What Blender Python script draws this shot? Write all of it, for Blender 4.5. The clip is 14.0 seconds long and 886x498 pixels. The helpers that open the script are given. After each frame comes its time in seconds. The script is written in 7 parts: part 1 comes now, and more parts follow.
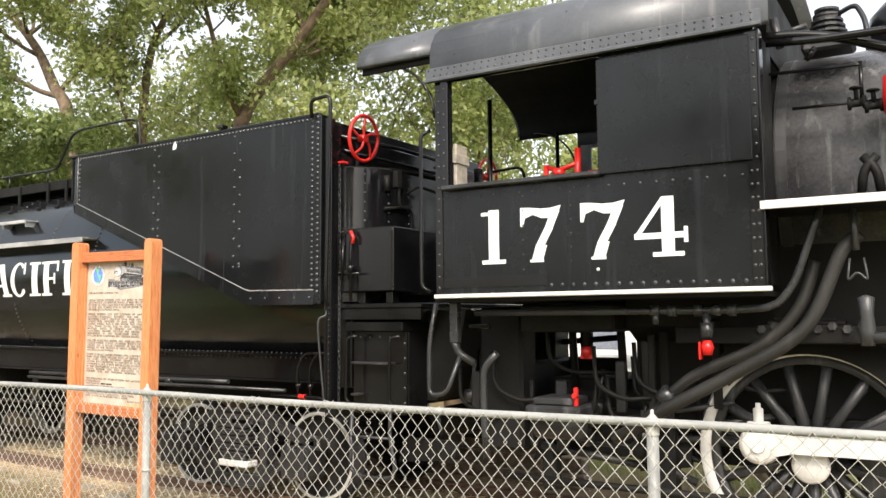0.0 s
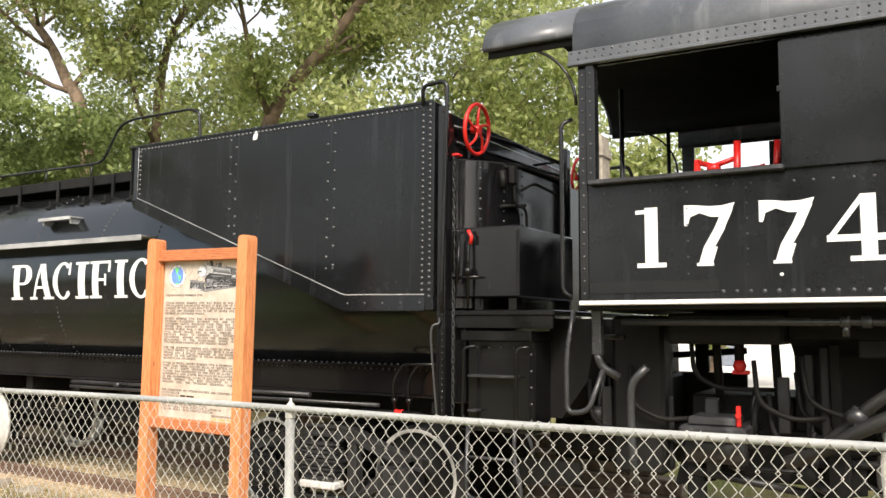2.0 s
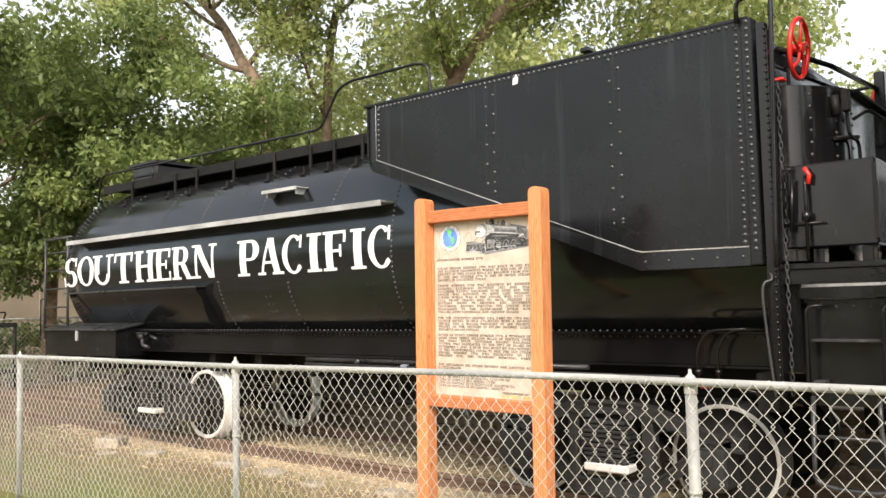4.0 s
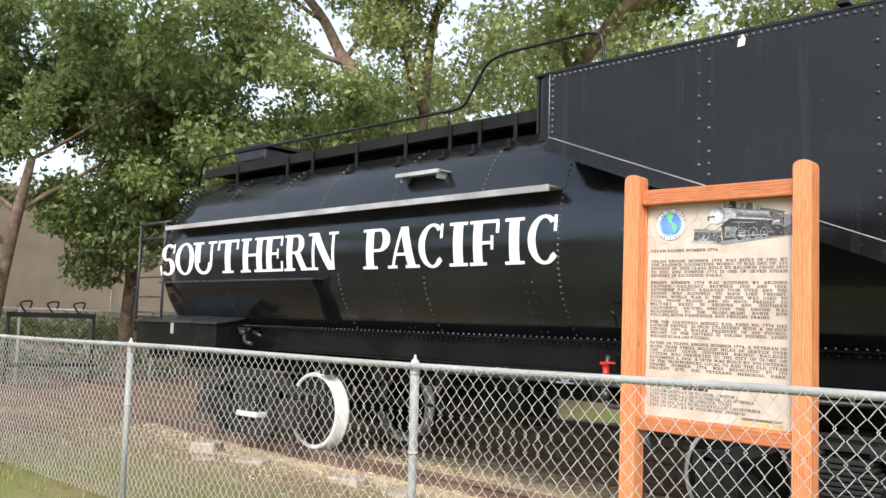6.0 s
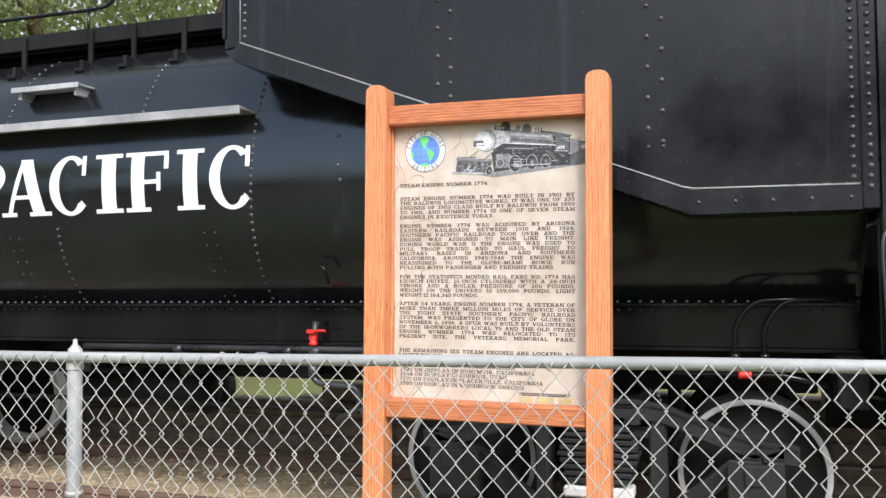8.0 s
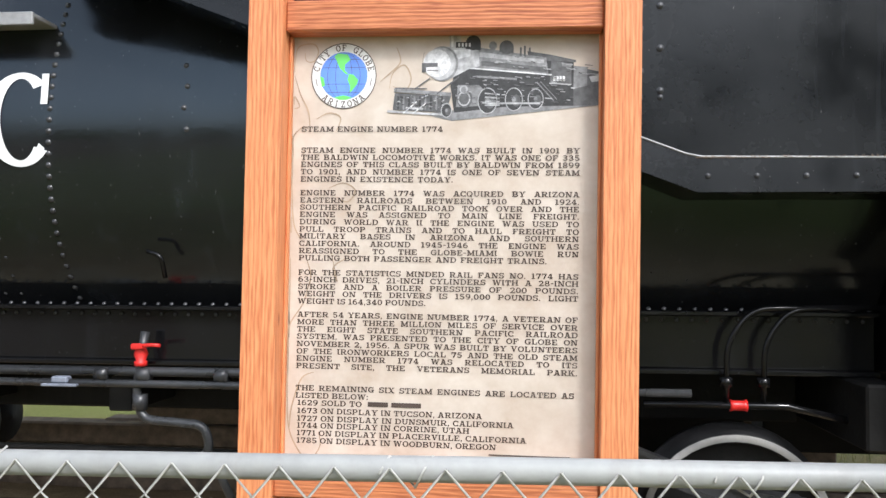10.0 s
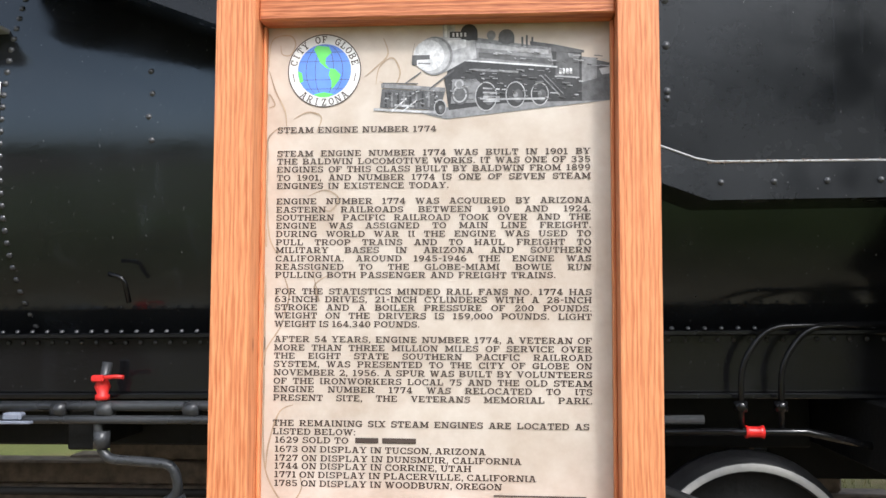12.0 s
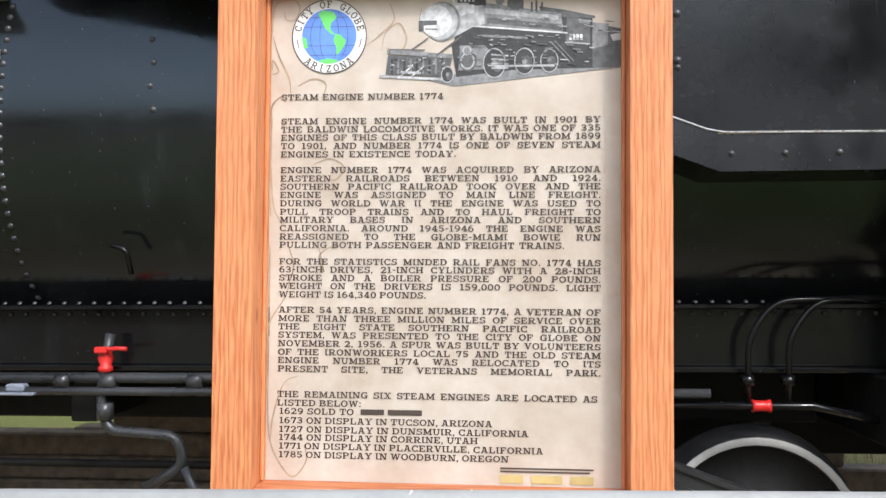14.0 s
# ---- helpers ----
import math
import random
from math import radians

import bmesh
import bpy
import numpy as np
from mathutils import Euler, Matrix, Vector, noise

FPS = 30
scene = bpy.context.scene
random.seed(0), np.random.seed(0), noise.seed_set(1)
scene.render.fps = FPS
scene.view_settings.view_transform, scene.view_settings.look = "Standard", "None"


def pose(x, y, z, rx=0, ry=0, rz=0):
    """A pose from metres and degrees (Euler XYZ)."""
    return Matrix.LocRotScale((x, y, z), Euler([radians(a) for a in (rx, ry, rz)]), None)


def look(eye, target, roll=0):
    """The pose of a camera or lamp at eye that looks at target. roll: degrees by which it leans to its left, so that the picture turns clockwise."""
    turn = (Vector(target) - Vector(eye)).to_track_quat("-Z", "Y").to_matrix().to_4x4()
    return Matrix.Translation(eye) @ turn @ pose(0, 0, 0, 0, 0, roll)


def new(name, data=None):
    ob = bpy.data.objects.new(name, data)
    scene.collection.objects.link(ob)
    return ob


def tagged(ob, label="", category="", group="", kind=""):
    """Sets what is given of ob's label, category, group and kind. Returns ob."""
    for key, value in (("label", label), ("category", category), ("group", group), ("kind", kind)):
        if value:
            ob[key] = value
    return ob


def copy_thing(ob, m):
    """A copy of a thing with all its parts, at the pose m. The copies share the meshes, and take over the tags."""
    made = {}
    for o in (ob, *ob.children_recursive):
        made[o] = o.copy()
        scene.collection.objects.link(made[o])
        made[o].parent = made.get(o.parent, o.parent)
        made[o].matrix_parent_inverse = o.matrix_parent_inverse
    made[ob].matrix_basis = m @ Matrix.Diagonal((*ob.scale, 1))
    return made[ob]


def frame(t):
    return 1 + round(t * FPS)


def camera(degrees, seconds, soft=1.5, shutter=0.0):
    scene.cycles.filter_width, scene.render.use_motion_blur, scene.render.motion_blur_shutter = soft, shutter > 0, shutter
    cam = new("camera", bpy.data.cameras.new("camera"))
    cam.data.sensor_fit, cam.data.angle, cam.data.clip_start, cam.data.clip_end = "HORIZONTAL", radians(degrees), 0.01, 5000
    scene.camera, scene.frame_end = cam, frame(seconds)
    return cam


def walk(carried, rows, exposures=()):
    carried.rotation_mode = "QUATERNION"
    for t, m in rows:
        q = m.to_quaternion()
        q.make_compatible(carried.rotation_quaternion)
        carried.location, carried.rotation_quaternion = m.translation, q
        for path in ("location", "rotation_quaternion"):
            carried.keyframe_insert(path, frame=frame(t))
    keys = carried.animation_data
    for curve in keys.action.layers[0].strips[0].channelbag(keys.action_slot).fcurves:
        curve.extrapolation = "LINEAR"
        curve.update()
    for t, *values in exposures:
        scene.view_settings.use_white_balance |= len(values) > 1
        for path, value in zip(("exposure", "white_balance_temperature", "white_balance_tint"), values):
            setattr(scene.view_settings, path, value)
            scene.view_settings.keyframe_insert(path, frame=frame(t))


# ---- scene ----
cam = camera(55.3, 14.0)
PATH = [
    (0, (-0.142, 0.143, 1.687), (-1.219, 1.82, 1.853), -0.5),
    (0.5, (-0.523, 0.093, 1.714), (-1.549, 1.804, 1.851), -1.5),
    (1, (-0.844, 0.05, 1.716), (-1.831, 1.784, 1.852), -1.1),
    (1.5, (-1.218, 0.088, 1.661), (-2.2, 1.821, 1.844), 0.5),
    (2, (-1.532, 0.082, 1.667), (-2.557, 1.788, 1.86), 0.2),
    (2.5, (-1.879, 0.064, 1.655), (-2.977, 1.722, 1.866), -0.8),
    (3, (-2.261, 0.111, 1.636), (-3.424, 1.724, 1.852), -1.0),
    (3.5, (-2.712, 0.092, 1.594), (-3.932, 1.668, 1.763), -1.6),
    (4, (-3.11, 0.074, 1.597), (-4.379, 1.613, 1.736), -1.5),
    (4.2, (-3.284, 0.063, 1.601), (-4.578, 1.581, 1.746), -1.2),
    (6.3, (-4.85, 0.387, 1.44), (-6.204, 1.847, 1.629), 1.6),
    (6.5, (-4.988, 0.465, 1.433), (-6.279, 1.981, 1.624), 1.2),
    (7, (-5.243, 0.671, 1.429), (-6.353, 2.324, 1.625), 1.4),
    (7.5, (-5.56, 0.953, 1.431), (-6.392, 2.765, 1.588), 0.9),
    (8, (-5.828, 1.237, 1.455), (-6.444, 3.137, 1.552), -0.6),
    (8.5, (-6.049, 1.631, 1.486), (-6.509, 3.577, 1.526), -0.4),
    (9, (-6.257, 1.947, 1.491), (-6.605, 3.916, 1.513), -0.1),
    (9.2, (-6.347, 2.088, 1.502), (-6.656, 4.064, 1.528), 0.0),
    (11.3, (-6.682, 2.806, 1.479), (-6.83, 4.795, 1.617), -0.2),
    (11.5, (-6.676, 2.81, 1.476), (-6.824, 4.8, 1.612), -0.3),
    (12, (-6.665, 2.811, 1.477), (-6.813, 4.801, 1.611), -0.7),
    (12.5, (-6.668, 2.816, 1.472), (-6.82, 4.806, 1.594), -0.8),
    (13, (-6.673, 2.84, 1.466), (-6.825, 4.832, 1.553), -0.7),
    (13.5, (-6.679, 2.848, 1.461), (-6.828, 4.841, 1.533), -0.5),
    (14, (-6.68, 2.846, 1.464), (-6.834, 4.839, 1.541), -0.5),
]
walk(cam, [(t, look(eye, target, roll)) for t, eye, target, roll in PATH], [(0, 0.3, 6850, 10), (4.2, 0.3, 6950, 10), (6.5, 0.12, 6050, 10), (9, 0.0, 5950, 10), (14, -0.08, 5950, 10)])
WORLD = bpy.data.worlds.new("sky")
scene.world = WORLD
WORLD.use_nodes = True
wn, wl = WORLD.node_tree.nodes, WORLD.node_tree.links
wn.clear()
SUN_UP, SUN_ROUND = radians(43), radians(150)
sky = wn.new("ShaderNodeTexSky")
sky.sky_type, sky.sun_disc = "NISHITA", False
sky.sun_elevation, sky.sun_rotation = SUN_UP, SUN_ROUND
sky.dust_density, sky.air_density, sky.ozone_density = 4.0, 1.0, 1.0
pale = wn.new("ShaderNodeHueSaturation")
pale.inputs["Saturation"].default_value = 0.36
pale.inputs["Value"].default_value = 2.0
bg = wn.new("ShaderNodeBackground")
bg.inputs["Strength"].default_value = 0.15
wout = wn.new("ShaderNodeOutputWorld")
wl.new(sky.outputs[0], pale.inputs["Color"])
wl.new(pale.outputs[0], bg.inputs["Color"])
wl.new(bg.outputs[0], wout.inputs["Surface"])
sun_data = bpy.data.lights.new("sun", "SUN")
sun_data.energy, sun_data.angle, sun_data.color = 1.85, radians(7), (1.0, 0.93, 0.84)
sun = new("sun", sun_data)
sun.matrix_world = look((0, 0, 30), (0 - math.sin(SUN_ROUND) * 30 / math.tan(SUN_UP), -math.cos(SUN_ROUND) * 30 / math.tan(SUN_UP), 0))

# ---- materials ----


def material(name, build):
    m = bpy.data.materials.new(name)
    m.use_nodes = True
    nt = m.node_tree
    build(nt.nodes, nt.links, nt.nodes["Principled BSDF"])
    return m


def noise_node(n, l, scale, detail=4.0, rough=0.55, stretch=(1, 1, 1), space="Object"):
    co = n.new("ShaderNodeTexCoord")
    mp = n.new("ShaderNodeMapping")
    mp.inputs["Scale"].default_value = stretch
    tx = n.new("ShaderNodeTexNoise")
    tx.inputs["Scale"].default_value, tx.inputs["Detail"].default_value = scale, detail
    tx.inputs["Roughness"].default_value = rough
    l.new(co.outputs[space], mp.inputs["Vector"])
    l.new(mp.outputs[0], tx.inputs["Vector"])
    return tx.outputs["Fac"]


def ramp(n, l, fac, stops):
    r = n.new("ShaderNodeValToRGB")
    els = r.color_ramp.elements
    while len(els) < len(stops):
        els.new(0.5)
    for e, (p, c) in zip(els, stops):
        e.position, e.color = p, (*c, 1)
    l.new(fac, r.inputs[0])
    return r.outputs["Color"]


def mix(n, l, fac, a, b, kind="MIX"):
    mx = n.new("ShaderNodeMix")
    mx.data_type, mx.blend_type = "RGBA", kind
    for sock, v in ((mx.inputs[0], fac), (mx.inputs[6], a), (mx.inputs[7], b)):
        if isinstance(v, (int, float)):
            sock.default_value = v
        elif isinstance(v, tuple):
            sock.default_value = (*v, 1)
        else:
            l.new(v, sock)
    return mx.outputs[2]


def bump(n, l, p, fac, strength, distance=0.01):
    b = n.new("ShaderNodeBump")
    b.inputs["Strength"].default_value, b.inputs["Distance"].default_value = strength, distance
    l.new(fac, b.inputs["Height"])
    l.new(b.outputs[0], p.inputs["Normal"])


def painted(name, dark, light, rough, streak=0.0, dust=(0.12, 0.12, 0.125), wave=0.15, spec=0.5, specks=0.0):
    """Brushed-on paint: two-scale colour change, rain streaks, slight waviness."""
    def build(n, l, p):
        a = noise_node(n, l, 1.6, 6)
        f = noise_node(n, l, 40, 3)
        col = ramp(n, l, a, [(0.35, dark), (0.7, light)])
        if streak:
            s = noise_node(n, l, 1.0, 5, 0.65, (9, 9, 0.35))
            sf = ramp(n, l, s, [(0.56, (0, 0, 0)), (0.78, (streak,) * 3)])
            col = mix(n, l, sf, col, dust)
        col = mix(n, l, 0.25, col, ramp(n, l, f, [(0.3, dark), (0.75, light)]))
        if specks:
            d = noise_node(n, l, 75, 3, 0.6, (1, 1, 0.6))
            col = mix(n, l, ramp(n, l, d, [(0.7, (0, 0, 0)), (0.76, (specks,) * 3)]), col, (0.3, 0.3, 0.29))
        l.new(col, p.inputs["Base Color"])
        r = ramp(n, l, noise_node(n, l, 3.1, 5), [(0.3, (max(rough - 0.09, 0.05),) * 3), (0.75, (rough + 0.16,) * 3)])
        l.new(r, p.inputs["Roughness"])
        p.inputs["Specular IOR Level"].default_value = spec
        bump(n, l, p, mix(n, l, 0.3, a, f), wave, 0.012)
    return material(name, build)


BLACK = painted("black gloss paint", (0.004, 0.004, 0.0045), (0.009, 0.009, 0.01), 0.12, 0.3, (0.035, 0.037, 0.042), wave=0.12, spec=0.38, specks=0.25)
TANK_BLACK = painted("black tank paint", (0.006, 0.0062, 0.0066), (0.013, 0.0135, 0.0145), 0.13, 0.5, (0.045, 0.05, 0.06), 0.12, 0.72, 0.4)
TANK_BLACK.node_tree.nodes["Principled BSDF"].inputs["Specular Tint"].default_value = (0.68, 0.86, 1.0, 1)
# rivet heads coloured paler than the sheets to stand in for their glints
RIVET = painted("glint-pale rivet paint", (0.014, 0.0145, 0.016), (0.07, 0.071, 0.075), 0.2, 0.2, wave=0.1)
BLACK_SIDE = painted("black satin paint", (0.005, 0.0054, 0.006), (0.0105, 0.0114, 0.013), 0.2, 0.8, (0.034, 0.037, 0.042), 0.1, 0.3, 0.35)
BLACK_SIDE.node_tree.nodes["Principled BSDF"].inputs["Specular Tint"].default_value = (0.95, 0.98, 1.0, 1)
BLACK_OLD = painted("weathered black paint", (0.012, 0.012, 0.013), (0.045, 0.046, 0.05), 0.38, 0.8, (0.16, 0.16, 0.17), 0.3)
BLACK_DULL = painted("sooty black paint", (0.006, 0.006, 0.0058), (0.017, 0.0165, 0.016), 0.6, 0.3, (0.04, 0.037, 0.034), 0.5, 0.18)
# real streaks, on a base greyed up to carry the sky's reflection
BOILER = painted("streaked boiler jacket paint", (0.035, 0.035, 0.037), (0.2, 0.2, 0.21), 0.16, 1.0, (0.42, 0.42, 0.42), 1.0, 0.75, 0.7)
ROOF = painted("faded roof paint", (0.05, 0.055, 0.064), (0.115, 0.122, 0.136), 0.34, 0.9, (0.26, 0.26, 0.27), 0.15)
HOSE = painted("cracked hose wrapping", (0.008, 0.008, 0.0075), (0.035, 0.034, 0.033), 0.55, 0.4, (0.11, 0.1, 0.09), 0.9, 0.3)
PIPE_GREY = painted("greyed pipe paint", (0.014, 0.0145, 0.016), (0.055, 0.057, 0.06), 0.3, 0.3, wave=0.5)
WHITE = painted("white lettering paint", (0.72, 0.72, 0.71), (0.85, 0.85, 0.84), 0.45, 0.15, (0.45, 0.44, 0.42), 0.2)
# dirty white of the front truck's rims, with the gloom there darkening the colour
RIM_GREY = painted("dirty white rim paint greyed for shade", (0.28, 0.275, 0.26), (0.5, 0.49, 0.47), 0.5, 0.6, (0.1, 0.095, 0.09), 0.4)
TRUCK_GREY = painted("dusty black casting paint", (0.01, 0.01, 0.011), (0.036, 0.036, 0.038), 0.4, 0.5, (0.1, 0.093, 0.086), 0.5, 0.4)
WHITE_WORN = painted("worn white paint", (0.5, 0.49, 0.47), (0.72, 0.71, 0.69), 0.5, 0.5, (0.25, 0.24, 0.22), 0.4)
RED = painted("red enamel", (0.55, 0.012, 0.012), (0.72, 0.03, 0.022), 0.35, 0.1, (0.3, 0.02, 0.02), 0.2)
STEEL_WORN = painted("worn bright steel", (0.2, 0.2, 0.2), (0.5, 0.5, 0.5), 0.35, 0.3, (0.12, 0.12, 0.12), 0.3)
MATT_BLACK = painted("matt near-black", (0.008, 0.008, 0.008), (0.018, 0.018, 0.0175), 0.8, 0.3, (0.03, 0.028, 0.027), 0.5, 0.1)
RUST = painted("rusty rail steel", (0.08, 0.045, 0.03), (0.2, 0.125, 0.085), 0.75, 0.2, (0.16, 0.1, 0.07), 0.6)


def galvanised(n, l, p):
    c = ramp(n, l, noise_node(n, l, 18, 6), [(0.3, (0.4, 0.395, 0.37)), (0.7, (0.6, 0.59, 0.56))])
    d = ramp(n, l, noise_node(n, l, 2.5, 6, 0.6, (1, 1, 0.3)), [(0.5, (0, 0, 0)), (0.8, (0.5, 0.5, 0.5))])
    l.new(mix(n, l, d, c, (0.26, 0.23, 0.19)), p.inputs["Base Color"])
    p.inputs["Metallic"].default_value, p.inputs["Roughness"].default_value = 0.15, 0.5
    bump(n, l, p, noise_node(n, l, 90, 3), 0.15, 0.002)


GALV = material("galvanised steel", galvanised)
POST_GALV = painted("dulled galvanised pipe", (0.24, 0.245, 0.24), (0.42, 0.425, 0.41), 0.5, 0.5, (0.17, 0.15, 0.13), 0.2)


def stained_wood(n, l, p, along, tone):
    """Sawn fir: fine straight grain lines wandering along the piece, knots and worn patches."""
    co = n.new("ShaderNodeTexCoord")
    info = n.new("ShaderNodeObjectInfo")
    add = n.new("ShaderNodeVectorMath")
    l.new(co.outputs["Object"], add.inputs[0])
    l.new(info.outputs["Random"], add.inputs[1])
    mp = n.new("ShaderNodeMapping")
    mp.inputs["Scale"].default_value = {"z": (1, 1, 0.07), "x": (0.07, 1, 1)}[along]
    l.new(add.outputs[0], mp.inputs["Vector"])
    wv = n.new("ShaderNodeTexWave")
    wv.wave_type, wv.bands_direction = "BANDS", "X" if along == "z" else "Z"
    for name, v in (("Scale", 23.0), ("Distortion", 9.0), ("Detail", 4.0), ("Detail Scale", 1.6), ("Detail Roughness", 0.65)):
        wv.inputs[name].default_value = v
    l.new(mp.outputs[0], wv.inputs["Vector"])
    fine = n.new("ShaderNodeTexNoise")
    fine.inputs["Scale"].default_value, fine.inputs["Detail"].default_value = 160.0, 4.0
    l.new(mp.outputs[0], fine.inputs["Vector"])
    deep, mid, pale = tone
    c = ramp(n, l, wv.outputs["Fac"], [(0.05, deep), (0.4, mid), (0.95, pale)])
    c = mix(n, l, 0.5, c, ramp(n, l, fine.outputs["Fac"], [(0.35, deep), (0.65, pale)]))
    blot = ramp(n, l, noise_node(n, l, 2.2, 4), [(0.4, (0, 0, 0)), (0.8, (0.45, 0.45, 0.45))])
    c = mix(n, l, blot, c, pale)
    kn = n.new("ShaderNodeTexVoronoi")
    kn.inputs["Scale"].default_value = 1.0
    km = n.new("ShaderNodeMapping")
    km.inputs["Scale"].default_value = {"z": (7, 7, 3.4), "x": (3.4, 7, 7)}[along]
    l.new(add.outputs[0], km.inputs["Vector"])
    l.new(km.outputs[0], kn.inputs["Vector"])
    kf = ramp(n, l, kn.outputs["Distance"], [(0.03, (0.75,) * 3), (0.1, (0, 0, 0))])
    l.new(mix(n, l, kf, c, (0.2, 0.045, 0.014)), p.inputs["Base Color"])
    p.inputs["Roughness"].default_value = 0.6
    bump(n, l, p, mix(n, l, 0.4, wv.outputs["Fac"], fine.outputs["Fac"]), 0.35, 0.003)


WOOD_UP = material("orange-stained post wood", lambda n, l, p: stained_wood(n, l, p, "z", ((0.44, 0.115, 0.035), (0.6, 0.2, 0.07), (0.74, 0.31, 0.13))))
WOOD_ACROSS = material("red-brown stained rail wood", lambda n, l, p: stained_wood(n, l, p, "x", ((0.26, 0.06, 0.02), (0.43, 0.125, 0.043), (0.6, 0.22, 0.085))))


def parchment(n, l, p):
    a = noise_node(n, l, 3.2, 7, 0.6)
    b = noise_node(n, l, 9, 6, 0.65)
    c = ramp(n, l, a, [(0.3, (0.45, 0.355, 0.275)), (0.5, (0.58, 0.5, 0.42)), (0.7, (0.65, 0.585, 0.51))])
    l.new(mix(n, l, 0.4, c, ramp(n, l, b, [(0.3, (0.4, 0.305, 0.225)), (0.7, (0.66, 0.6, 0.53))])), p.inputs["Base Color"])
    p.inputs["Roughness"].default_value = 0.5


PAPER = material("parchment-look print", parchment)


def plain(name, col, rough=0.5, vary=0.15, scale=12.0, metal=0.0):
    def build(n, l, p):
        lo, hi = tuple(c * (1 - vary) for c in col), tuple(min(c * (1 + vary), 0.9) for c in col)
        l.new(ramp(n, l, noise_node(n, l, scale, 5), [(0.3, lo), (0.7, hi)]), p.inputs["Base Color"])
        p.inputs["Roughness"].default_value, p.inputs["Metallic"].default_value = rough, metal
        bump(n, l, p, noise_node(n, l, scale * 6, 3), 0.15, 0.004)
    return material(name, build)


INK = plain("dark brown ink", (0.07, 0.05, 0.04), 0.55)
VINE = plain("pale brown ink", (0.4, 0.305, 0.215), 0.55, 0.3)
SEAL_BLUE = plain("blue ink", (0.13, 0.27, 0.8), 0.45)
SEAL_GREEN = plain("green ink", (0.16, 0.66, 0.14), 0.45)
SEAL_WHITE = plain("white ink", (0.78, 0.78, 0.76), 0.45, 0.05)
GREYS = [plain("grey print ink", (g, g, g * 1.02), 0.5, 0.35, 60) for g in (0.035, 0.1, 0.22, 0.42, 0.66)]
GOLD_INK = plain("ochre ink", (0.5, 0.41, 0.17), 0.5)
CANVAS = plain("weathered board", (0.4, 0.36, 0.3), 0.7, 0.3)
STUCCO = plain("tan stucco", (0.47, 0.38, 0.28), 0.85, 0.12, 1.2)
STONE = plain("pale concrete block", (0.32, 0.27, 0.21), 0.85, 0.3, 9)
TIE = plain("weathered tie wood", (0.23, 0.175, 0.13), 0.85, 0.45, 9)
CONCRETE = plain("sunlit pale concrete", (0.5, 0.485, 0.45), 0.9, 0.12, 0.8)
STRAW = plain("dry straw litter", (0.62, 0.48, 0.3), 0.85, 0.35, 14)
BARK = plain("tree bark", (0.19, 0.135, 0.095), 0.9, 0.5, 7)
SHADE_CLOTH = plain("faded blue-grey steel", (0.2, 0.22, 0.27), 0.5, 0.2)


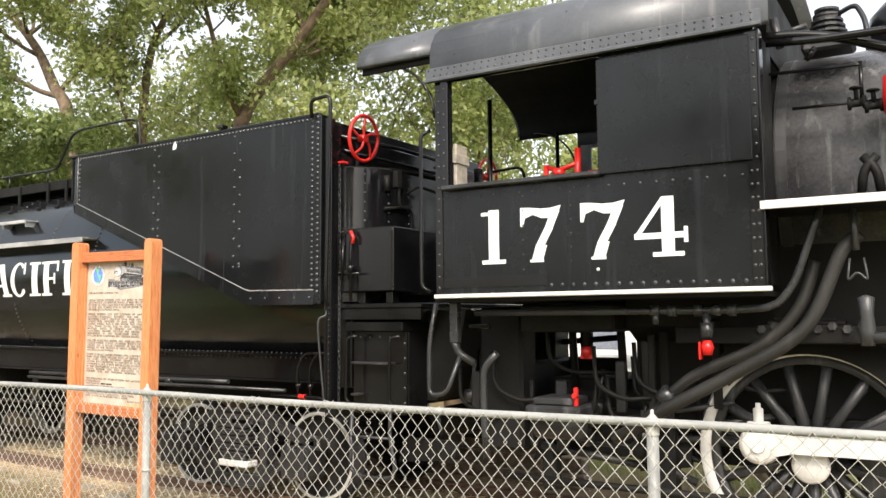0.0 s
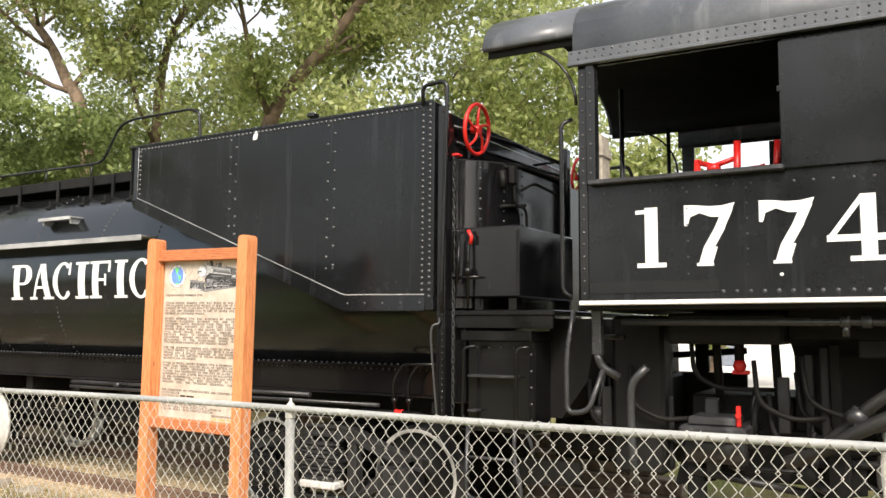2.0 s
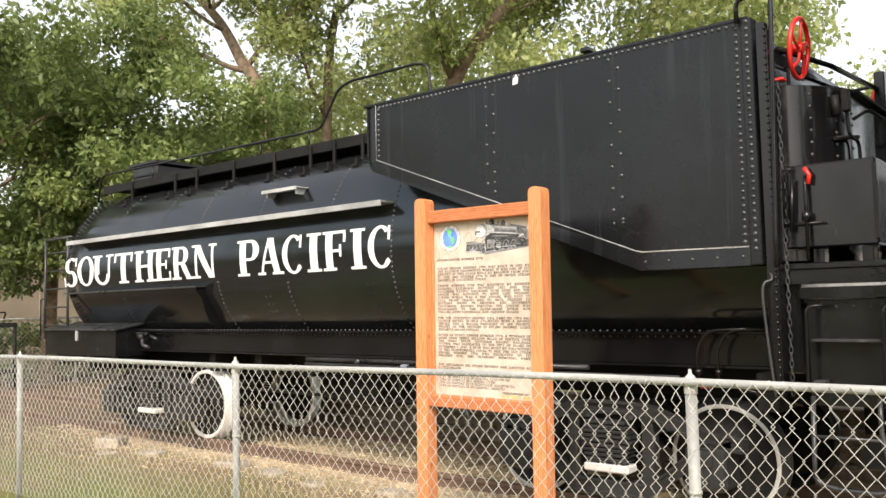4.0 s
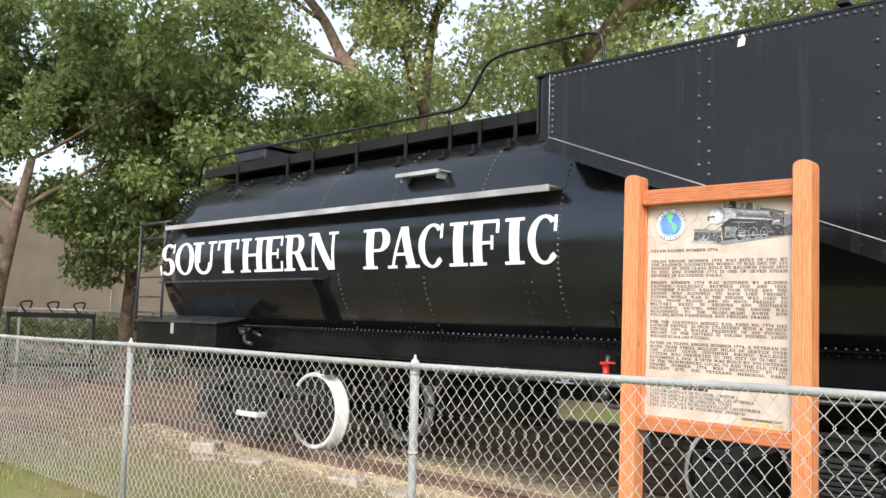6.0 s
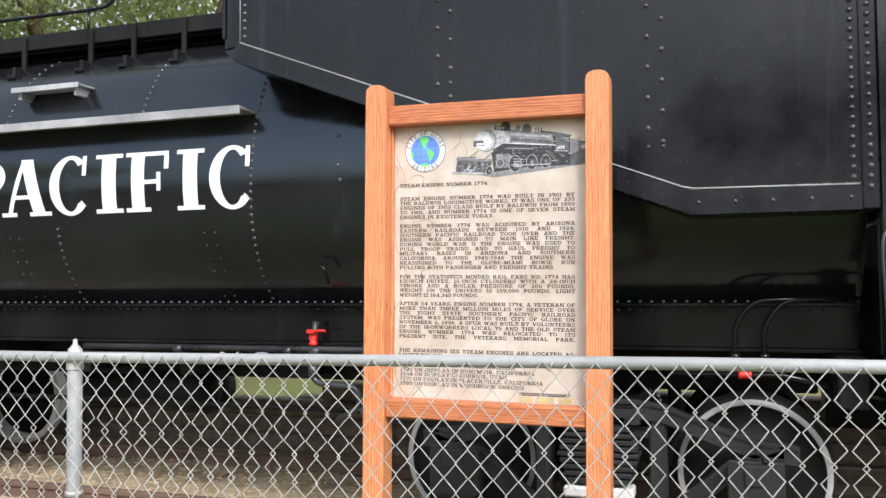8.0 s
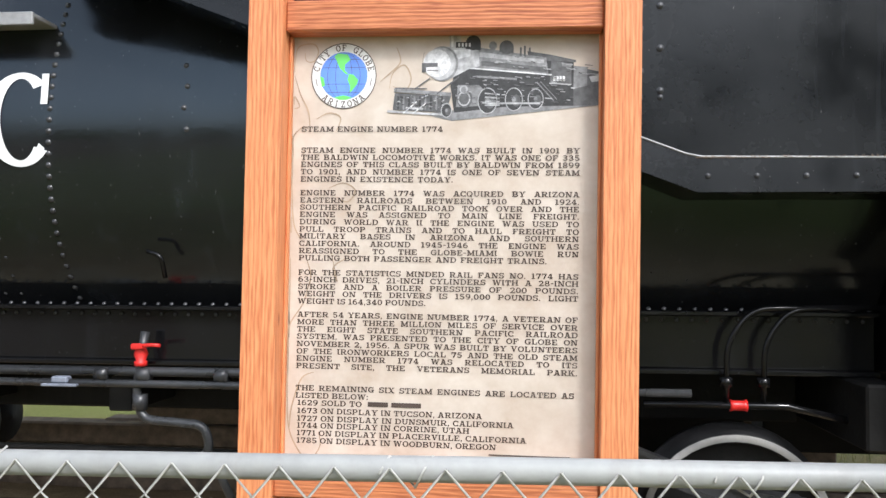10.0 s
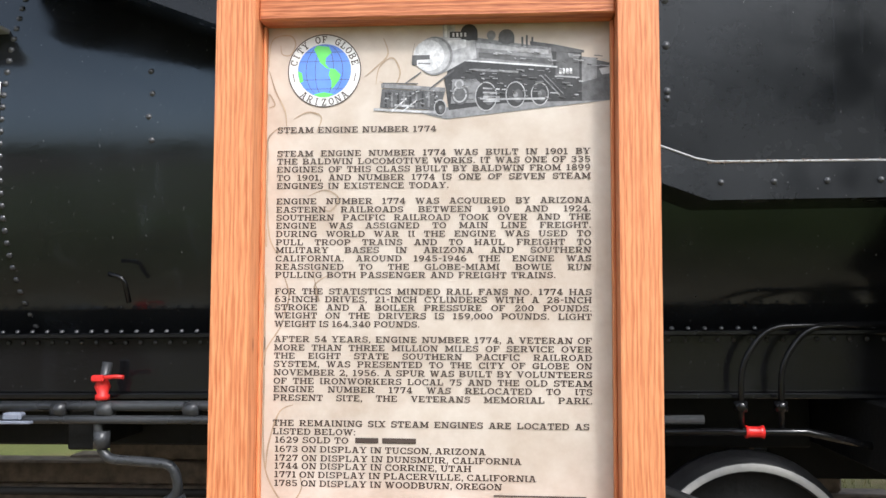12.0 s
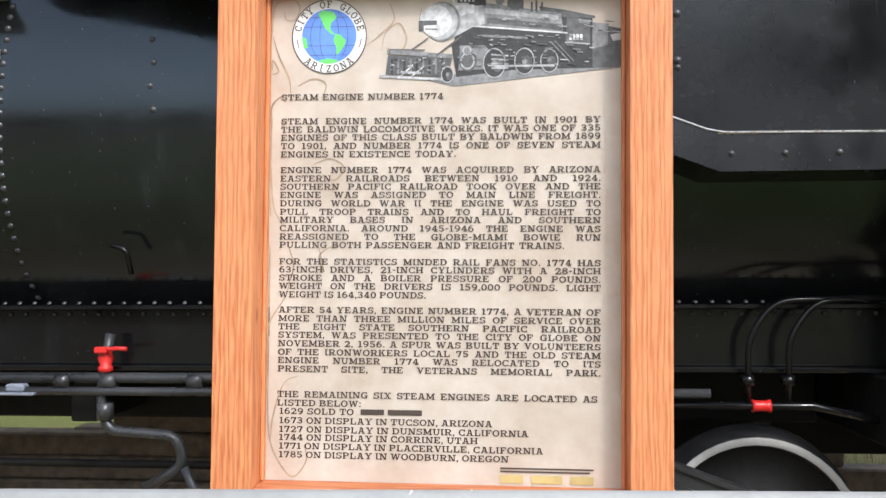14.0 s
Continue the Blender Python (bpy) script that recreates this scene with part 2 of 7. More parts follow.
def ground_mat(n, l, p):
    big = noise_node(n, l, 0.55, 8, 0.62)
    mid = noise_node(n, l, 5, 7, 0.65)
    fine = noise_node(n, l, 55, 5, 0.7)
    dirt = ramp(n, l, mid, [(0.3, (0.13, 0.082, 0.044)), (0.55, (0.23, 0.155, 0.086)), (0.75, (0.33, 0.24, 0.145))])
    dirt = mix(n, l, 0.4, dirt, ramp(n, l, fine, [(0.3, (0.11, 0.073, 0.044)), (0.7, (0.4, 0.31, 0.2))]))
    green = ramp(n, l, fine, [(0.3, (0.085, 0.1, 0.03)), (0.7, (0.235, 0.255, 0.085))])
    co = n.new("ShaderNodeTexCoord")
    sep = n.new("ShaderNodeSeparateXYZ")
    l.new(co.outputs["Object"], sep.inputs[0])
    # lawn on the visitors' side of the track and again beyond it, bare dirt along the track
    off = n.new("ShaderNodeMath")
    off.operation = "SUBTRACT"
    l.new(sep.outputs["Y"], off.inputs[0])
    off.inputs[1].default_value = 7.3
    ab = n.new("ShaderNodeMath")
    ab.operation = "ABSOLUTE"
    l.new(off.outputs[0], ab.inputs[0])
    mr = n.new("ShaderNodeMapRange")
    mr.inputs["From Min"].default_value, mr.inputs["From Max"].default_value = 1.7, 2.9
    l.new(ab.outputs[0], mr.inputs["Value"])
    spread = n.new("ShaderNodeMath")
    spread.operation = "MULTIPLY"
    l.new(mr.outputs[0], spread.inputs[0])
    l.new(ramp(n, l, big, [(0.36, (0.25,) * 3), (0.55, (1,) * 3)]), spread.inputs[1])
    # leaf mulch at the end of the track, with tree shade put into its colour
    tree_dim = n.new("ShaderNodeMapRange")
    tree_dim.inputs["From Min"].default_value, tree_dim.inputs["From Max"].default_value = -12.8, -16.0
    l.new(sep.outputs["X"], tree_dim.inputs["Value"])
    # a bed of dry straw and fallen leaves between and beside the rails
    bed = n.new("ShaderNodeMath")
    bed.operation = "SUBTRACT"
    l.new(sep.outputs["Y"], bed.inputs[0])
    bed.inputs[1].default_value = 7.2
    ba = n.new("ShaderNodeMath")
    ba.operation = "ABSOLUTE"
    l.new(bed.outputs[0], ba.inputs[0])
    bm = n.new("ShaderNodeMapRange")
    bm.inputs["From Min"].default_value, bm.inputs["From Max"].default_value = 1.5, 0.9
    l.new(ba.outputs[0], bm.inputs["Value"])
    bs = n.new("ShaderNodeMath")
    bs.operation = "MULTIPLY"
    l.new(bm.outputs[0], bs.inputs[0])
    l.new(ramp(n, l, mid, [(0.35, (0.3,) * 3), (0.6, (0.95,) * 3)]), bs.inputs[1])
    dirt = mix(n, l, bs.outputs[0], dirt, ramp(n, l, fine, [(0.3, (0.4, 0.3, 0.18)), (0.7, (0.68, 0.56, 0.38))]))
    shaded_soil = ramp(n, l, fine, [(0.3, (0.06, 0.04, 0.026)), (0.7, (0.2, 0.14, 0.09))])
    l.new(mix(n, l, tree_dim.outputs[0], mix(n, l, spread.outputs[0], dirt, green), shaded_soil), p.inputs["Base Color"])
    p.inputs["Roughness"].default_value = 0.95
    p.inputs["Specular IOR Level"].default_value = 0.15
    bump(n, l, p, mix(n, l, 0.5, mid, fine), 0.7, 0.03)


GROUND = material("dry dirt and thin lawn", ground_mat)


def leafy(name, tones, glow=0.4):
    def build(n, l, p):
        geo = n.new("ShaderNodeNewGeometry")
        c = ramp(n, l, geo.outputs["Random Per Island"], tones)
        patch = noise_node(n, l, 0.7, 4)
        c = mix(n, l, 0.45, c, ramp(n, l, patch, [(0.3, tones[0][1]), (0.7, tones[-1][1])]))
        l.new(c, p.inputs["Base Color"])
        p.inputs["Roughness"].default_value = 0.45
        tr = n.new("ShaderNodeBsdfTranslucent")
        l.new(c, tr.inputs["Color"])
        sh = n.new("ShaderNodeMixShader")
        sh.inputs[0].default_value = glow
        out = n["Material Output"]
        l.new(p.outputs[0], sh.inputs[1])
        l.new(tr.outputs[0], sh.inputs[2])
        l.new(sh.outputs[0], out.inputs["Surface"])
    return material(name, build)


LEAF = leafy("yellow-green leaves", [(0.0, (0.11, 0.155, 0.042)), (0.4, (0.31, 0.4, 0.1)), (0.75, (0.48, 0.56, 0.185)), (1.0, (0.66, 0.66, 0.34))], 0.6)
LEAF_DARK = leafy("deep green leaves", [(0.0, (0.055, 0.09, 0.03)), (0.5, (0.14, 0.2, 0.06)), (1.0, (0.3, 0.36, 0.12))], 0.5)
LEAF_MID = leafy("mid green leaves", [(0.0, (0.07, 0.105, 0.033)), (0.5, (0.2, 0.275, 0.078)), (1.0, (0.43, 0.5, 0.19))], 0.55)
GRASS = leafy("thin grass", [(0.0, (0.12, 0.135, 0.04)), (0.5, (0.24, 0.24, 0.08)), (1.0, (0.4, 0.33, 0.16))], 0.3)

# ---- shape tools ----


class Shape:
    """Vertices and faces of one mesh."""

    def __init__(self):
        self.v, self.f, self.s = [], [], []

    def add(self, verts, faces, smooth=False):
        o = len(self.v)
        self.v += [tuple(p) for p in verts]
        self.f += [tuple(i + o for i in q) for q in faces]
        self.s += [smooth] * len(faces)
        return self

    def box(self, x0, y0, z0, x1, y1, z1, bevel=0.006, m=None):
        c = ((x0 + x1) / 2, (y0 + y1) / 2, (z0 + z1) / 2)
        h = (abs(x1 - x0) / 2, abs(y1 - y0) / 2, abs(z1 - z0) / 2)
        b = min(bevel, min(h) * 0.45)
        idx, verts = {}, []
        for sx in (-1, 1):
            for sy in (-1, 1):
                for sz in (-1, 1):
                    for a in range(3):
                        s = (sx, sy, sz)
                        q = [c[k] + s[k] * (h[k] - (0 if k == a else b)) for k in range(3)]
                        idx[s, a] = len(verts)
                        verts.append(q)
        faces = []
        ring = ((-1, -1), (1, -1), (1, 1), (-1, 1))

        def sg(a, va, o1, v1, o2, v2):
            s = [0, 0, 0]
            s[a], s[o1], s[o2] = va, v1, v2
            return tuple(s)
        for a in range(3):
            o1, o2 = [k for k in range(3) if k != a]
            for va in (-1, 1):
                faces.append([idx[sg(a, va, o1, p, o2, q), a] for p, q in ring])
            for p, q in ring:
                faces.append([idx[sg(a, -1, o1, p, o2, q), o1], idx[sg(a, 1, o1, p, o2, q), o1],
                              idx[sg(a, 1, o1, p, o2, q), o2], idx[sg(a, -1, o1, p, o2, q), o2]])
        for sx in (-1, 1):
            for sy in (-1, 1):
                for sz in (-1, 1):
                    faces.append([idx[(sx, sy, sz), a] for a in range(3)])
        good = []
        for q in faces:
            p0, p1, p2 = (Vector(verts[i]) for i in q[:3])
            nn = (p1 - p0).cross(p2 - p0)
            mid = sum((Vector(verts[i]) for i in q), Vector()) / len(q) - Vector(c)
            good.append(q if nn.dot(mid) > 0 else q[::-1])
        if m is not None:
            verts = [m @ Vector(q) for q in verts]
        return self.add(verts, good)

    def tube(self, pts, r, n=10, caps=True, smooth=True):
        pts = [Vector(p) for p in pts]
        rs = r if isinstance(r, (list, tuple)) else [r] * len(pts)
        verts, up = [], None
        for i, p in enumerate(pts):
            d = (pts[min(i + 1, len(pts) - 1)] - pts[max(i - 1, 0)]).normalized()
            if up is None:
                up = Vector((0, 0, 1)) if abs(d.z) < 0.9 else Vector((1, 0, 0))
            side = d.cross(up).normalized()
            up = side.cross(d).normalized()
            for k in range(n):
                a = 2 * math.pi * k / n
                verts.append(p + (side * math.cos(a) + up * math.sin(a)) * rs[i])
        faces = []
        for i in range(len(pts) - 1):
            for k in range(n):
                a, b = i * n + k, i * n + (k + 1) % n
                faces.append((a, a + n, b + n, b))
        self.add(verts, faces, smooth)
        if caps:
            o = len(self.v) - len(verts)
            self.f += [tuple(o + k for k in range(n)), tuple(o + len(verts) - 1 - k for k in range(n))]
            self.s += [False, False]
        return self

    def prism(self, pts, d0, d1, put):
        """An outline pts of (a, b), pushed from d0 to d1; put(a, b, d) gives the place."""
        n = len(pts)
        verts = [put(a, b, d0) for a, b in pts] + [put(a, b, d1) for a, b in pts]
        faces = [tuple(range(n)), tuple(range(2 * n - 1, n - 1, -1))]
        faces += [(i, i + n, (i + 1) % n + n, (i + 1) % n) for i in range(n)]
        return self.add(verts, faces)

    def lathe(self, prof, c, axis="z", n=24, smooth=True):
        """Turns a profile of (radius, height) round an axis through c."""
        def place(r, h, a):
            x, y = r * math.cos(a), r * math.sin(a)
            q = {"z": (x, y, h), "x": (h, x, y), "y": (x, h, y)}[axis]
            return (c[0] + q[0], c[1] + q[1], c[2] + q[2])
        verts = [place(r, h, 2 * math.pi * k / n) for r, h in prof for k in range(n)]
        faces = []
        for i in range(len(prof) - 1):
            for k in range(n):
                a, b = i * n + k, i * n + (k + 1) % n
                faces.append((a, b, b + n, a + n))
        return self.add(verts, faces, smooth)

    def rivet(self, p, normal, r=0.011):
        nrm = Vector(normal).normalized()
        a = nrm.orthogonal().normalized()
        b = nrm.cross(a)
        p = Vector(p)
        verts = [p + (a * math.cos(k * math.pi / 3) + b * math.sin(k * math.pi / 3)) * r for k in range(6)]
        verts += [p + nrm * r * 0.55 + (a * math.cos(k * math.pi / 3) + b * math.sin(k * math.pi / 3)) * r * 0.6 for k in range(6)]
        faces = [(k, (k + 1) % 6, (k + 1) % 6 + 6, k + 6) for k in range(6)] + [(6, 7, 8, 9, 10, 11)]
        return self.add(verts, faces, True)

    def rivet_row(self, a, b, step, normal, r=0.011):
        a, b = Vector(a), Vector(b)
        k = max(1, round((b - a).length / step))
        for i in range(k + 1):
            self.rivet(a.lerp(b, i / k), normal, r)
        return self

    def mesh(self, name):
        me = bpy.data.meshes.new(name)
        me.from_pydata(self.v, [], self.f)
        me.polygons.foreach_set("use_smooth", self.s)
        me.update()
        return me


def part(name, shape, mat, parent=None, label="", kind=""):
    me = shape.mesh(name) if isinstance(shape, Shape) else shape
    if not me.materials:
        me.materials.append(mat)
    ob = new(name, me)
    if parent is not None:
        ob.parent = parent
    return tagged(ob, label, kind=kind)


def thing(name, m, label, category, group="", kind=""):
    ob = new(name)
    ob.empty_display_size = 0.2
    ob.matrix_basis = m
    return tagged(ob, label, category, group, kind)


def bent(pts, k=5):
    """A rounded path through corner points."""
    pts = [Vector(p) for p in pts]
    out = [pts[0]]
    for i in range(1, len(pts) - 1):
        a, b, c = pts[i - 1], pts[i], pts[i + 1]
        ra = min((a - b).length, (c - b).length) * 0.42
        p, q = b + (a - b).normalized() * ra, b + (c - b).normalized() * ra
        for j in range(k + 1):
            t = j / k
            out.append(p * (1 - t) ** 2 + b * 2 * t * (1 - t) + q * t * t)
    return out + [pts[-1]]


def spline(pts, k=6):
    """A smooth curve through points."""
    pts = [Vector(p) for p in pts]
    out = []
    for i in range(len(pts) - 1):
        p0, p1, p2, p3 = pts[max(i - 1, 0)], pts[i], pts[i + 1], pts[min(i + 2, len(pts) - 1)]
        for j in range(k):
            t = j / k
            out.append(0.5 * ((2 * p1) + (p2 - p0) * t + (2 * p0 - 5 * p1 + 4 * p2 - p3) * t * t + (3 * p1 - p0 - 3 * p2 + p3) * t ** 3))
    return out + [pts[-1]]

# ---- setting: ground, track, building ----


def rail_z(x):
    return 0.03 - 0.012 * (x + 12.3)


def ground_z(x, y):
    fall = -0.011 * max(min(x + 12, 16), -14)
    near = max(0.0, min(1.0, (5.6 - y) / 2.0))
    z = -0.1 + fall + 0.07 * near
    if abs(y) < 40 and abs(x) < 60:
        z += 0.03 * noise.noise((x * 0.7, y * 0.7, 0)) + 0.012 * noise.noise((x * 3, y * 3, 4))
    return z


def make_ground():
    def steps(a, b, lo, hi, fine, coarse):
        out, v = [], a
        while v < b:
            out.append(v)
            v += fine if lo <= v < hi else coarse * (1 + 0.02 * abs(v))
        return out + [b]
    xs, ys = steps(-400, 400, -20, 4, 0.2, 6), steps(-400, 400, 2, 14, 0.2, 6)
    s = Shape()
    nx = len(xs)
    s.add([(x, y, ground_z(x, y)) for y in ys for x in xs],
          [(j * nx + i, j * nx + i + 1, (j + 1) * nx + i + 1, (j + 1) * nx + i) for j in range(len(ys) - 1) for i in range(nx - 1)], True)
    return part("ground", s, GROUND, None, "dry tan dirt and thin grass round the track", "structure")


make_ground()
TY = 7.28  # middle of the track beside the tender


def track_y(x):
    return TY + max(0.0, x + 4.5) * math.tan(radians(2.0)) * 0.9


def make_rail(side):
    s = Shape()
    prof = [(-0.065, -0.15), (0.065, -0.15), (0.065, -0.138), (0.012, -0.115), (0.012, -0.045), (0.034, -0.035), (0.034, -0.006), (0.026, 0), (-0.026, 0), (-0.034, -0.006), (-0.034, -0.035), (-0.012, -0.045), (-0.012, -0.115), (-0.065, -0.138)]
    xs = [-30 + 0.8 * i for i in range(52)]
    n = len(prof)
    verts = [(x, track_y(x) + side * 0.75 + a, rail_z(x) + b) for x in xs for a, b in prof]
    faces = [(i * n + k, (i + 1) * n + k, (i + 1) * n + (k + 1) % n, i * n + (k + 1) % n) for i in range(len(xs) - 1) for k in range(n)]
    s.add(verts, faces)
    ob = part("rail", s, RUST, None, "rusty brown steel rail under the locomotive")
    return tagged(ob, category="rail", group="rails of the track")


make_rail(-1)
make_rail(1)
tie_shape = Shape().box(-0.11, -1.28, -0.16, 0.11, 1.28, 0, 0.015)
tie_mesh = tie_shape.mesh("railroad_tie")
tie_mesh.materials.append(TIE)
for i in range(52):
    x = -28 + 0.62 * i
    ob = new("railroad_tie", tie_mesh)
    ob.matrix_basis = pose(x, track_y(x) + random.uniform(-0.04, 0.04), rail_z(x) - 0.15, 0, 0.6, random.uniform(-2, 2))
    tagged(ob, "weathered grey-brown wooden tie half sunk in dirt", "railroad tie", "ties of the track")


def make_block(x, y, sx, sy, sz, rz):
    sx, sy, sz = sx * 0.75, sy * 0.75, sz * 0.55
    s = Shape().box(-sx / 2, -sy / 2, 0, sx / 2, sy / 2, sz, 0.02)
    s.v = [tuple(Vector(p) + 0.02 * noise.noise_vector(Vector(p) * 6 + Vector((x, y, 0)))) for p in s.v]
    ob = part("stone_block", s, STONE, None, "pale broken concrete block lying in the dirt by the rail")
    ob.matrix_basis = pose(x, y, ground_z(x, y) - 0.03, random.uniform(-3, 3), random.uniform(-3, 3), rz)
    tagged(ob, category="block", group="loose blocks by the rail")


for row in ((-11.1, 5.95, 0.5, 0.3, 0.16, 8), (-10.4, 5.95, 0.45, 0.28, 0.13, -14), (-12.6, 5.85, 0.5, 0.3, 0.14, 20), (-13.6, 5.9, 0.42, 0.42, 0.26, 35), (-9.6, 5.8, 0.35, 0.25, 0.1, 5), (-13.0, 5.5, 0.3, 0.2, 0.1, 70), (-8.7, 6.0, 0.4, 0.28, 0.12, -8), (-7.9, 5.85, 0.3, 0.2, 0.1, 24)):
    make_block(*row)


def make_building():
    b = thing("stucco_building", pose(-33.2, 15.2, -0.1, 0, 0, 293), "low tan stucco building with a flat roof beyond the trees", "building")
    part("wall", Shape().box(-11, -9, 0, 11, 0, 5.15, 0.02), STUCCO, b)
    part("parapet", Shape().box(-11.06, -9.06, 5.154, 11.06, 0.06, 5.4, 0.02), STUCCO, b, "plain stucco parapet cap")
    for k in (-4.0, 1.5, 6.5):
        part("joint_strip", Shape().box(k, 0.002, 0, k + 0.05, 0.02, 5.1, 0.004), STUCCO, b)


make_building()

# ---- the tender ----
TEND = thing("locomotive_tender", pose(-7.0, TY, 0, 0, 0.25, 0), "glossy black riveted whaleback tender lettered in white, on two trucks", "tender")
ZC, RT = 2.24, 1.21     # tank's middle height and radius
X0, X1 = -8.2, 1.92    # tank's ends from the tender's middle


def tank_y(z, out=0.0):
    return -math.sqrt(max((RT + out) ** 2 - (z - ZC) ** 2, 0.0))


def make_tank():
    s = Shape()
    n, xs = 72, [X0, X0 + 0.012] + [X0 + 0.5 * i for i in range(1, 20)] + [X1]
    rows = []
    for i, x in enumerate(xs):
        r = RT - (0.012 if i == 0 else 0)
        rows += [(x, r * math.sin(2 * math.pi * k / n), ZC + r * math.cos(2 * math.pi * k / n)) for k in range(n)]
    faces = [(i * n + k, i * n + (k + 1) % n, (i + 1) * n + (k + 1) % n, (i + 1) * n + k) for i in range(len(xs) - 1) for k in range(n)]
    s.add(rows, faces, True)
    for x, r in ((X0, RT - 0.012), (X1, RT)):
        s.add([(x, r * math.sin(2 * math.pi * k / n), ZC + r * math.cos(2 * math.pi * k / n)) for k in range(n)], [tuple(range(n))])
    tank = part("tank", s, TANK_BLACK, TEND, "glossy black cylindrical water tank")
    r = Shape()
    for x, lo, hi in ((-8.1, 1.4, 3.3), (-5.9, 2.66, 3.35), (-4.55, 1.3, 1.95), (-3.85, 2.66, 3.35), (-3.3, 1.35, 1.95), (-2.65, 2.66, 3.3), (-1.725, 1.35, 3.3), (-7.0, 2.66, 3.3), (-5.0, 2.66, 3.32), (-4.55, 1.95, 2.0), (-6.7, 1.35, 1.85)):
        z = lo
        while z < hi:
            y = tank_y(z)
            r.rivet((x + 0.02 * math.sin(z * 3), y, z), (0, y, z - ZC), 0.015)
            z += 0.05
    for x in (-3.75, -2.11, -3.67, -2.03):
        for k in range(6):
            z = 1.42 + 0.085 * k
            r.rivet((x, tank_y(z), z), (0, tank_y(z), z - ZC), 0.009)
    for k in range(4):
        for x in (-1.085 - 0.012 * (k % 2),):
            z = 2.15 + 0.095 * k
            r.rivet((x, tank_y(z), z), (0, tank_y(z), z - ZC), 0.014)
    part("rivets", r, RIVET, tank, kind="stuff")
    return tank


make_tank()


def tank_strip(name, x0, x1, z, y_out, mat, label, thick=0.02, lip=0.035):
    """A shelf of plate along the tank at height z, with a turned-down edge."""
    yi = tank_y(z) + 0.03
    s = Shape()
    s.box(x0, y_out, z, x1, yi, z + thick, 0.004)
    s.box(x0, y_out - 0.006, z - lip, x1, y_out + 0.012, z + thick + 0.003, 0.004)
    return part(name, s, mat, TEND, label)


tank_strip("running_plate", -7.95, -1.73, 2.625, -1.33, STEEL_WORN, "long grey-edged shelf along the tank")
tank_strip("lower_plate", -8.08, -4.82, 1.905, -1.31, PIPE_GREY, "short grey-black shelf above the tool box", 0.008, 0.008)
part("plate_bracket", Shape().prism([(-1.3, 1.9), (-1.12, 1.9), (-0.9, 1.42), (-0.97, 1.4), (-1.1, 1.5), (-1.16, 1.62), (-1.2, 1.76), (-1.28, 1.85)], -4.86, -4.845, lambda a, b, d: (d, a, b)), BLACK, TEND)


def make_sill():
    s = Shape()
    s.box(-7.2, -0.96, 1.35, 1.9, -0.82, 1.37, 0.003)
    s.box(-7.2, -0.90, 1.115, 1.9, -0.86, 1.35, 0.004)
    s.box(-7.2, -0.96, 1.095, 1.9, -0.82, 1.115, 0.003)
    s.box(-7.2, 0.86, 1.06, 1.9, 0.96, 1.335, 0.004)
    sill = part("frame_sill", s, BLACK, TEND, "black channel frame sill under the tank")
    r = Shape()
    r.rivet_row((-7.1, -0.965, 1.38), (1.85, -0.965, 1.38), 0.066, (0, -0.6, 0.8), 0.011)
    r.rivet_row((-7.06, -0.905, 1.33), (1.85, -0.905, 1.33), 0.066, (0, -1, 0), 0.011)
    part("rivets", r, RIVET, sill, kind="stuff")
    for y in (-0.35, 0.2):
        part("centre_beam", Shape().box(-7.4, y, 0.8, 1.74, y + 0.15, 1.09, 0.01), BLACK_DULL, TEND)
    for x in (-6.22, 0.49):
        part("body_bolster", Shape().box(x - 0.2, -1.05, 0.76, x + 0.2, 1.05, 0.795, 0.01), BLACK_DULL, TEND)
    for x in (-7.56, 1.75):
        part("end_beam", Shape().box(x, -1.2, 0.82, x + 0.15, 1.2, 1.09, 0.01), BLACK_DULL, TEND)
    for x in (-5.2, -4.3, -3.4, -2.5, -1.6):
        part("cross_beam", Shape().box(x, -0.85, 0.86, x + 0.12, 0.85, 1.09, 0.008), BLACK_DULL, TEND)
    part("brake_rod", Shape().tube([(-5.2, -0.5, 0.62), (-0.6, -0.5, 0.6)], 0.02, 6), BLACK_DULL, TEND)
    part("brake_cylinder", Shape().lathe([(0, -0.3), (0.17, -0.3), (0.18, 0.28), (0.1, 0.32), (0, 0.32)], (-2.9, -0.3, 0.68), "x", 18), BLACK_DULL, TEND)
    part("air_tank", Shape().lathe([(0, -0.75), (0.16, -0.72), (0.2, -0.6), (0.2, 0.6), (0.16, 0.72), (0, 0.75)], (-3.6, 0.35, 0.62), "x", 20), BLACK_DULL, TEND, "black air reservoir under the tank")


make_sill()


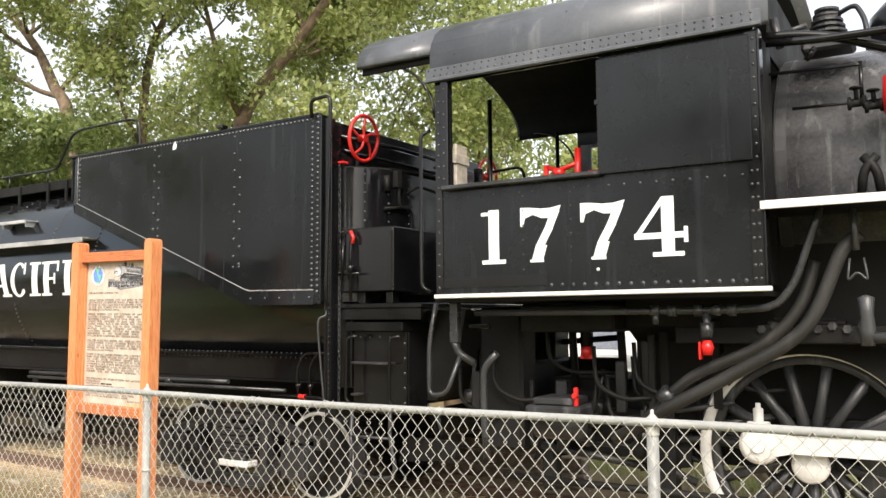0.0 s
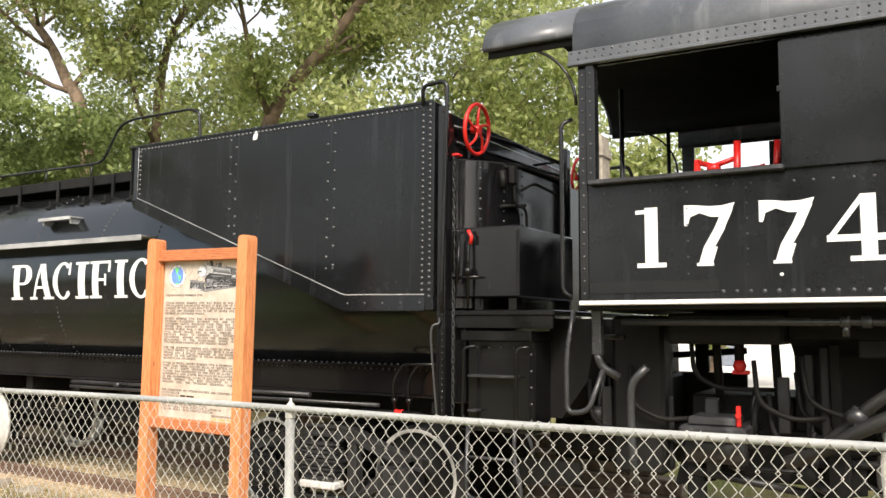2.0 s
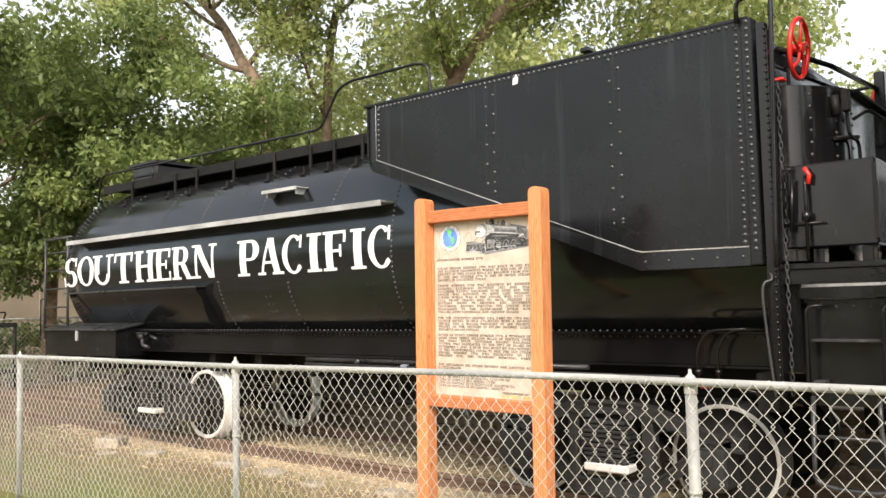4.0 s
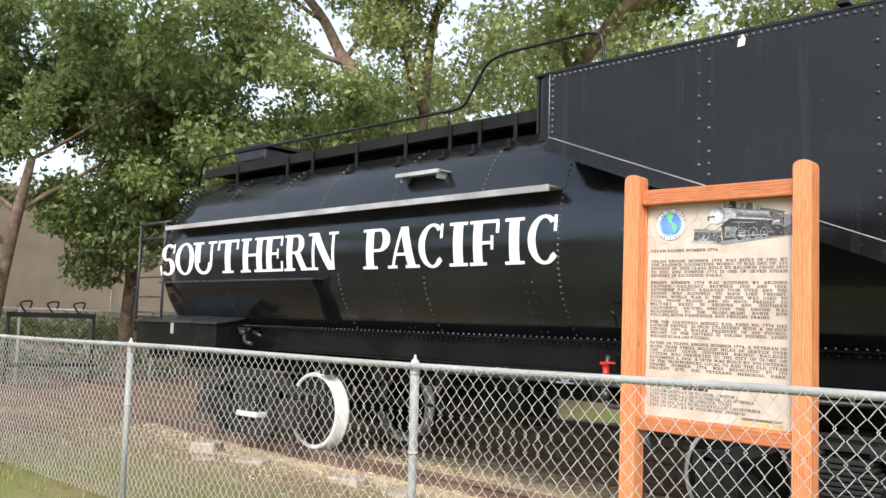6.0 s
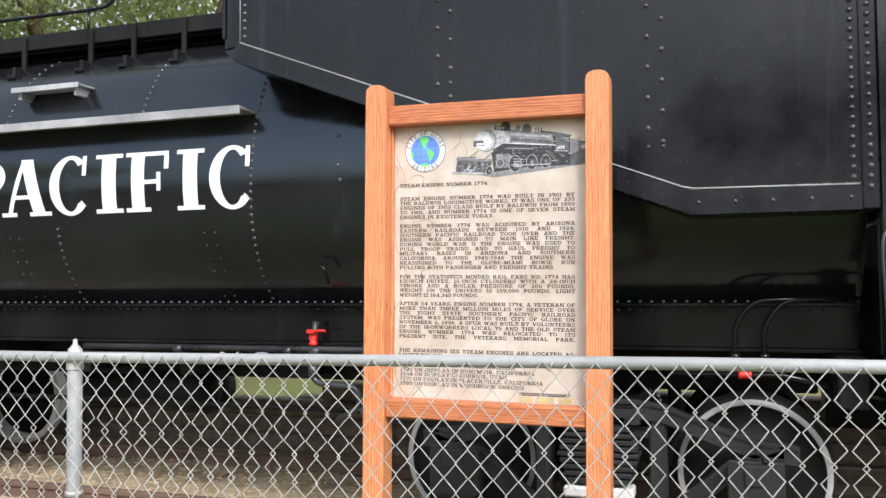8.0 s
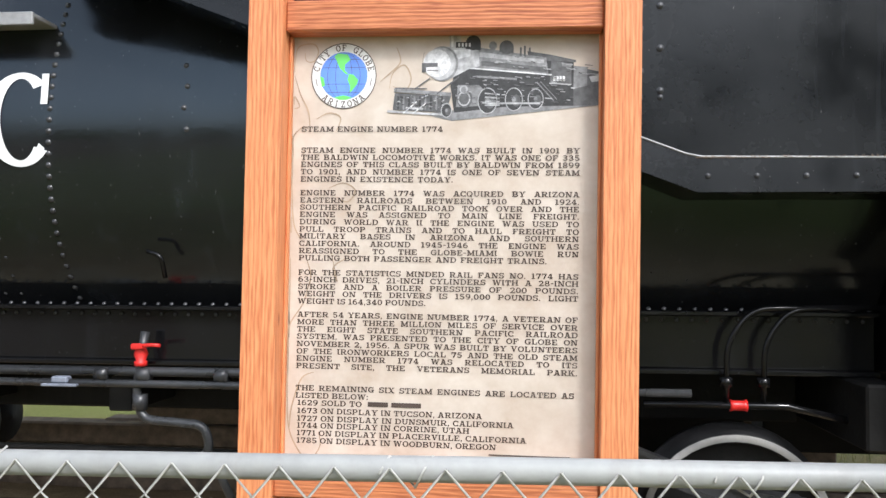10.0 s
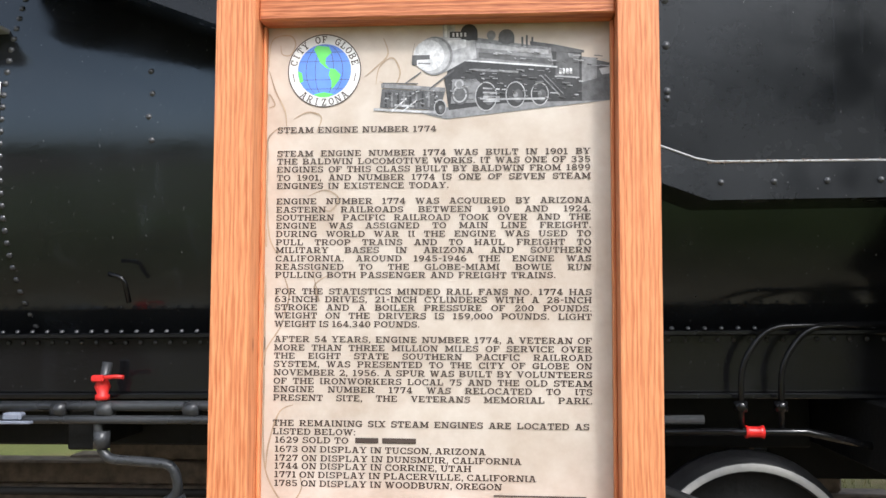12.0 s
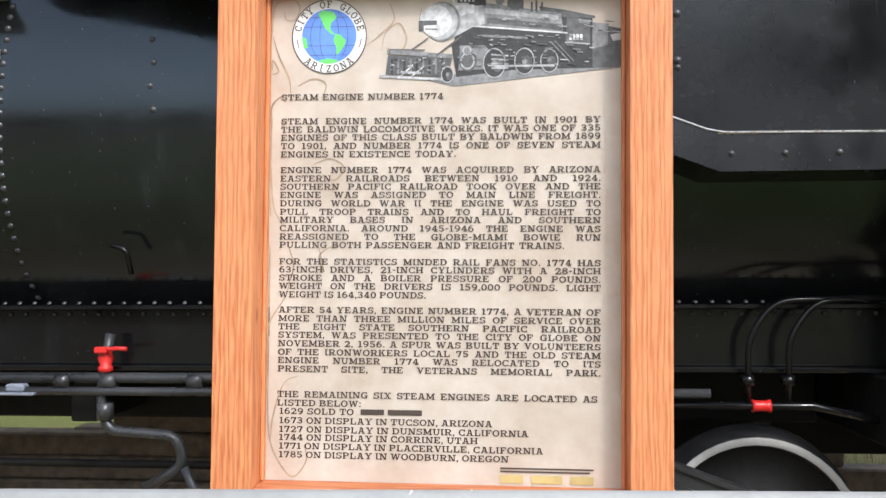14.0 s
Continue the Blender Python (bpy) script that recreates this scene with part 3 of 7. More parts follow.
def make_bunker():
    w, t = 1.465, 3.53
    out = [(-1.645, t), (1.85, t), (1.85, 1.965), (1.03, 1.975), (-1.645, 3.005)]
    low = [(1.85, 1.965), (1.85, 1.838), (1.04, 1.838), (-1.70, 2.90), (-1.79, 2.98), (-1.645, 3.005), (1.03, 1.975)]
    s = Shape()
    put = lambda a, b, d: (a, d, b)
    s.prism(out, -w, -w + 0.02, put)
    body = part("bunker_side", s, BLACK_SIDE, TEND, "flat-sided satin black fuel bunker with riveted seams")
    part("bunker_side", Shape().prism(out, w - 0.02, w, put), BLACK_SIDE, TEND)
    part("bunker_end", Shape().box(1.83, -w + 0.021, 1.9, 1.85, w - 0.021, t, 0.003), BLACK_SIDE, TEND)
    part("bunker_end", Shape().box(-1.79, -w + 0.021, 3.05, -1.77, w - 0.021, t, 0.003), BLACK_SIDE, TEND)
    part("bunker_top", Shape().box(-1.765, -w + 0.021, t - 0.03, 1.825, w - 0.021, t - 0.01, 0.003), BLACK_DULL, TEND)
    c = Shape()
    n = len(low)
    for sg in (-1, 1):
        v = [(a, sg * (w + (0.003, 0.012, 0.012, 0.002, -0.05, 0.003, 0.003)[i]), b) for i, (a, b) in enumerate(low)]
        c.add(v, [(0, 1, 2, 6), (6, 2, 3, 5), (5, 3, 4)] if sg < 0 else [(6, 2, 1, 0), (5, 3, 2, 6), (4, 3, 5)])
        c.add([(1.85, sg * (w + 0.012), 1.838), (1.04, sg * (w + 0.012), 1.838), (-1.7, sg * (w + 0.002), 2.9), (-1.7, 0, 2.9), (1.04, 0, 1.838), (1.85, 0, 1.838)], [(0, 1, 4, 5), (1, 2, 3, 4)])
    part("lower_edge", c, BLACK_SIDE, body, "turned-in lower edge of the bunker")
    e = Shape()
    e.box(1.85, -w - 0.012, 1.84, 1.93, -w + 0.1, t + 0.005, 0.006)
    e.box(-1.8, -w - 0.006, t - 0.005, 1.9, -w + 0.035, t + 0.022, 0.005)
    part("edge_angle", e, BLACK_SIDE, body)
    for sg in (-1, 1):
        ch = Shape().prism([(-1.645, sg * w), (-1.72, sg * (w - 0.012)), (-1.775, sg * (w - 0.035)), (-1.8, sg * (w - 0.08)), (-1.78, sg * (w - 0.08)), (-1.645, sg * (w - 0.02))], 2.985, t + 0.005, lambda a, b, d: (a, b, d))
        part("rounded_corner", ch, BLACK_SIDE, body, "rounded rear corner of the bunker")
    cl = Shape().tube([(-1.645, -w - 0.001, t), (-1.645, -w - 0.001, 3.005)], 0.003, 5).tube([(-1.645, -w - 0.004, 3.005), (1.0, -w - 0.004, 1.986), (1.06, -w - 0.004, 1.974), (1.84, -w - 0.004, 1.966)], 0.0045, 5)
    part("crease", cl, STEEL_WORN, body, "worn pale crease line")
    r = Shape()
    nr = (0, -1, 0)
    y = -w - 0.0005
    r.rivet_row((-1.6, y, t - 0.03), (1.8, y, t - 0.03), 0.05, nr, 0.0165)
    r.rivet_row((1.815, y, 2.0), (1.815, y, t - 0.05), 0.05, nr, 0.0165)
    r.rivet_row((1.89, -w - 0.0125, 1.95), (1.89, -w - 0.0125, t - 0.02), 0.05, nr, 0.0165)
    r.rivet_row((-1.615, y, 3.04), (-1.615, y, t - 0.05), 0.05, nr, 0.0165)
    for x, lo in ((-0.345, 2.64), (0.83, 2.205)):
        for k in range(8):
            zz = t - 0.07 - k * 0.165
            if zz > lo - 0.1:
                r.rivet((x, y, zz), nr, 0.016)
                r.rivet((x + 0.075, y, zz - 0.075), nr, 0.016)
        r.rivet((x, y, lo), nr, 0.013).rivet((x + 0.075, y, lo), nr, 0.013)
    r.rivet_row((1.08, y - 0.011, 1.9), (1.8, y - 0.011, 1.9), 0.18, nr, 0.012)
    part("rivets", r, RIVET, body, kind="stuff")
    lit = Shape()
    rnd = random.Random(8)
    for k in range(160):
        x = 1.04 + 0.8 * rnd.random() ** 1.3
        a, q = rnd.uniform(0, 3.1), rnd.uniform(0.004, 0.012)
        lit.tube([(x, -w - 0.005, 1.968), (x + q * math.cos(a), -w - 0.009, 1.968 + q * abs(math.sin(a)))], 0.0016, 3, False)
    part("leaf_litter", lit, TIE, body, "dry litter caught on the crease", "stuff")
    part("patch", Shape().prism([(0, 0), (0.05, 0.005), (0.06, 0.07), (0.035, 0.085), (0.025, 0.06), (0.008, 0.055)], -w - 0.006, -w, lambda a, b, d: (a - 0.06, d, b + t - 0.1)), WHITE, body, "small white painted mark")
    part("side_tab", Shape().box(0.6, -w - 0.03, 3.56, 0.68, -w + 0.06, 3.6, 0.01), BLACK, body)


make_bunker()

# slab-serif lettering, built from strokes in a box one unit high


def rect(x0, y0, x1, y1, k=1):
    return [[(x0, y0 + (y1 - y0) * i / k), (x1, y0 + (y1 - y0) * i / k), (x1, y0 + (y1 - y0) * (i + 1) / k), (x0, y0 + (y1 - y0) * (i + 1) / k)] for i in range(k)]


def slant(xa, ya, xb, yb, w, k=5):
    out = []
    for i in range(k):
        p, q = i / k, (i + 1) / k
        ax, ay, bx, by = xa + (xb - xa) * p, ya + (yb - ya) * p, xa + (xb - xa) * q, ya + (yb - ya) * q
        out.append([(ax, ay), (ax + w, ay), (bx + w, by), (bx, by)])
    return out


def arc(cx, cy, rx, ry, a0, a1, tx, ty, k=18):
    out = []
    for i in range(k):
        a, b = (radians(a0 + (a1 - a0) * j / k) for j in (i, i + 1))
        out.append([(cx + rx * math.cos(a), cy + ry * math.sin(a)), (cx + rx * math.cos(b), cy + ry * math.sin(b)),
                    (cx + (rx - tx) * math.cos(b), cy + (ry - ty) * math.sin(b)), (cx + (rx - tx) * math.cos(a), cy + (ry - ty) * math.sin(a))])
    return out


def stem(x, w=0.2, s=0.09):
    return rect(x, 0, x + w, 1, 6) + rect(x - s, 0, x + w + s, 0.07) + rect(x - s, 0.93, x + w + s, 1)


GLYPH = {
    "I": (0.42, stem(0.11)),
    "H": (0.92, stem(0.1) + stem(0.62) + rect(0.3, 0.46, 0.62, 0.54)),
    "T": (0.78, rect(0.29, 0, 0.49, 1, 6) + rect(0.19, 0, 0.59, 0.07) + rect(0.02, 0.92, 0.76, 1) + rect(0.02, 0.7, 0.09, 0.92) + rect(0.69, 0.7, 0.76, 0.92)),
    "E": (0.76, stem(0.1, 0.2, 0.08) + rect(0.3, 0, 0.7, 0.07) + rect(0.3, 0.93, 0.68, 1) + rect(0.3, 0.47, 0.52, 0.54) + rect(0.64, 0.07, 0.71, 0.28) + rect(0.62, 0.72, 0.69, 0.93) + rect(0.5, 0.36, 0.56, 0.64)),
    "F": (0.72, stem(0.1) + rect(0.3, 0.93, 0.66, 1) + rect(0.3, 0.46, 0.5, 0.53) + rect(0.6, 0.7, 0.67, 0.93) + rect(0.49, 0.34, 0.55, 0.65)),
    "P": (0.76, stem(0.1) + rect(0.3, 0.93, 0.45, 1) + rect(0.3, 0.42, 0.45, 0.49) + arc(0.45, 0.71, 0.28, 0.29, -90, 90, 0.19, 0.07)),
    "R": (0.86, stem(0.1) + rect(0.3, 0.93, 0.45, 1) + rect(0.3, 0.46, 0.45, 0.53) + arc(0.45, 0.73, 0.26, 0.27, -90, 90, 0.18, 0.07) + slant(0.62, 0.0, 0.4, 0.47, 0.2) + rect(0.6, 0, 0.86, 0.07)),
    "N": (0.94, rect(0.12, 0, 0.2, 1, 6) + rect(0.02, 0, 0.3, 0.07) + rect(0.72, 0, 0.8, 1, 6) + rect(0.62, 0.93, 0.9, 1) + slant(0.6, 0, 0.1, 1, 0.21) + rect(0.0, 0.93, 0.2, 1)),
    "A": (0.92, slant(0.1, 0, 0.38, 1, 0.08) + slant(0.6, 0, 0.36, 1, 0.22) + rect(0.22, 0.3, 0.62, 0.37) + rect(0.0, 0, 0.28, 0.07) + rect(0.52, 0, 0.92, 0.07)),
    "C": (0.84, arc(0.44, 0.5, 0.42, 0.52, 48, 318, 0.2, 0.07, 28) + rect(0.68, 0.66, 0.76, 1.0) + arc(0.44, 0.5, 0.36, 0.52, 300, 322, 0.08, 0.09, 4)),
    "O": (0.9, arc(0.45, 0.5, 0.43, 0.52, 0, 360, 0.2, 0.07, 32)),
    "U": (0.9, rect(0.12, 0.35, 0.32, 1, 4) + rect(0.02, 0.93, 0.42, 1) + rect(0.68, 0.35, 0.76, 1, 4) + rect(0.58, 0.93, 0.88, 1) + arc(0.44, 0.35, 0.32, 0.37, 180, 360, 0.14, 0.09, 16)),
    "S": (0.7, arc(0.36, 0.73, 0.27, 0.29, 40, 265, 0.17, 0.08, 20) + arc(0.34, 0.27, 0.3, 0.29, -140, 85, 0.18, 0.08, 20) + rect(0.56, 0.7, 0.62, 1.0) + rect(0.04, 0.0, 0.1, 0.32)),
    "1": (0.52, rect(0.16, 0, 0.38, 1, 4) + rect(0.02, 0, 0.52, 0.075) + rect(0.0, 0.9, 0.16, 0.965)),
    "7": (0.84, [[(0.0, 0.66), (0.06, 0.66), (0.1, 0.8), (0.0, 1.0)], [(0.0, 1.0), (0.1, 0.8), (0.26, 0.86), (0.2, 0.99)], [(0.2, 0.99), (0.26, 0.86), (0.44, 0.79), (0.42, 0.96)], [(0.42, 0.96), (0.44, 0.79), (0.62, 0.78), (0.62, 0.96)], [(0.62, 0.96), (0.62, 0.78), (0.78, 0.86), (0.84, 1.0)]] + slant(0.5, 0.6, 0.64, 0.9, 0.17, 3) + slant(0.32, 0.3, 0.5, 0.6, 0.18, 3) + slant(0.22, 0.0, 0.32, 0.3, 0.23, 3) + rect(0.2, 0, 0.48, 0.05)),
    "4": (0.98, rect(0.5, 0, 0.72, 1, 5) + rect(0.34, 0, 0.88, 0.075) + rect(0.02, 0.3, 0.94, 0.4) + slant(0.02, 0.36, 0.5, 0.99, 0.1, 5) + rect(0.88, 0.22, 0.95, 0.48)),
}


def letter(ch, parent, x, z, h, wide, surface, mat):
    """One painted letter with its lower left corner at x, z; surface(x, z, lift) gives the place."""
    s = Shape()
    for i, q in enumerate(GLYPH[ch][1]):
        s.add([surface(x + a * h * wide, z + b * h, 0.0025 + 0.00012 * i) for a, b in q], [(0, 1, 2, 3)])
    ob = part("letter", s, mat, parent)
    return ob


def on_tank(x, z, lift):
    y = tank_y(z, lift)
    return (x, y, z)


def write(word, parent, spans, z, h, surface, mat):
    """Hand-painted letters, each filling its own span along x."""
    for c, (x0, x1) in zip(word, spans):
        letter(c, parent, x0, z, h, (x1 - x0) / (GLYPH[c][0] * h), surface, mat)


write("SOUTHERN", TEND, [(-8.267, -7.825), (-7.861, -7.381), (-7.45, -6.873), (-6.862, -6.384), (-6.354, -5.856), (-5.875, -5.478), (-5.487, -5.04), (-5.048, -4.523)], 2.01, 0.405, on_tank, WHITE)
write("PACIFIC", TEND, [(-4.152, -3.722), (-3.78, -3.334), (-3.351, -2.992), (-2.96, -2.711), (-2.702, -2.322), (-2.297, -2.062), (-2.038, -1.692)], 2.0, 0.408, on_tank, WHITE)


def make_walkway():
    wk = part("walkway", Shape().box(-8.15, -0.67, 3.4, -1.86, -0.63, 3.52, 0.004), BLACK_DULL, TEND, "dark plank walkway on top of the tank")
    for k in range(3):
        part("plank", Shape().box(-8.15, -0.62 + 0.2 * k, 3.45, -1.86, -0.44 + 0.2 * k, 3.485, 0.006), BLACK_DULL, wk)
    for x in (-7.3, -6.2, -5.7, -4.9, -4.1, -3.45, -3.05, -2.6):
        b = Shape().box(x - 0.018, -0.7, 3.2, x + 0.018, -0.672, 3.5, 0.004)
        b.box(x - 0.016, -0.8, 3.15, x + 0.016, -0.69, 3.235, 0.006)
        b.box(x - 0.04, -0.83, 3.135, x + 0.04, -0.78, 3.165, 0.006)
        part("bracket", b, BLACK_DULL, wk)
    h = Shape()
    h.tube(bent([(-8.3, -0.66, 3.3), (-8.22, -0.66, 3.7), (-3.5, -0.66, 3.67), (-3.3, -0.66, 3.68), (-3.0, -0.66, 4.09), (-2.8, -0.66, 4.14), (-1.82, -0.66, 4.14), (-1.67, -0.66, 4.1), (-1.64, -0.66, 3.9), (-1.64, -0.66, 3.53)]), 0.016, 8)
    for x in (-6.8, -5.6, -4.4, -3.5):
        h.tube([(x, -0.66, 3.45), (x, -0.66, 3.69)], 0.012, 6)
    part("handrail", h, BLACK, TEND, "bent pipe handrail above the walkway")
    m = Shape()
    m.box(-7.75, -0.42, 3.43, -7.1, 0.3, 3.78, 0.03).box(-7.79, -0.46, 3.78, -7.06, 0.34, 3.83, 0.02)
    m.lathe([(0.0, 0.08), (0.16, 0.06), (0.2, 0.0)], (-7.43, -0.05, 3.83), "z", 16)
    part("filler_hatch", m, BLACK, TEND, "boxy black water filler hatch with a lid")
    st = Shape()
    st.box(-3.75, -1.16, 2.935, -3.15, -0.99, 2.95, 0.004).box(-3.75, -1.168, 2.915, -3.15, -1.155, 2.954, 0.004)
    for x in (-3.7, -3.2):
        st.box(x - 0.015, -1.13, 2.87, x + 0.015, -0.98, 2.934, 0.004)
    part("step", st, STEEL_WORN, TEND, "bright worn steel foot step on the tank")


make_walkway()


def make_tool_box():
    b = thing("tool_box", TEND.matrix_basis @ pose(-7.575, -1.33, 1.04), "black steel tool box with a sloping lid below the tank", "tool box")
    part("body", Shape().prism([(0, 0), (0.6, 0), (0.6, 0.44), (0, 0.34)], -0.975, 0.975, lambda a, c, d: (d, a, c)), BLACK, b)
    part("lid", Shape().prism([(-0.03, 0.345), (0.62, 0.452), (0.62, 0.472), (-0.03, 0.365)], -1.0, 1.0, lambda a, c, d: (d, a, c)), PIPE_GREY, b, "sloping grey-black lid")
    part("hasp", Shape().box(-0.05, -0.03, 0.2, 0.0, -0.001, 0.34, 0.006), STEEL_WORN, b)
    for x in (-0.85, 0.7):
        part("stand", Shape().box(x, 0.1, -0.14, x + 0.15, 0.5, -0.002), BLACK_DULL, b)


make_tool_box()


def make_end_ladder():
    s = Shape()
    for x in (-8.93, -8.24):
        s.tube([(x, -1.16, 1.25), (x, -1.16, 2.74)], 0.02, 6)
    ld = part("ladder_frame", s.tube([(-8.93, -1.16, 2.74), (-8.1, -1.16, 2.74)], 0.02, 6), BLACK_OLD, TEND, "dark steel end ladder of the tender")
    for k in range(5):
        part("rung", Shape().tube([(-8.93, -1.16, 1.45 + 0.27 * k), (-8.24, -1.16, 1.45 + 0.27 * k)], 0.013, 6), BLACK_OLD, ld)
    part("grab_iron", Shape().tube(bent([(-8.93, -1.17, 1.85), (-9.06, -1.17, 1.85), (-9.06, -1.17, 1.3)]), 0.013, 6), BLACK_OLD, ld)


make_end_ladder()


def make_truck(cx, drop, rim):
    """A cast-frame truck with two wheel sets, under the tender."""
    tk = thing("tender_truck", TEND.matrix_basis @ pose(cx, 0, drop), "black cast-frame truck with white-rimmed steel wheels", "railway truck", "trucks of the tender")
    zc, rw = 0.43, 0.43
    for dx in (-0.85, 0.85):
        ax = part("axle", Shape().tube([(dx, -1.05, zc), (dx, 1.05, zc)], 0.075, 14), BLACK_DULL, tk)
        for sg in (-1, 1):
            y = sg * 0.72
            w = Shape().lathe([(0.1, sg * 0.06), (0.13, sg * 0.09), (0.16, sg * 0.03), (0.345, sg * 0.02), (0.385, sg * 0.055)], (dx, y, zc), "y", 40)
            w.lathe([(0.36, -sg * 0.02), (0.2, -sg * 0.03), (0.1, -sg * 0.03)], (dx, y, zc), "y", 40)
            wh = part("wheel", w, BLACK_DULL, tk)
            part("rim_face", Shape().lathe([(0.392, sg * 0.0735), (0.396, sg * 0.076), (rw - 0.01, sg * 0.076), (rw - 0.006, sg * 0.0735)], (dx, y, zc), "y", 48), rim if dx > 0 or rim is RIM_GREY else BLACK_OLD, wh, "white-painted rim face")
            part("tyre", Shape().lathe([(0.385, sg * 0.055), (0.39, sg * 0.068), (rw - 0.006, sg * 0.072), (rw, sg * 0.066), (rw + 0.003, -sg * 0.045), (rw + 0.028, -sg * 0.055), (rw + 0.03, -sg * 0.085), (rw - 0.02, -sg * 0.09)], (dx, y, zc), "y", 48), TRUCK_GREY if rim is RIM_GREY else rim if dx > 0 else BLACK_OLD, wh, "steel tyre with a flange")
    for sg in (-1, 1):
        y = sg * 0.98
        f = Shape()
        w = 0.065
        top = [(-1.08, 0.585), (-0.86, 0.61), (-0.62, 0.69), (-0.36, 0.79), (-0.2, 0.81), (0.2, 0.81), (0.36, 0.79), (0.62, 0.69), (0.86, 0.61), (1.08, 0.585)]
        low = [(-1.0, 0.58), (-0.7, 0.47), (-0.46, 0.26), (-0.3, 0.17), (0.3, 0.17), (0.46, 0.26), (0.7, 0.47), (1.0, 0.58)]
        for path, hh in ((top, 0.04), (low, 0.05)):
            for (xa, za), (xb, zb) in zip(path, path[1:]):
                f.prism([(xa, za - hh), (xb, zb - hh), (xb, zb + hh), (xa, za + hh)], y - w, y + w, lambda a, b, d: (a, d, b))
                # raised flanges along the casting's edges
                for e in (-1, 1):
                    f.prism([(xa, za + e * hh - 0.012), (xb, zb + e * hh - 0.012), (xb, zb + e * hh + 0.012), (xa, za + e * hh + 0.012)], y + sg * w - 0.014, y + sg * w + 0.03, lambda a, b, d: (a, d, b))
        for dx in (-0.33, 0.33):
            f.box(dx - 0.05, y - w + 0.004, 0.2, dx + 0.05, y + w - 0.004, 0.78, 0.012)
        fr = part("side_frame", f, TRUCK_GREY, tk, "dusty black cast side frame with an arched top")
        for dx in (-0.85, 0.85):
            jb = Shape().box(dx - 0.14, y + sg * 0.01 - 0.17, 0.25, dx + 0.14, y + sg * 0.01 + 0.17, 0.56, 0.04)
            jb.box(dx - 0.145, y + sg * 0.185 - 0.014, 0.28, dx + 0.145, y + sg * 0.185 + 0.014, 0.57, 0.012)
            jb.box(dx - 0.06, y + sg * 0.205 - 0.014, 0.44, dx + 0.06, y + sg * 0.205 + 0.014, 0.55, 0.008)
            jb.lathe([(0, -0.012), (0.022, -0.012), (0.022, 0.012), (0, 0.012)], (dx + 0.05, y + sg * 0.2, 0.585), "z", 6, False)
            part("journal_box", jb, TRUCK_GREY, fr, "grey-black journal box with a lid")
        sp = Shape()
        for k in range(9):
            h = 0.235 - 0.014 * abs(k - 4)
            sp.box(-h, y + sg * 0.06 - 0.08, 0.385 + 0.037 * k, h, y + sg * 0.06 + 0.08, 0.413 + 0.037 * k, 0.006)
        for hx in (-0.19, 0.19):
            sp.lathe([(0, 0), (0.05, 0), (0.05, 0.03), (0, 0.03)], (hx, y + sg * 0.06, 0.725), "z", 10, False)
        part("leaf_spring", sp, TRUCK_GREY, fr)
        part("spring_seat", Shape().box(-0.2, y + sg * 0.06 - 0.08, 0.3, 0.2, y + sg * 0.06 + 0.08, 0.365, 0.012), WHITE_WORN, fr, "white-painted spring seat")
    part("bolster", Shape().box(-0.16, -1.0, 0.62, 0.16, 1.0, 0.76, 0.02), BLACK_DULL, tk)
    part("brake_beam", Shape().box(-0.38, -0.8, 0.28, -0.32, 0.8, 0.36, 0.01).box(0.32, -0.8, 0.28, 0.38, 0.8, 0.36, 0.01), BLACK_DULL, tk)


make_truck(0.49, -0.045, RIM_GREY)
make_truck(-6.22, 0.005, WHITE_WORN)

# ---- front of the tender ----


def make_hand_wheel(name, parent, c, r, axis_tilt, label, mat=None):
    """A five-spoked brake wheel facing along x."""
    hw = Shape()
    n = 40
    ring = [(0, r * math.cos(2 * math.pi * k / n), r * math.sin(2 * math.pi * k / n)) for k in range(n + 1)]
    hw.tube(ring, 0.017, 8, False)
    hw.tube([(-0.05, 0, 0), (0.03, 0, 0)], 0.035, 10)
    for k in range(5):
        a = 2 * math.pi * k / 5 + 0.3
        hw.tube(spline([(0, 0, 0), (0.012, r * 0.45 * math.cos(a + 0.28), r * 0.45 * math.sin(a + 0.28)), (0, r * math.cos(a), r * math.sin(a))], 4), 0.012, 6)
    ob = part(name, hw, mat or RED, parent, label)
    ob.matrix_basis = pose(*c, 0, axis_tilt, 0)
    return ob


FRONT = 0.38   # how far the rounded front sheet stands forward


def front_x(y):
    u = max(0.0, (abs(y) - 0.68) / 0.66)
    return 1.972 + FRONT * math.sqrt(max(0.0, 1 - u * u))


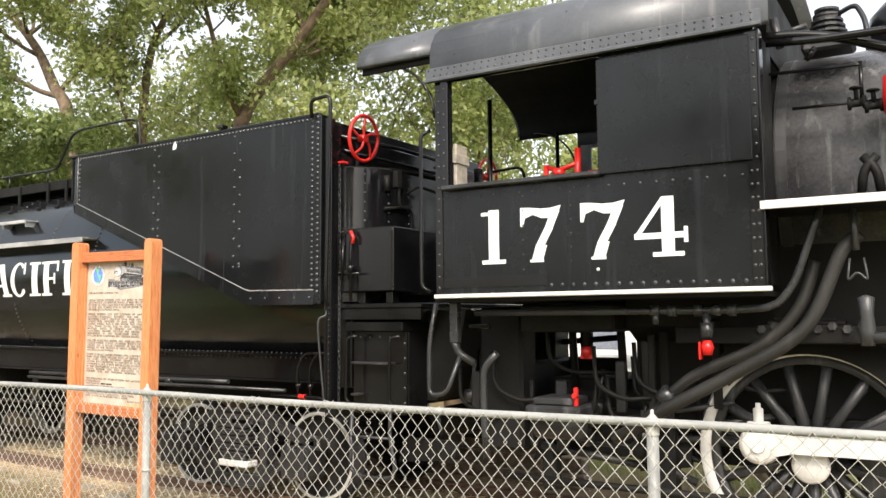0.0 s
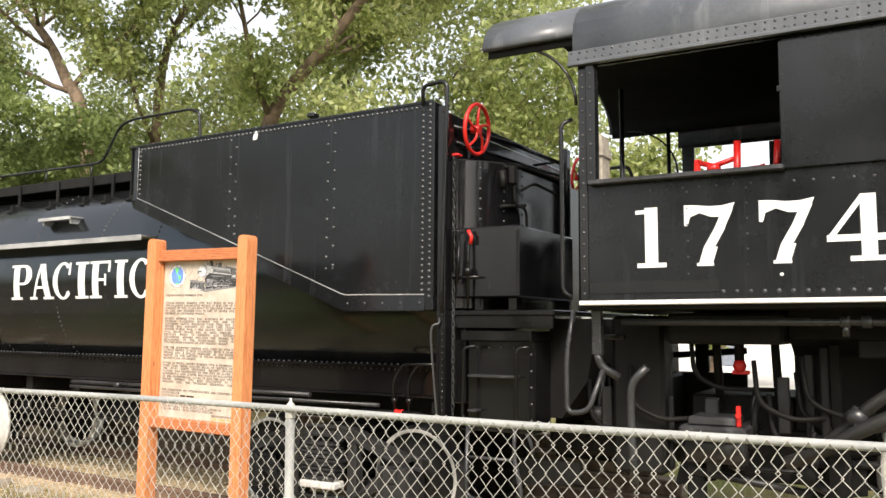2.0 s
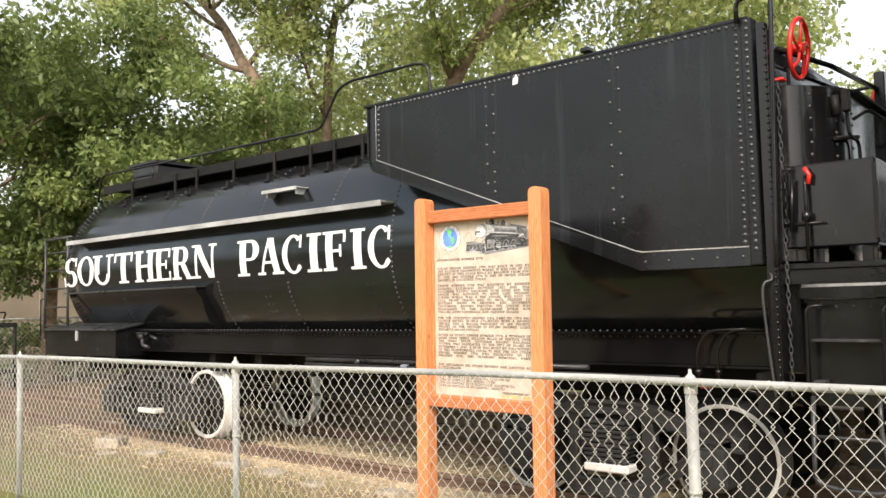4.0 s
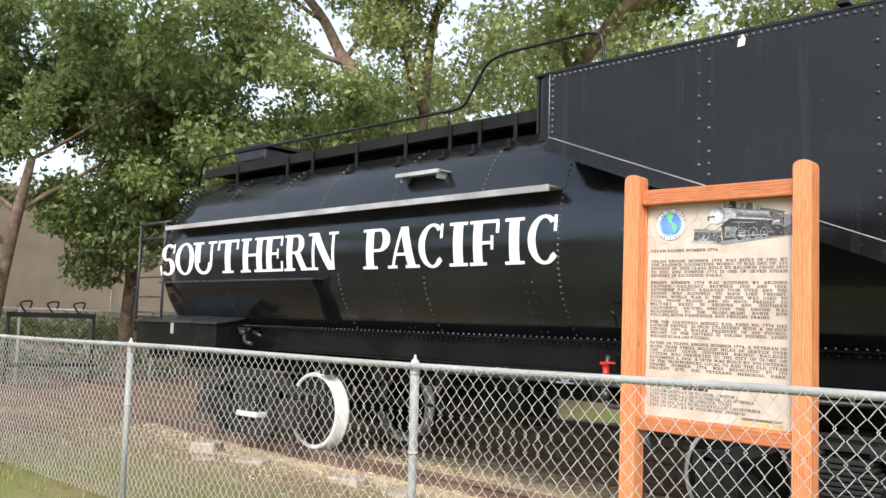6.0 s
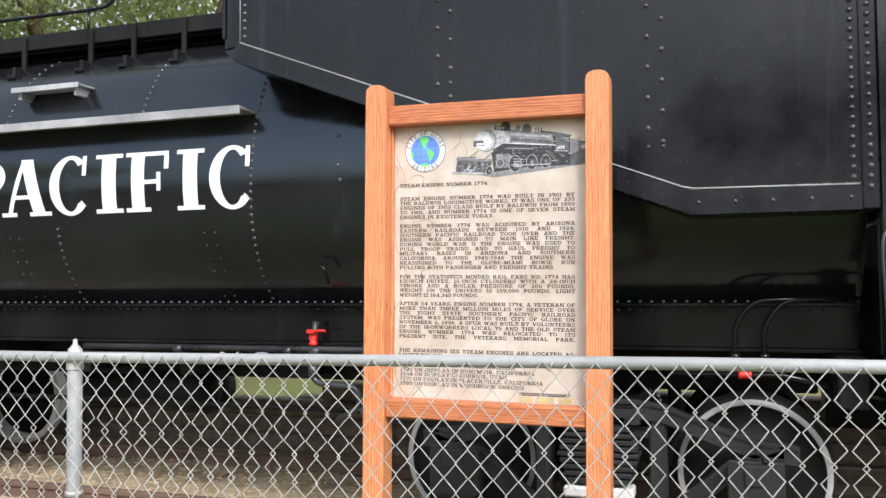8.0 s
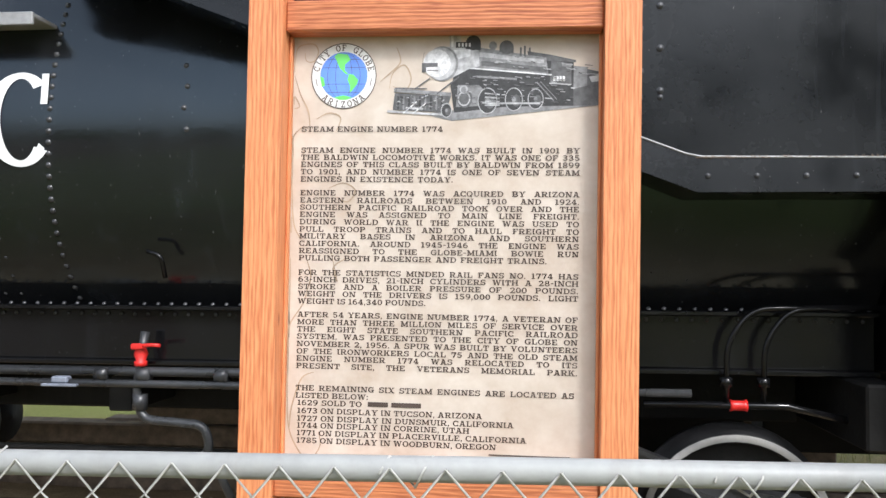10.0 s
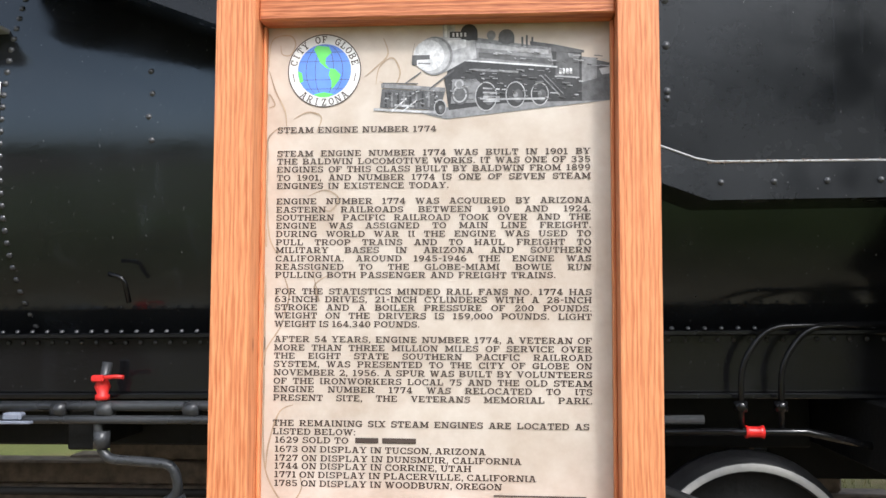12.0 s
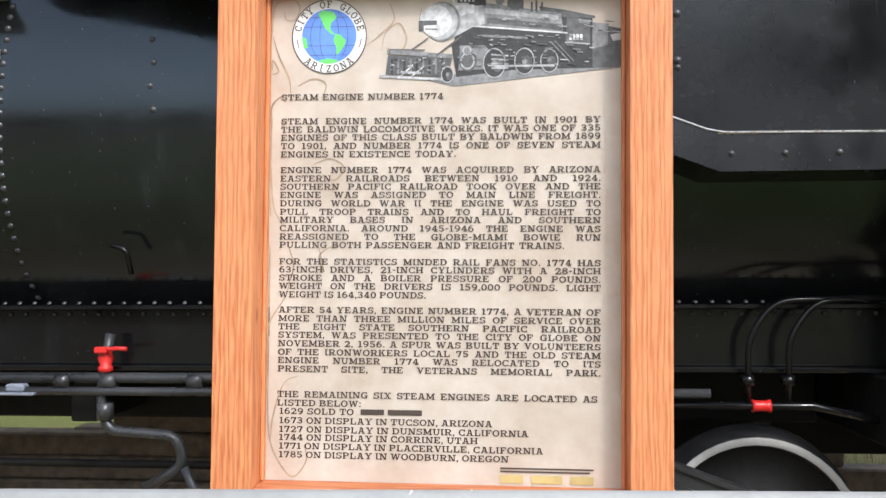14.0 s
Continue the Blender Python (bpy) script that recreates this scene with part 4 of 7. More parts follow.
def make_tender_front():
    s = Shape()
    s.box(1.93, -1.36, 1.86, 1.97, 1.36, 3.38, 0.012)
    # wrapper sheet with broad rounded corners in plan, its top sloping down forward
    n = 14
    plan = [(1.97 + FRONT * math.sin(a), -1.34 + 0.66 * (1 - math.cos(a))) for a in [math.pi / 2 * k / n for k in range(n + 1)]]
    plan = plan + [(a, -b) for a, b in plan[::-1]]
    m = len(plan)
    s.add([(a, b, z) for z in (1.86, 3.06) for a, b in plan], [(k, k + 1, m + k + 1, m + k) for k in range(m - 1)], True)
    s.add([(a, b, 3.06 + (0.2 if a < 1.98 else 0)) for a, b in plan], [tuple(range(m))])
    fw = part("front_bulkhead", s, BLACK, TEND, "glossy black rounded front sheet of the tender")
    r = Shape()
    for y in (-1.2, -0.98, -0.72):
        x = front_x(y)
        nrm = (1.0, -1.2 if y < -1.1 else -0.7 if y < -0.8 else -0.2, 0)
        r.rivet_row((x, y, 2.5), (x, y, 3.0), 0.085, nrm, 0.012)
    part("rivets", r, RIVET, fw, kind="stuff")
    part("platform", Shape().box(1.95, -1.36, 1.8, 2.92, 1.36, 1.84, 0.006).box(2.0, -1.34, 1.7, 2.9, -1.3, 1.8, 0.004).box(1.95, -1.25, 1.1, 2.1, 1.25, 1.79, 0.01), BLACK, TEND, "front platform with a riveted edge")
    # corner post with a rivet strip, and the grab iron before it
    p = Shape().box(1.94, -1.44, 0.95, 2.0, -1.36, 3.5, 0.005).box(2.0, -1.43, 0.95, 2.012, -1.3, 3.45, 0.003)
    post = part("corner_post", p, BLACK, TEND)
    part("rivets", Shape().rivet_row((2.0, -1.441, 1.0), (2.0, -1.441, 3.45), 0.05, (0.5, -0.8, 0), 0.012), BLACK, post, kind="stuff")
    g = Shape().tube(bent([(1.84, -1.5, 3.5), (1.84, -1.52, 3.66), (2.08, -1.53, 3.67), (2.08, -1.53, 3.5), (2.04, -1.53, 1.95), (2.03, -1.5, 1.82)]), 0.017, 8)
    part("grab_iron", g, BLACK, TEND, "tall bent pipe grab iron")
    part("drain_pipe", Shape().tube(spline([(1.95, -1.42, 1.8), (1.98, -1.46, 1.74), (1.93, -1.5, 1.68), (1.94, -1.48, 1.35), (1.97, -1.46, 0.96)]), 0.0085, 8), PIPE_GREY, TEND)
    make_hand_wheel("hand_wheel", TEND, (2.13, -1.12, 3.35), 0.205, 6, "red five-spoked hand wheel")
    make_hand_wheel("hand_wheel", TEND, (2.13, 1.15, 3.3), 0.205, 6, "red five-spoked hand wheel")
    st = Shape().tube([(2.0, -1.12, 3.35), (2.12, -1.12, 3.35)], 0.02, 8).tube([(2.05, -1.12, 3.33), (2.05, -1.12, 1.85)], 0.014, 6)
    part("brake_shaft", st, BLACK, TEND)
    part("red_pawl", Shape().box(2.03, -1.37, 3.09, 2.09, -1.29, 3.11, 0.006), RED, TEND, "small red catch")
    pp = Shape()
    a, b, c = front_x(-1.05) + 0.03, front_x(-0.75) + 0.03, front_x(-0.9) + 0.03
    pp.tube(bent([(c, -0.9, 3.04), (c + 0.01, -0.9, 2.72), (b + 0.01, -0.72, 2.72), (b + 0.01, -0.7, 2.45)]), 0.013, 6)
    pp.tube([(a, -1.05, 2.7), (b + 0.01, -0.74, 2.74)], 0.016, 6).tube(bent([(b, -0.8, 2.86), (b + 0.08, -0.72, 2.93), (b + 0.14, -0.4, 2.88)]), 0.014, 6)
    pp.tube([(a, -1.02, 3.0), (a + 0.01, -1.02, 2.86)], 0.03, 8).box(c - 0.02, -0.96, 2.9, c + 0.03, -0.88, 3.05, 0.006)
    part("piping", pp, BLACK_DULL, TEND, "black pipes and brackets on the front sheet")
    # cabinet, posts and handrail between tender and cab
    cb = Shape().box(2.03, -1.34, 1.94, 2.62, -0.25, 2.5, 0.012)
    cab = part("cabinet", cb, BLACK, TEND, "glossy black steel cabinet on the platform")
    for x in (2.2, 2.5):
        part("cabinet_foot", Shape().box(x, -1.28, 1.842, x + 0.07, -1.18, 1.938, 0.004), BLACK, cab)
    part("hinge", Shape().box(2.6, -1.352, 1.98, 2.625, -1.341, 2.46, 0.003), BLACK_DULL, cab)
    v = Shape().tube(bent([(2.2, -1.37, 2.42), (2.2, -1.39, 2.3), (2.2, -1.39, 1.86)]), 0.012, 6).tube(bent([(2.12, -1.39, 2.47), (2.06, -1.39, 2.47), (2.06, -1.39, 2.14)]), 0.008, 6)
    v.tube([(2.05, -1.37, 2.1), (2.3, -1.39, 2.1)], 0.012, 6).tube([(2.1, -1.39, 2.05), (2.12, -1.39, 2.4)], 0.012, 6).lathe([(0, 0.03), (0.03, 0.02), (0.03, -0.03), (0, -0.03)], (2.2, -1.39, 2.15), "z", 10)
    part("brake_valve", v, BLACK, TEND)
    part("valve_handle", Shape().tube([(2.22, -1.39, 2.36), (2.23, -1.39, 2.42), (2.2, -1.39, 2.47)], 0.016, 6), RED, TEND, "red valve handle")
    ps = Shape().box(2.32, 0.15, 1.84, 2.4, 0.24, 3.4, 0.008).box(2.45, 0.3, 1.84, 2.52, 0.37, 3.25, 0.008)
    ps.tube([(2.03, 0.2, 3.28), (2.4, 0.2, 3.3)], 0.014, 6)
    part("upright", ps, BLACK, TEND)
    part("handrail", Shape().tube(bent([(2.5, 0.6, 3.25), (2.85, 0.6, 3.27), (2.9, 0.6, 3.1), (2.92, 0.6, 1.85)]), 0.017, 8), BLACK, TEND)
    # hanging steps with bent grab irons
    sp = Shape().box(2.14, -1.27, 0.9, 2.71, -1.24, 1.6, 0.004)
    stp = part("boarding_step", sp, BLACK, TEND, "black hanging boarding steps")
    for x in (2.14, 2.68):
        part("side_plate", Shape().box(x, -1.238, 0.9, x + 0.03, -0.95, 1.6, 0.004), BLACK, stp)
    part("top_step", Shape().box(2.12, -1.36, 1.602, 2.73, -0.95, 1.68, 0.006), BLACK, stp)
    for z, xr in ((1.05, 2.26), (1.32, 2.6)):
        part("tread", Shape().box(2.18, -1.36, z, xr, -1.272, z + 0.018, 0.004), BLACK_OLD, stp)
    part("bolt_heads", Shape().rivet_row((2.22, -1.271, 1.55), (2.64, -1.271, 1.55), 0.1, (0, -1, 0), 0.012).rivet_row((2.69, -1.271, 1.0), (2.69, -1.271, 1.5), 0.12, (0, -1, 0), 0.012), RIVET, stp, kind="stuff")
    su = Shape().tube(bent([(2.16, -1.31, 0.96), (2.15, -1.32, 0.4), (2.3, -1.33, 0.37), (2.66, -1.33, 0.37), (2.56, -1.31, 0.72), (2.56, -1.29, 0.96)], 4), 0.017, 8)
    su.tube([(2.14, -1.32, 0.7), (2.57, -1.31, 0.7)], 0.012, 6)
    part("stirrup", su, PIPE_GREY, stp, "bent grey step stirrup")
    # chain hanging beside the corner post
    ch = Shape()
    for k in range(46):
        z = 3.06 - 0.046 * k
        tip = (0.011, 0.0) if k % 2 else (0.0, 0.011)
        ring = [(2.05 + tip[0] * math.cos(a), -1.36 + tip[1] * math.cos(a), z + 0.031 * math.sin(a)) for a in [2 * math.pi * j / 10 for j in range(11)]]
        ch.tube(ring, 0.0036, 5, False)
    part("chain", ch, PIPE_GREY, TEND, "rusty-black hanging chain")
    # seams, ledges and brackets on the front plate
    part("ledge", Shape().prism([(1.972, -1.3), (2.08, -1.22), (2.3, -0.95), (2.4, -0.66), (2.4, 0.2), (1.972, 0.2)], 3.064, 3.085, lambda a, b, d: (a, b, d)), BLACK_DULL, TEND, "dark ledge over the front sheet")
    part("coal_rail", Shape().tube([(1.98, -1.3, 3.36), (2.2, -0.6, 3.32), (2.34, 0.15, 3.26)], 0.02, 8).tube([(1.98, -1.22, 3.24), (2.33, 0.15, 3.14)], 0.014, 8), BLACK, TEND, "black bars above the front sheet")
    part("apron", Shape().box(2.72, -0.9, 1.62, 3.3, 0.9, 1.66, 0.006), BLACK, TEND, "steel apron plate between tender and cab")
    for x in (2.17, 2.63):
        part("grab_iron", Shape().tube(bent([(x + 0.1, -1.38, 1.56), (x, -1.4, 1.55), (x - 0.01, -1.4, 1.02), (x + 0.03, -1.38, 0.98)]), 0.014, 6), BLACK, stp)
    # plain dark box, added in the steps' far-side place to hide lit ground
    part("far_step", Shape().box(1.92, 0.95, 0.4, 2.78, 1.25, 1.6, 0.01), BLACK_DULL, TEND, "black hanging boarding steps")
    dk = Shape().prism([(2.7, 1.78), (3.1, 1.78), (3.02, 1.3), (2.8, 1.0), (2.7, 1.0)], -0.95, 0.95, lambda a, b, d: (a, d, b))
    dk.box(2.72, -0.3, 0.75, 3.6, 0.3, 0.95, 0.02).box(2.72, 0.55, 0.62, 3.22, 0.9, 1.6, 0.02)
    part("draw_frame", dk, BLACK_DULL, TEND, "sooty draft frame between tender and engine")


make_tender_front()


def make_side_pipes():
    p = Shape()
    p.tube([(-3.2, -1.0, 1.065), (-0.75, -1.0, 1.07), (0.3, -1.0, 1.075)], 0.022, 8)
    for x in (-2.4, -1.55, -1.35, -0.98, -0.6):
        p.lathe([(0, -0.03), (0.034, -0.03), (0.034, 0.03), (0, 0.03)], (x, -1.005, 1.055), "x", 10)
    part("air_pipe", p, PIPE_GREY, TEND, "grey air pipe along the sill")
    part("air_pipe", Shape().tube([(-3.2, -1.02, 1.015), (-0.7, -1.02, 1.015), (1.1, -1.02, 1.02)], 0.018, 8), PIPE_GREY, TEND, "grey air pipe along the sill")
    q = Shape().tube(bent([(-1.36, -0.98, 1.25), (-1.37, -1.0, 1.13), (-1.39, -1.0, 0.98), (-1.36, -1.0, 0.85), (-1.06, -1.0, 0.83), (-1.03, -1.0, 0.71), (-1.2, -1.0, 0.61)]), 0.022, 8)
    q.lathe([(0, -0.035), (0.036, -0.035), (0.036, 0.035), (0, 0.035)], (-1.37, -1.0, 0.93), "z", 8).tube([(-1.03, -1.0, 0.7), (-0.93, -1.0, 0.5)], 0.02, 8)
    part("drain_pipe", q, PIPE_GREY, TEND, "bent grey drain pipe")
    v = Shape().lathe([(0, -0.055), (0.03, -0.055), (0.03, -0.035), (0.022, -0.03), (0.033, 0), (0.022, 0.03), (0.026, 0.045), (0, 0.045)], (-1.37, -1.0, 1.15), "z", 12)
    v.box(-1.4, -1.05, 1.172, -1.345, -1.02, 1.2, 0.006).tube([(-1.37, -1.035, 1.188), (-1.3, -1.04, 1.194), (-1.262, -1.04, 1.192)], 0.009, 8)
    part("valve", v, RED, TEND, "red drain valve with a lever")
    for x in (1.25, 1.405):
        u = Shape().tube(bent([(x, -1.0, 0.97), (x, -1.02, 1.24), (x + 0.1, -1.03, 1.385), (x + 0.5, -1.03, 1.395)]), 0.0125, 8)
        u.lathe([(0, -0.02), (0.028, -0.02), (0.028, 0.02), (0, 0.02)], (x, -1.0, 1.07), "z", 8)
        part("feed_pipe", u, BLACK, TEND, "thin bent black pipe below the bunker")
    part("cross_pipe", Shape().tube([(0.9, -1.0, 0.97), (1.5, -1.0, 0.97), (2.0, -0.98, 0.86)], 0.016, 8), BLACK, TEND)
    part("coupling", Shape().lathe([(0, -0.035), (0.027, -0.035), (0.022, -0.02), (0.022, 0.02), (0.027, 0.035), (0, 0.035)], (1.3, -1.0, 0.97), "x", 10), RED, TEND, "red pipe coupling")
    ck = Shape().tube(bent([(-6.42, -0.98, 1.34), (-6.42, -1.05, 1.26), (-6.36, -1.08, 1.18), (-6.22, -1.08, 1.16)]), 0.024, 8).lathe([(0, -0.05), (0.04, -0.05), (0.045, 0), (0.035, 0.05), (0, 0.05)], (-6.44, -1.05, 1.3), "x", 12)
    ck.box(-6.5, -1.1, 1.33, -6.36, -1.06, 1.35, 0.005).tube([(-6.3, -1.0, 1.3), (-6.12, -1.02, 1.26)], 0.018, 8)
    part("angle_cock", ck, PIPE_GREY, TEND, "grey cock and elbow beside the tool box")
    pb = Shape().box(-1.82, -1.06, 1.0, -1.65, -1.0, 1.012, 0.003).box(-1.78, -1.05, 1.013, -1.7, -1.0, 1.045, 0.008)
    part("pipe_bracket", pb, SHADE_CLOTH, TEND, "pale blue-grey pipe bracket")
    part("lifting_hook", Shape().tube(bent([(-1.22, -1.09, 1.5), (-1.23, -1.12, 1.6), (-1.3, -1.11, 1.62)]), 0.01, 6), BLACK, TEND)


make_side_pipes()

# ---- the locomotive ----
LOCO = thing("steam_locomotive", pose(-3.80, 5.70, 0, 0, 0, 2.0), "black steam locomotive with a white number on its cab", "steam locomotive")
LC = 1.55   # middle of the engine across
CABX, CZ0, CZ1 = 2.46, 1.87, 3.6


def make_cab():
    W = 2 * LC
    body = None
    for y0, y1, ny in ((0.0, 0.02, -1), (W - 0.02, W, 1)):
        s = Shape()
        gx, gz = (0.045, 0.17, 1.40, CABX), (CZ0, 2.69, 3.56, CZ1)
        quads = [(i, j) for i in range(3) for j in range(3) if (i, j) != (1, 1)]
        at = lambda i, j, k: k * 16 + j * 4 + i
        fs = []
        for i, j in quads:
            fs += [(at(i, j, 0), at(i + 1, j, 0), at(i + 1, j + 1, 0), at(i, j + 1, 0)), (at(i, j, 1), at(i, j + 1, 1), at(i + 1, j + 1, 1), at(i + 1, j, 1))]
        loops = [[(0, 0), (1, 0), (2, 0), (3, 0), (3, 1), (3, 2), (3, 3), (2, 3), (1, 3), (0, 3), (0, 2), (0, 1)], [(1, 1), (1, 2), (2, 2), (2, 1)]]
        for lp in loops:
            for (a, b), (c, d) in zip(lp, lp[1:] + lp[:1]):
                fs.append((at(a, b, 0), at(a, b, 1), at(c, d, 1), at(c, d, 0)))
        s.add([(gx[i], y, gz[j]) for y in (y0, y1) for j in range(4) for i in range(4)], fs)
        side = part("cab_side", s, BLACK_SIDE, LOCO, "black cab side sheet with a large window opening")
        if ny < 0:
            body = side
    part("sliding_panel", Shape().box(1.385, -0.028, 2.7, 2.43, -0.006, 3.53, 0.004).box(1.37, -0.034, 3.2, 1.4, -0.02, 3.24, 0.004), BLACK_SIDE, body, "flat black sliding window panel, half open")
    # dark panel added to block part of the bright far window
    part("sliding_panel", Shape().box(0.9, W - 0.045, 2.7, 1.42, W - 0.021, 3.55, 0.004), BLACK_DULL, LOCO, "dark panel added across part of the far window")
    part("window_sill", Shape().box(0.11, -0.075, 2.69, 1.4, 0.03, 2.725, 0.008), BLACK_OLD, body, "worn arm rest under the cab window")
    part("corner_angle", Shape().box(0.03, -0.012, CZ0, 0.09, -0.001, CZ1, 0.003), BLACK, body)
    part("window_stile", Shape().box(0.092, -0.04, 2.72, 0.16, -0.002, 3.572, 0.006), BLACK, body)
    part("corner_angle", Shape().box(CABX - 0.06, -0.012, CZ0, CABX + 0.02, -0.001, CZ1 - 0.04, 0.003), BLACK, body)
    part("corner_flange", Shape().box(CABX + 0.021, -0.02, CZ0 + 0.02, CABX + 0.035, 0.1, 3.56, 0.004), BLACK, body)
    part("lower_strip", Shape().box(0.095, -0.01, 1.93, 0.98, -0.001, 2.01, 0.003), BLACK, body)
    part("white_edge", Shape().box(0.03, -0.05, 1.848, CABX + 0.06, 0.0, 1.88, 0.005), WHITE_WORN, body, "white-painted lower edge of the cab")
    r = Shape()
    nr = (0, -1, 0)
    r.rivet_row((1.0, -0.001, 1.93), (2.36, -0.001, 1.92), 0.085, nr, 0.016)
    r.rivet_row((1.45, -0.001, 2.62), (2.36, -0.001, 2.61), 0.11, nr, 0.012).rivet_row((0.1, -0.001, 2.63), (1.3, -0.001, 2.63), 0.11, nr, 0.009)
    for x in (CABX - 0.04, CABX - 0.005):
        r.rivet_row((x, -0.013, 1.93), (x, -0.013, 3.5), 0.085, nr, 0.012)
    r.rivet_row((0.06, -0.013, 1.93), (0.06, -0.013, 3.5), 0.085, nr, 0.011)
    r.rivet_row((0.126, -0.042, 2.78), (0.126, -0.042, 3.5), 0.1, nr, 0.01)
    r.rivet_row((0.78, -0.001, 2.05), (0.78, -0.001, 2.6), 0.11, nr, 0.008).rivet_row((1.16, -0.001, 2.1), (1.16, -0.001, 2.6), 0.11, nr, 0.008)
    part("rivets", r, RIVET, body, kind="stuff")
    part("white_spot", Shape().lathe([(0.012, 0), (0.012, -0.003), (0, -0.003)], (1.36, -0.002, 2.03), "y", 10), WHITE, body)

    # roof, hung over the rear
    half = [(-0.035, 3.6), (-0.035, 3.8), (-0.01, 3.9), (0.05, 3.99), (0.15, 4.07), (0.3, 4.145), (0.55, 4.24), (0.85, 4.32), (1.2, 4.375), (LC, 4.39)]
    def roof_bit(x0, x1, pts, t=0.025):
        full = pts + [(W - a, b) for a, b in pts[-2::-1]]
        n = len(full)
        inner = [(LC + (a - LC) * (1 - t / 1.6), b - t) for a, b in full]
        v = [(x, a, b) for x in (x0, x1) for a, b in full] + [(x, a, b) for x in (x0, x1) for a, b in inner]
        q = []
        for i in range(n - 1):
            q += [(i, i + 1, n + i + 1, n + i), (2 * n + i, 3 * n + i, 3 * n + i + 1, 2 * n + i + 1), (i, 2 * n + i, 2 * n + i + 1, i + 1), (n + i, n + i + 1, 3 * n + i + 1, 3 * n + i)]
        q += [(0, n, 3 * n, 2 * n), (n - 1, 3 * n - 1, 4 * n - 1, 2 * n - 1)]
        return v, q
    s = Shape()
    s.add(*roof_bit(0.0, CABX + 0.1, half), True)
    s.add(*roof_bit(-0.73, -0.001, [(-0.035, 3.82)] + half[2:]), True)
    roof = part("cab_roof", s, ROOF, LOCO, "curved weathered grey-black cab roof, overhanging the tender")
    # near-black sheet added below the roof so the cab ceiling reads dark
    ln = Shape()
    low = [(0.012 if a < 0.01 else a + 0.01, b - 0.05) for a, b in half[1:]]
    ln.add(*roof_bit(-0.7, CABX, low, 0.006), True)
    part("ceiling_lining", ln, MATT_BLACK, roof, "near-black sheet added under the roof")
    b = Shape().box(-0.03, -0.055, 3.575, CABX + 0.06, -0.036, 3.68, 0.004).box(-0.03, -0.075, 3.565, CABX + 0.06, -0.03, 3.59, 0.004)
    band = part("eave_band", b, ROOF, roof, "riveted eave band")
    r = Shape().rivet_row((0.0, -0.056, 3.66), (CABX, -0.056, 3.66), 0.06, nr, 0.01).rivet_row((0.05, -0.056, 3.615), (CABX, -0.056, 3.615), 0.06, nr, 0.009)
    part("rivets", r, RIVET, band, kind="stuff")
    for y in (0.03, W - 0.03):
        br = Shape().tube([(-0.52 + 0.52 * math.sin(a), y, 3.3 + 0.5 * math.cos(a)) for a in [math.pi / 2 * k / 10 for k in range(11)]], 0.012, 6)
        part("roof_brace", br, BLACK, roof, "curved rod brace under the overhang")
    # front wall of the cab round the boiler
    fw = Shape()
    fw.box(CABX - 0.02, 0.02, 1.9, CABX, 0.62, 3.6, 0.003).box(CABX - 0.02, W - 0.62, 1.9, CABX, W - 0.02, 3.6, 0.003).box(CABX - 0.02, 0.62, 3.55, CABX, W - 0.62, 4.1, 0.003)
    part("cab_front", fw, BLACK_DULL, LOCO)
    part("cab_floor", Shape().box(0, 0.02, 1.82, CABX, W - 0.02, 1.86, 0.004), BLACK_DULL, LOCO)
    # numbers on the cab side
    surf = lambda x, z, lift: (x, -lift, z)
    for ch, x, w in (("1", 0.43, 0.97), ("7", 0.76, 0.95), ("7", 1.235, 0.96), ("4", 1.62, 0.97)):
        letter(ch, body, x, 2.10, 0.41, w, surf, WHITE)


make_cab()


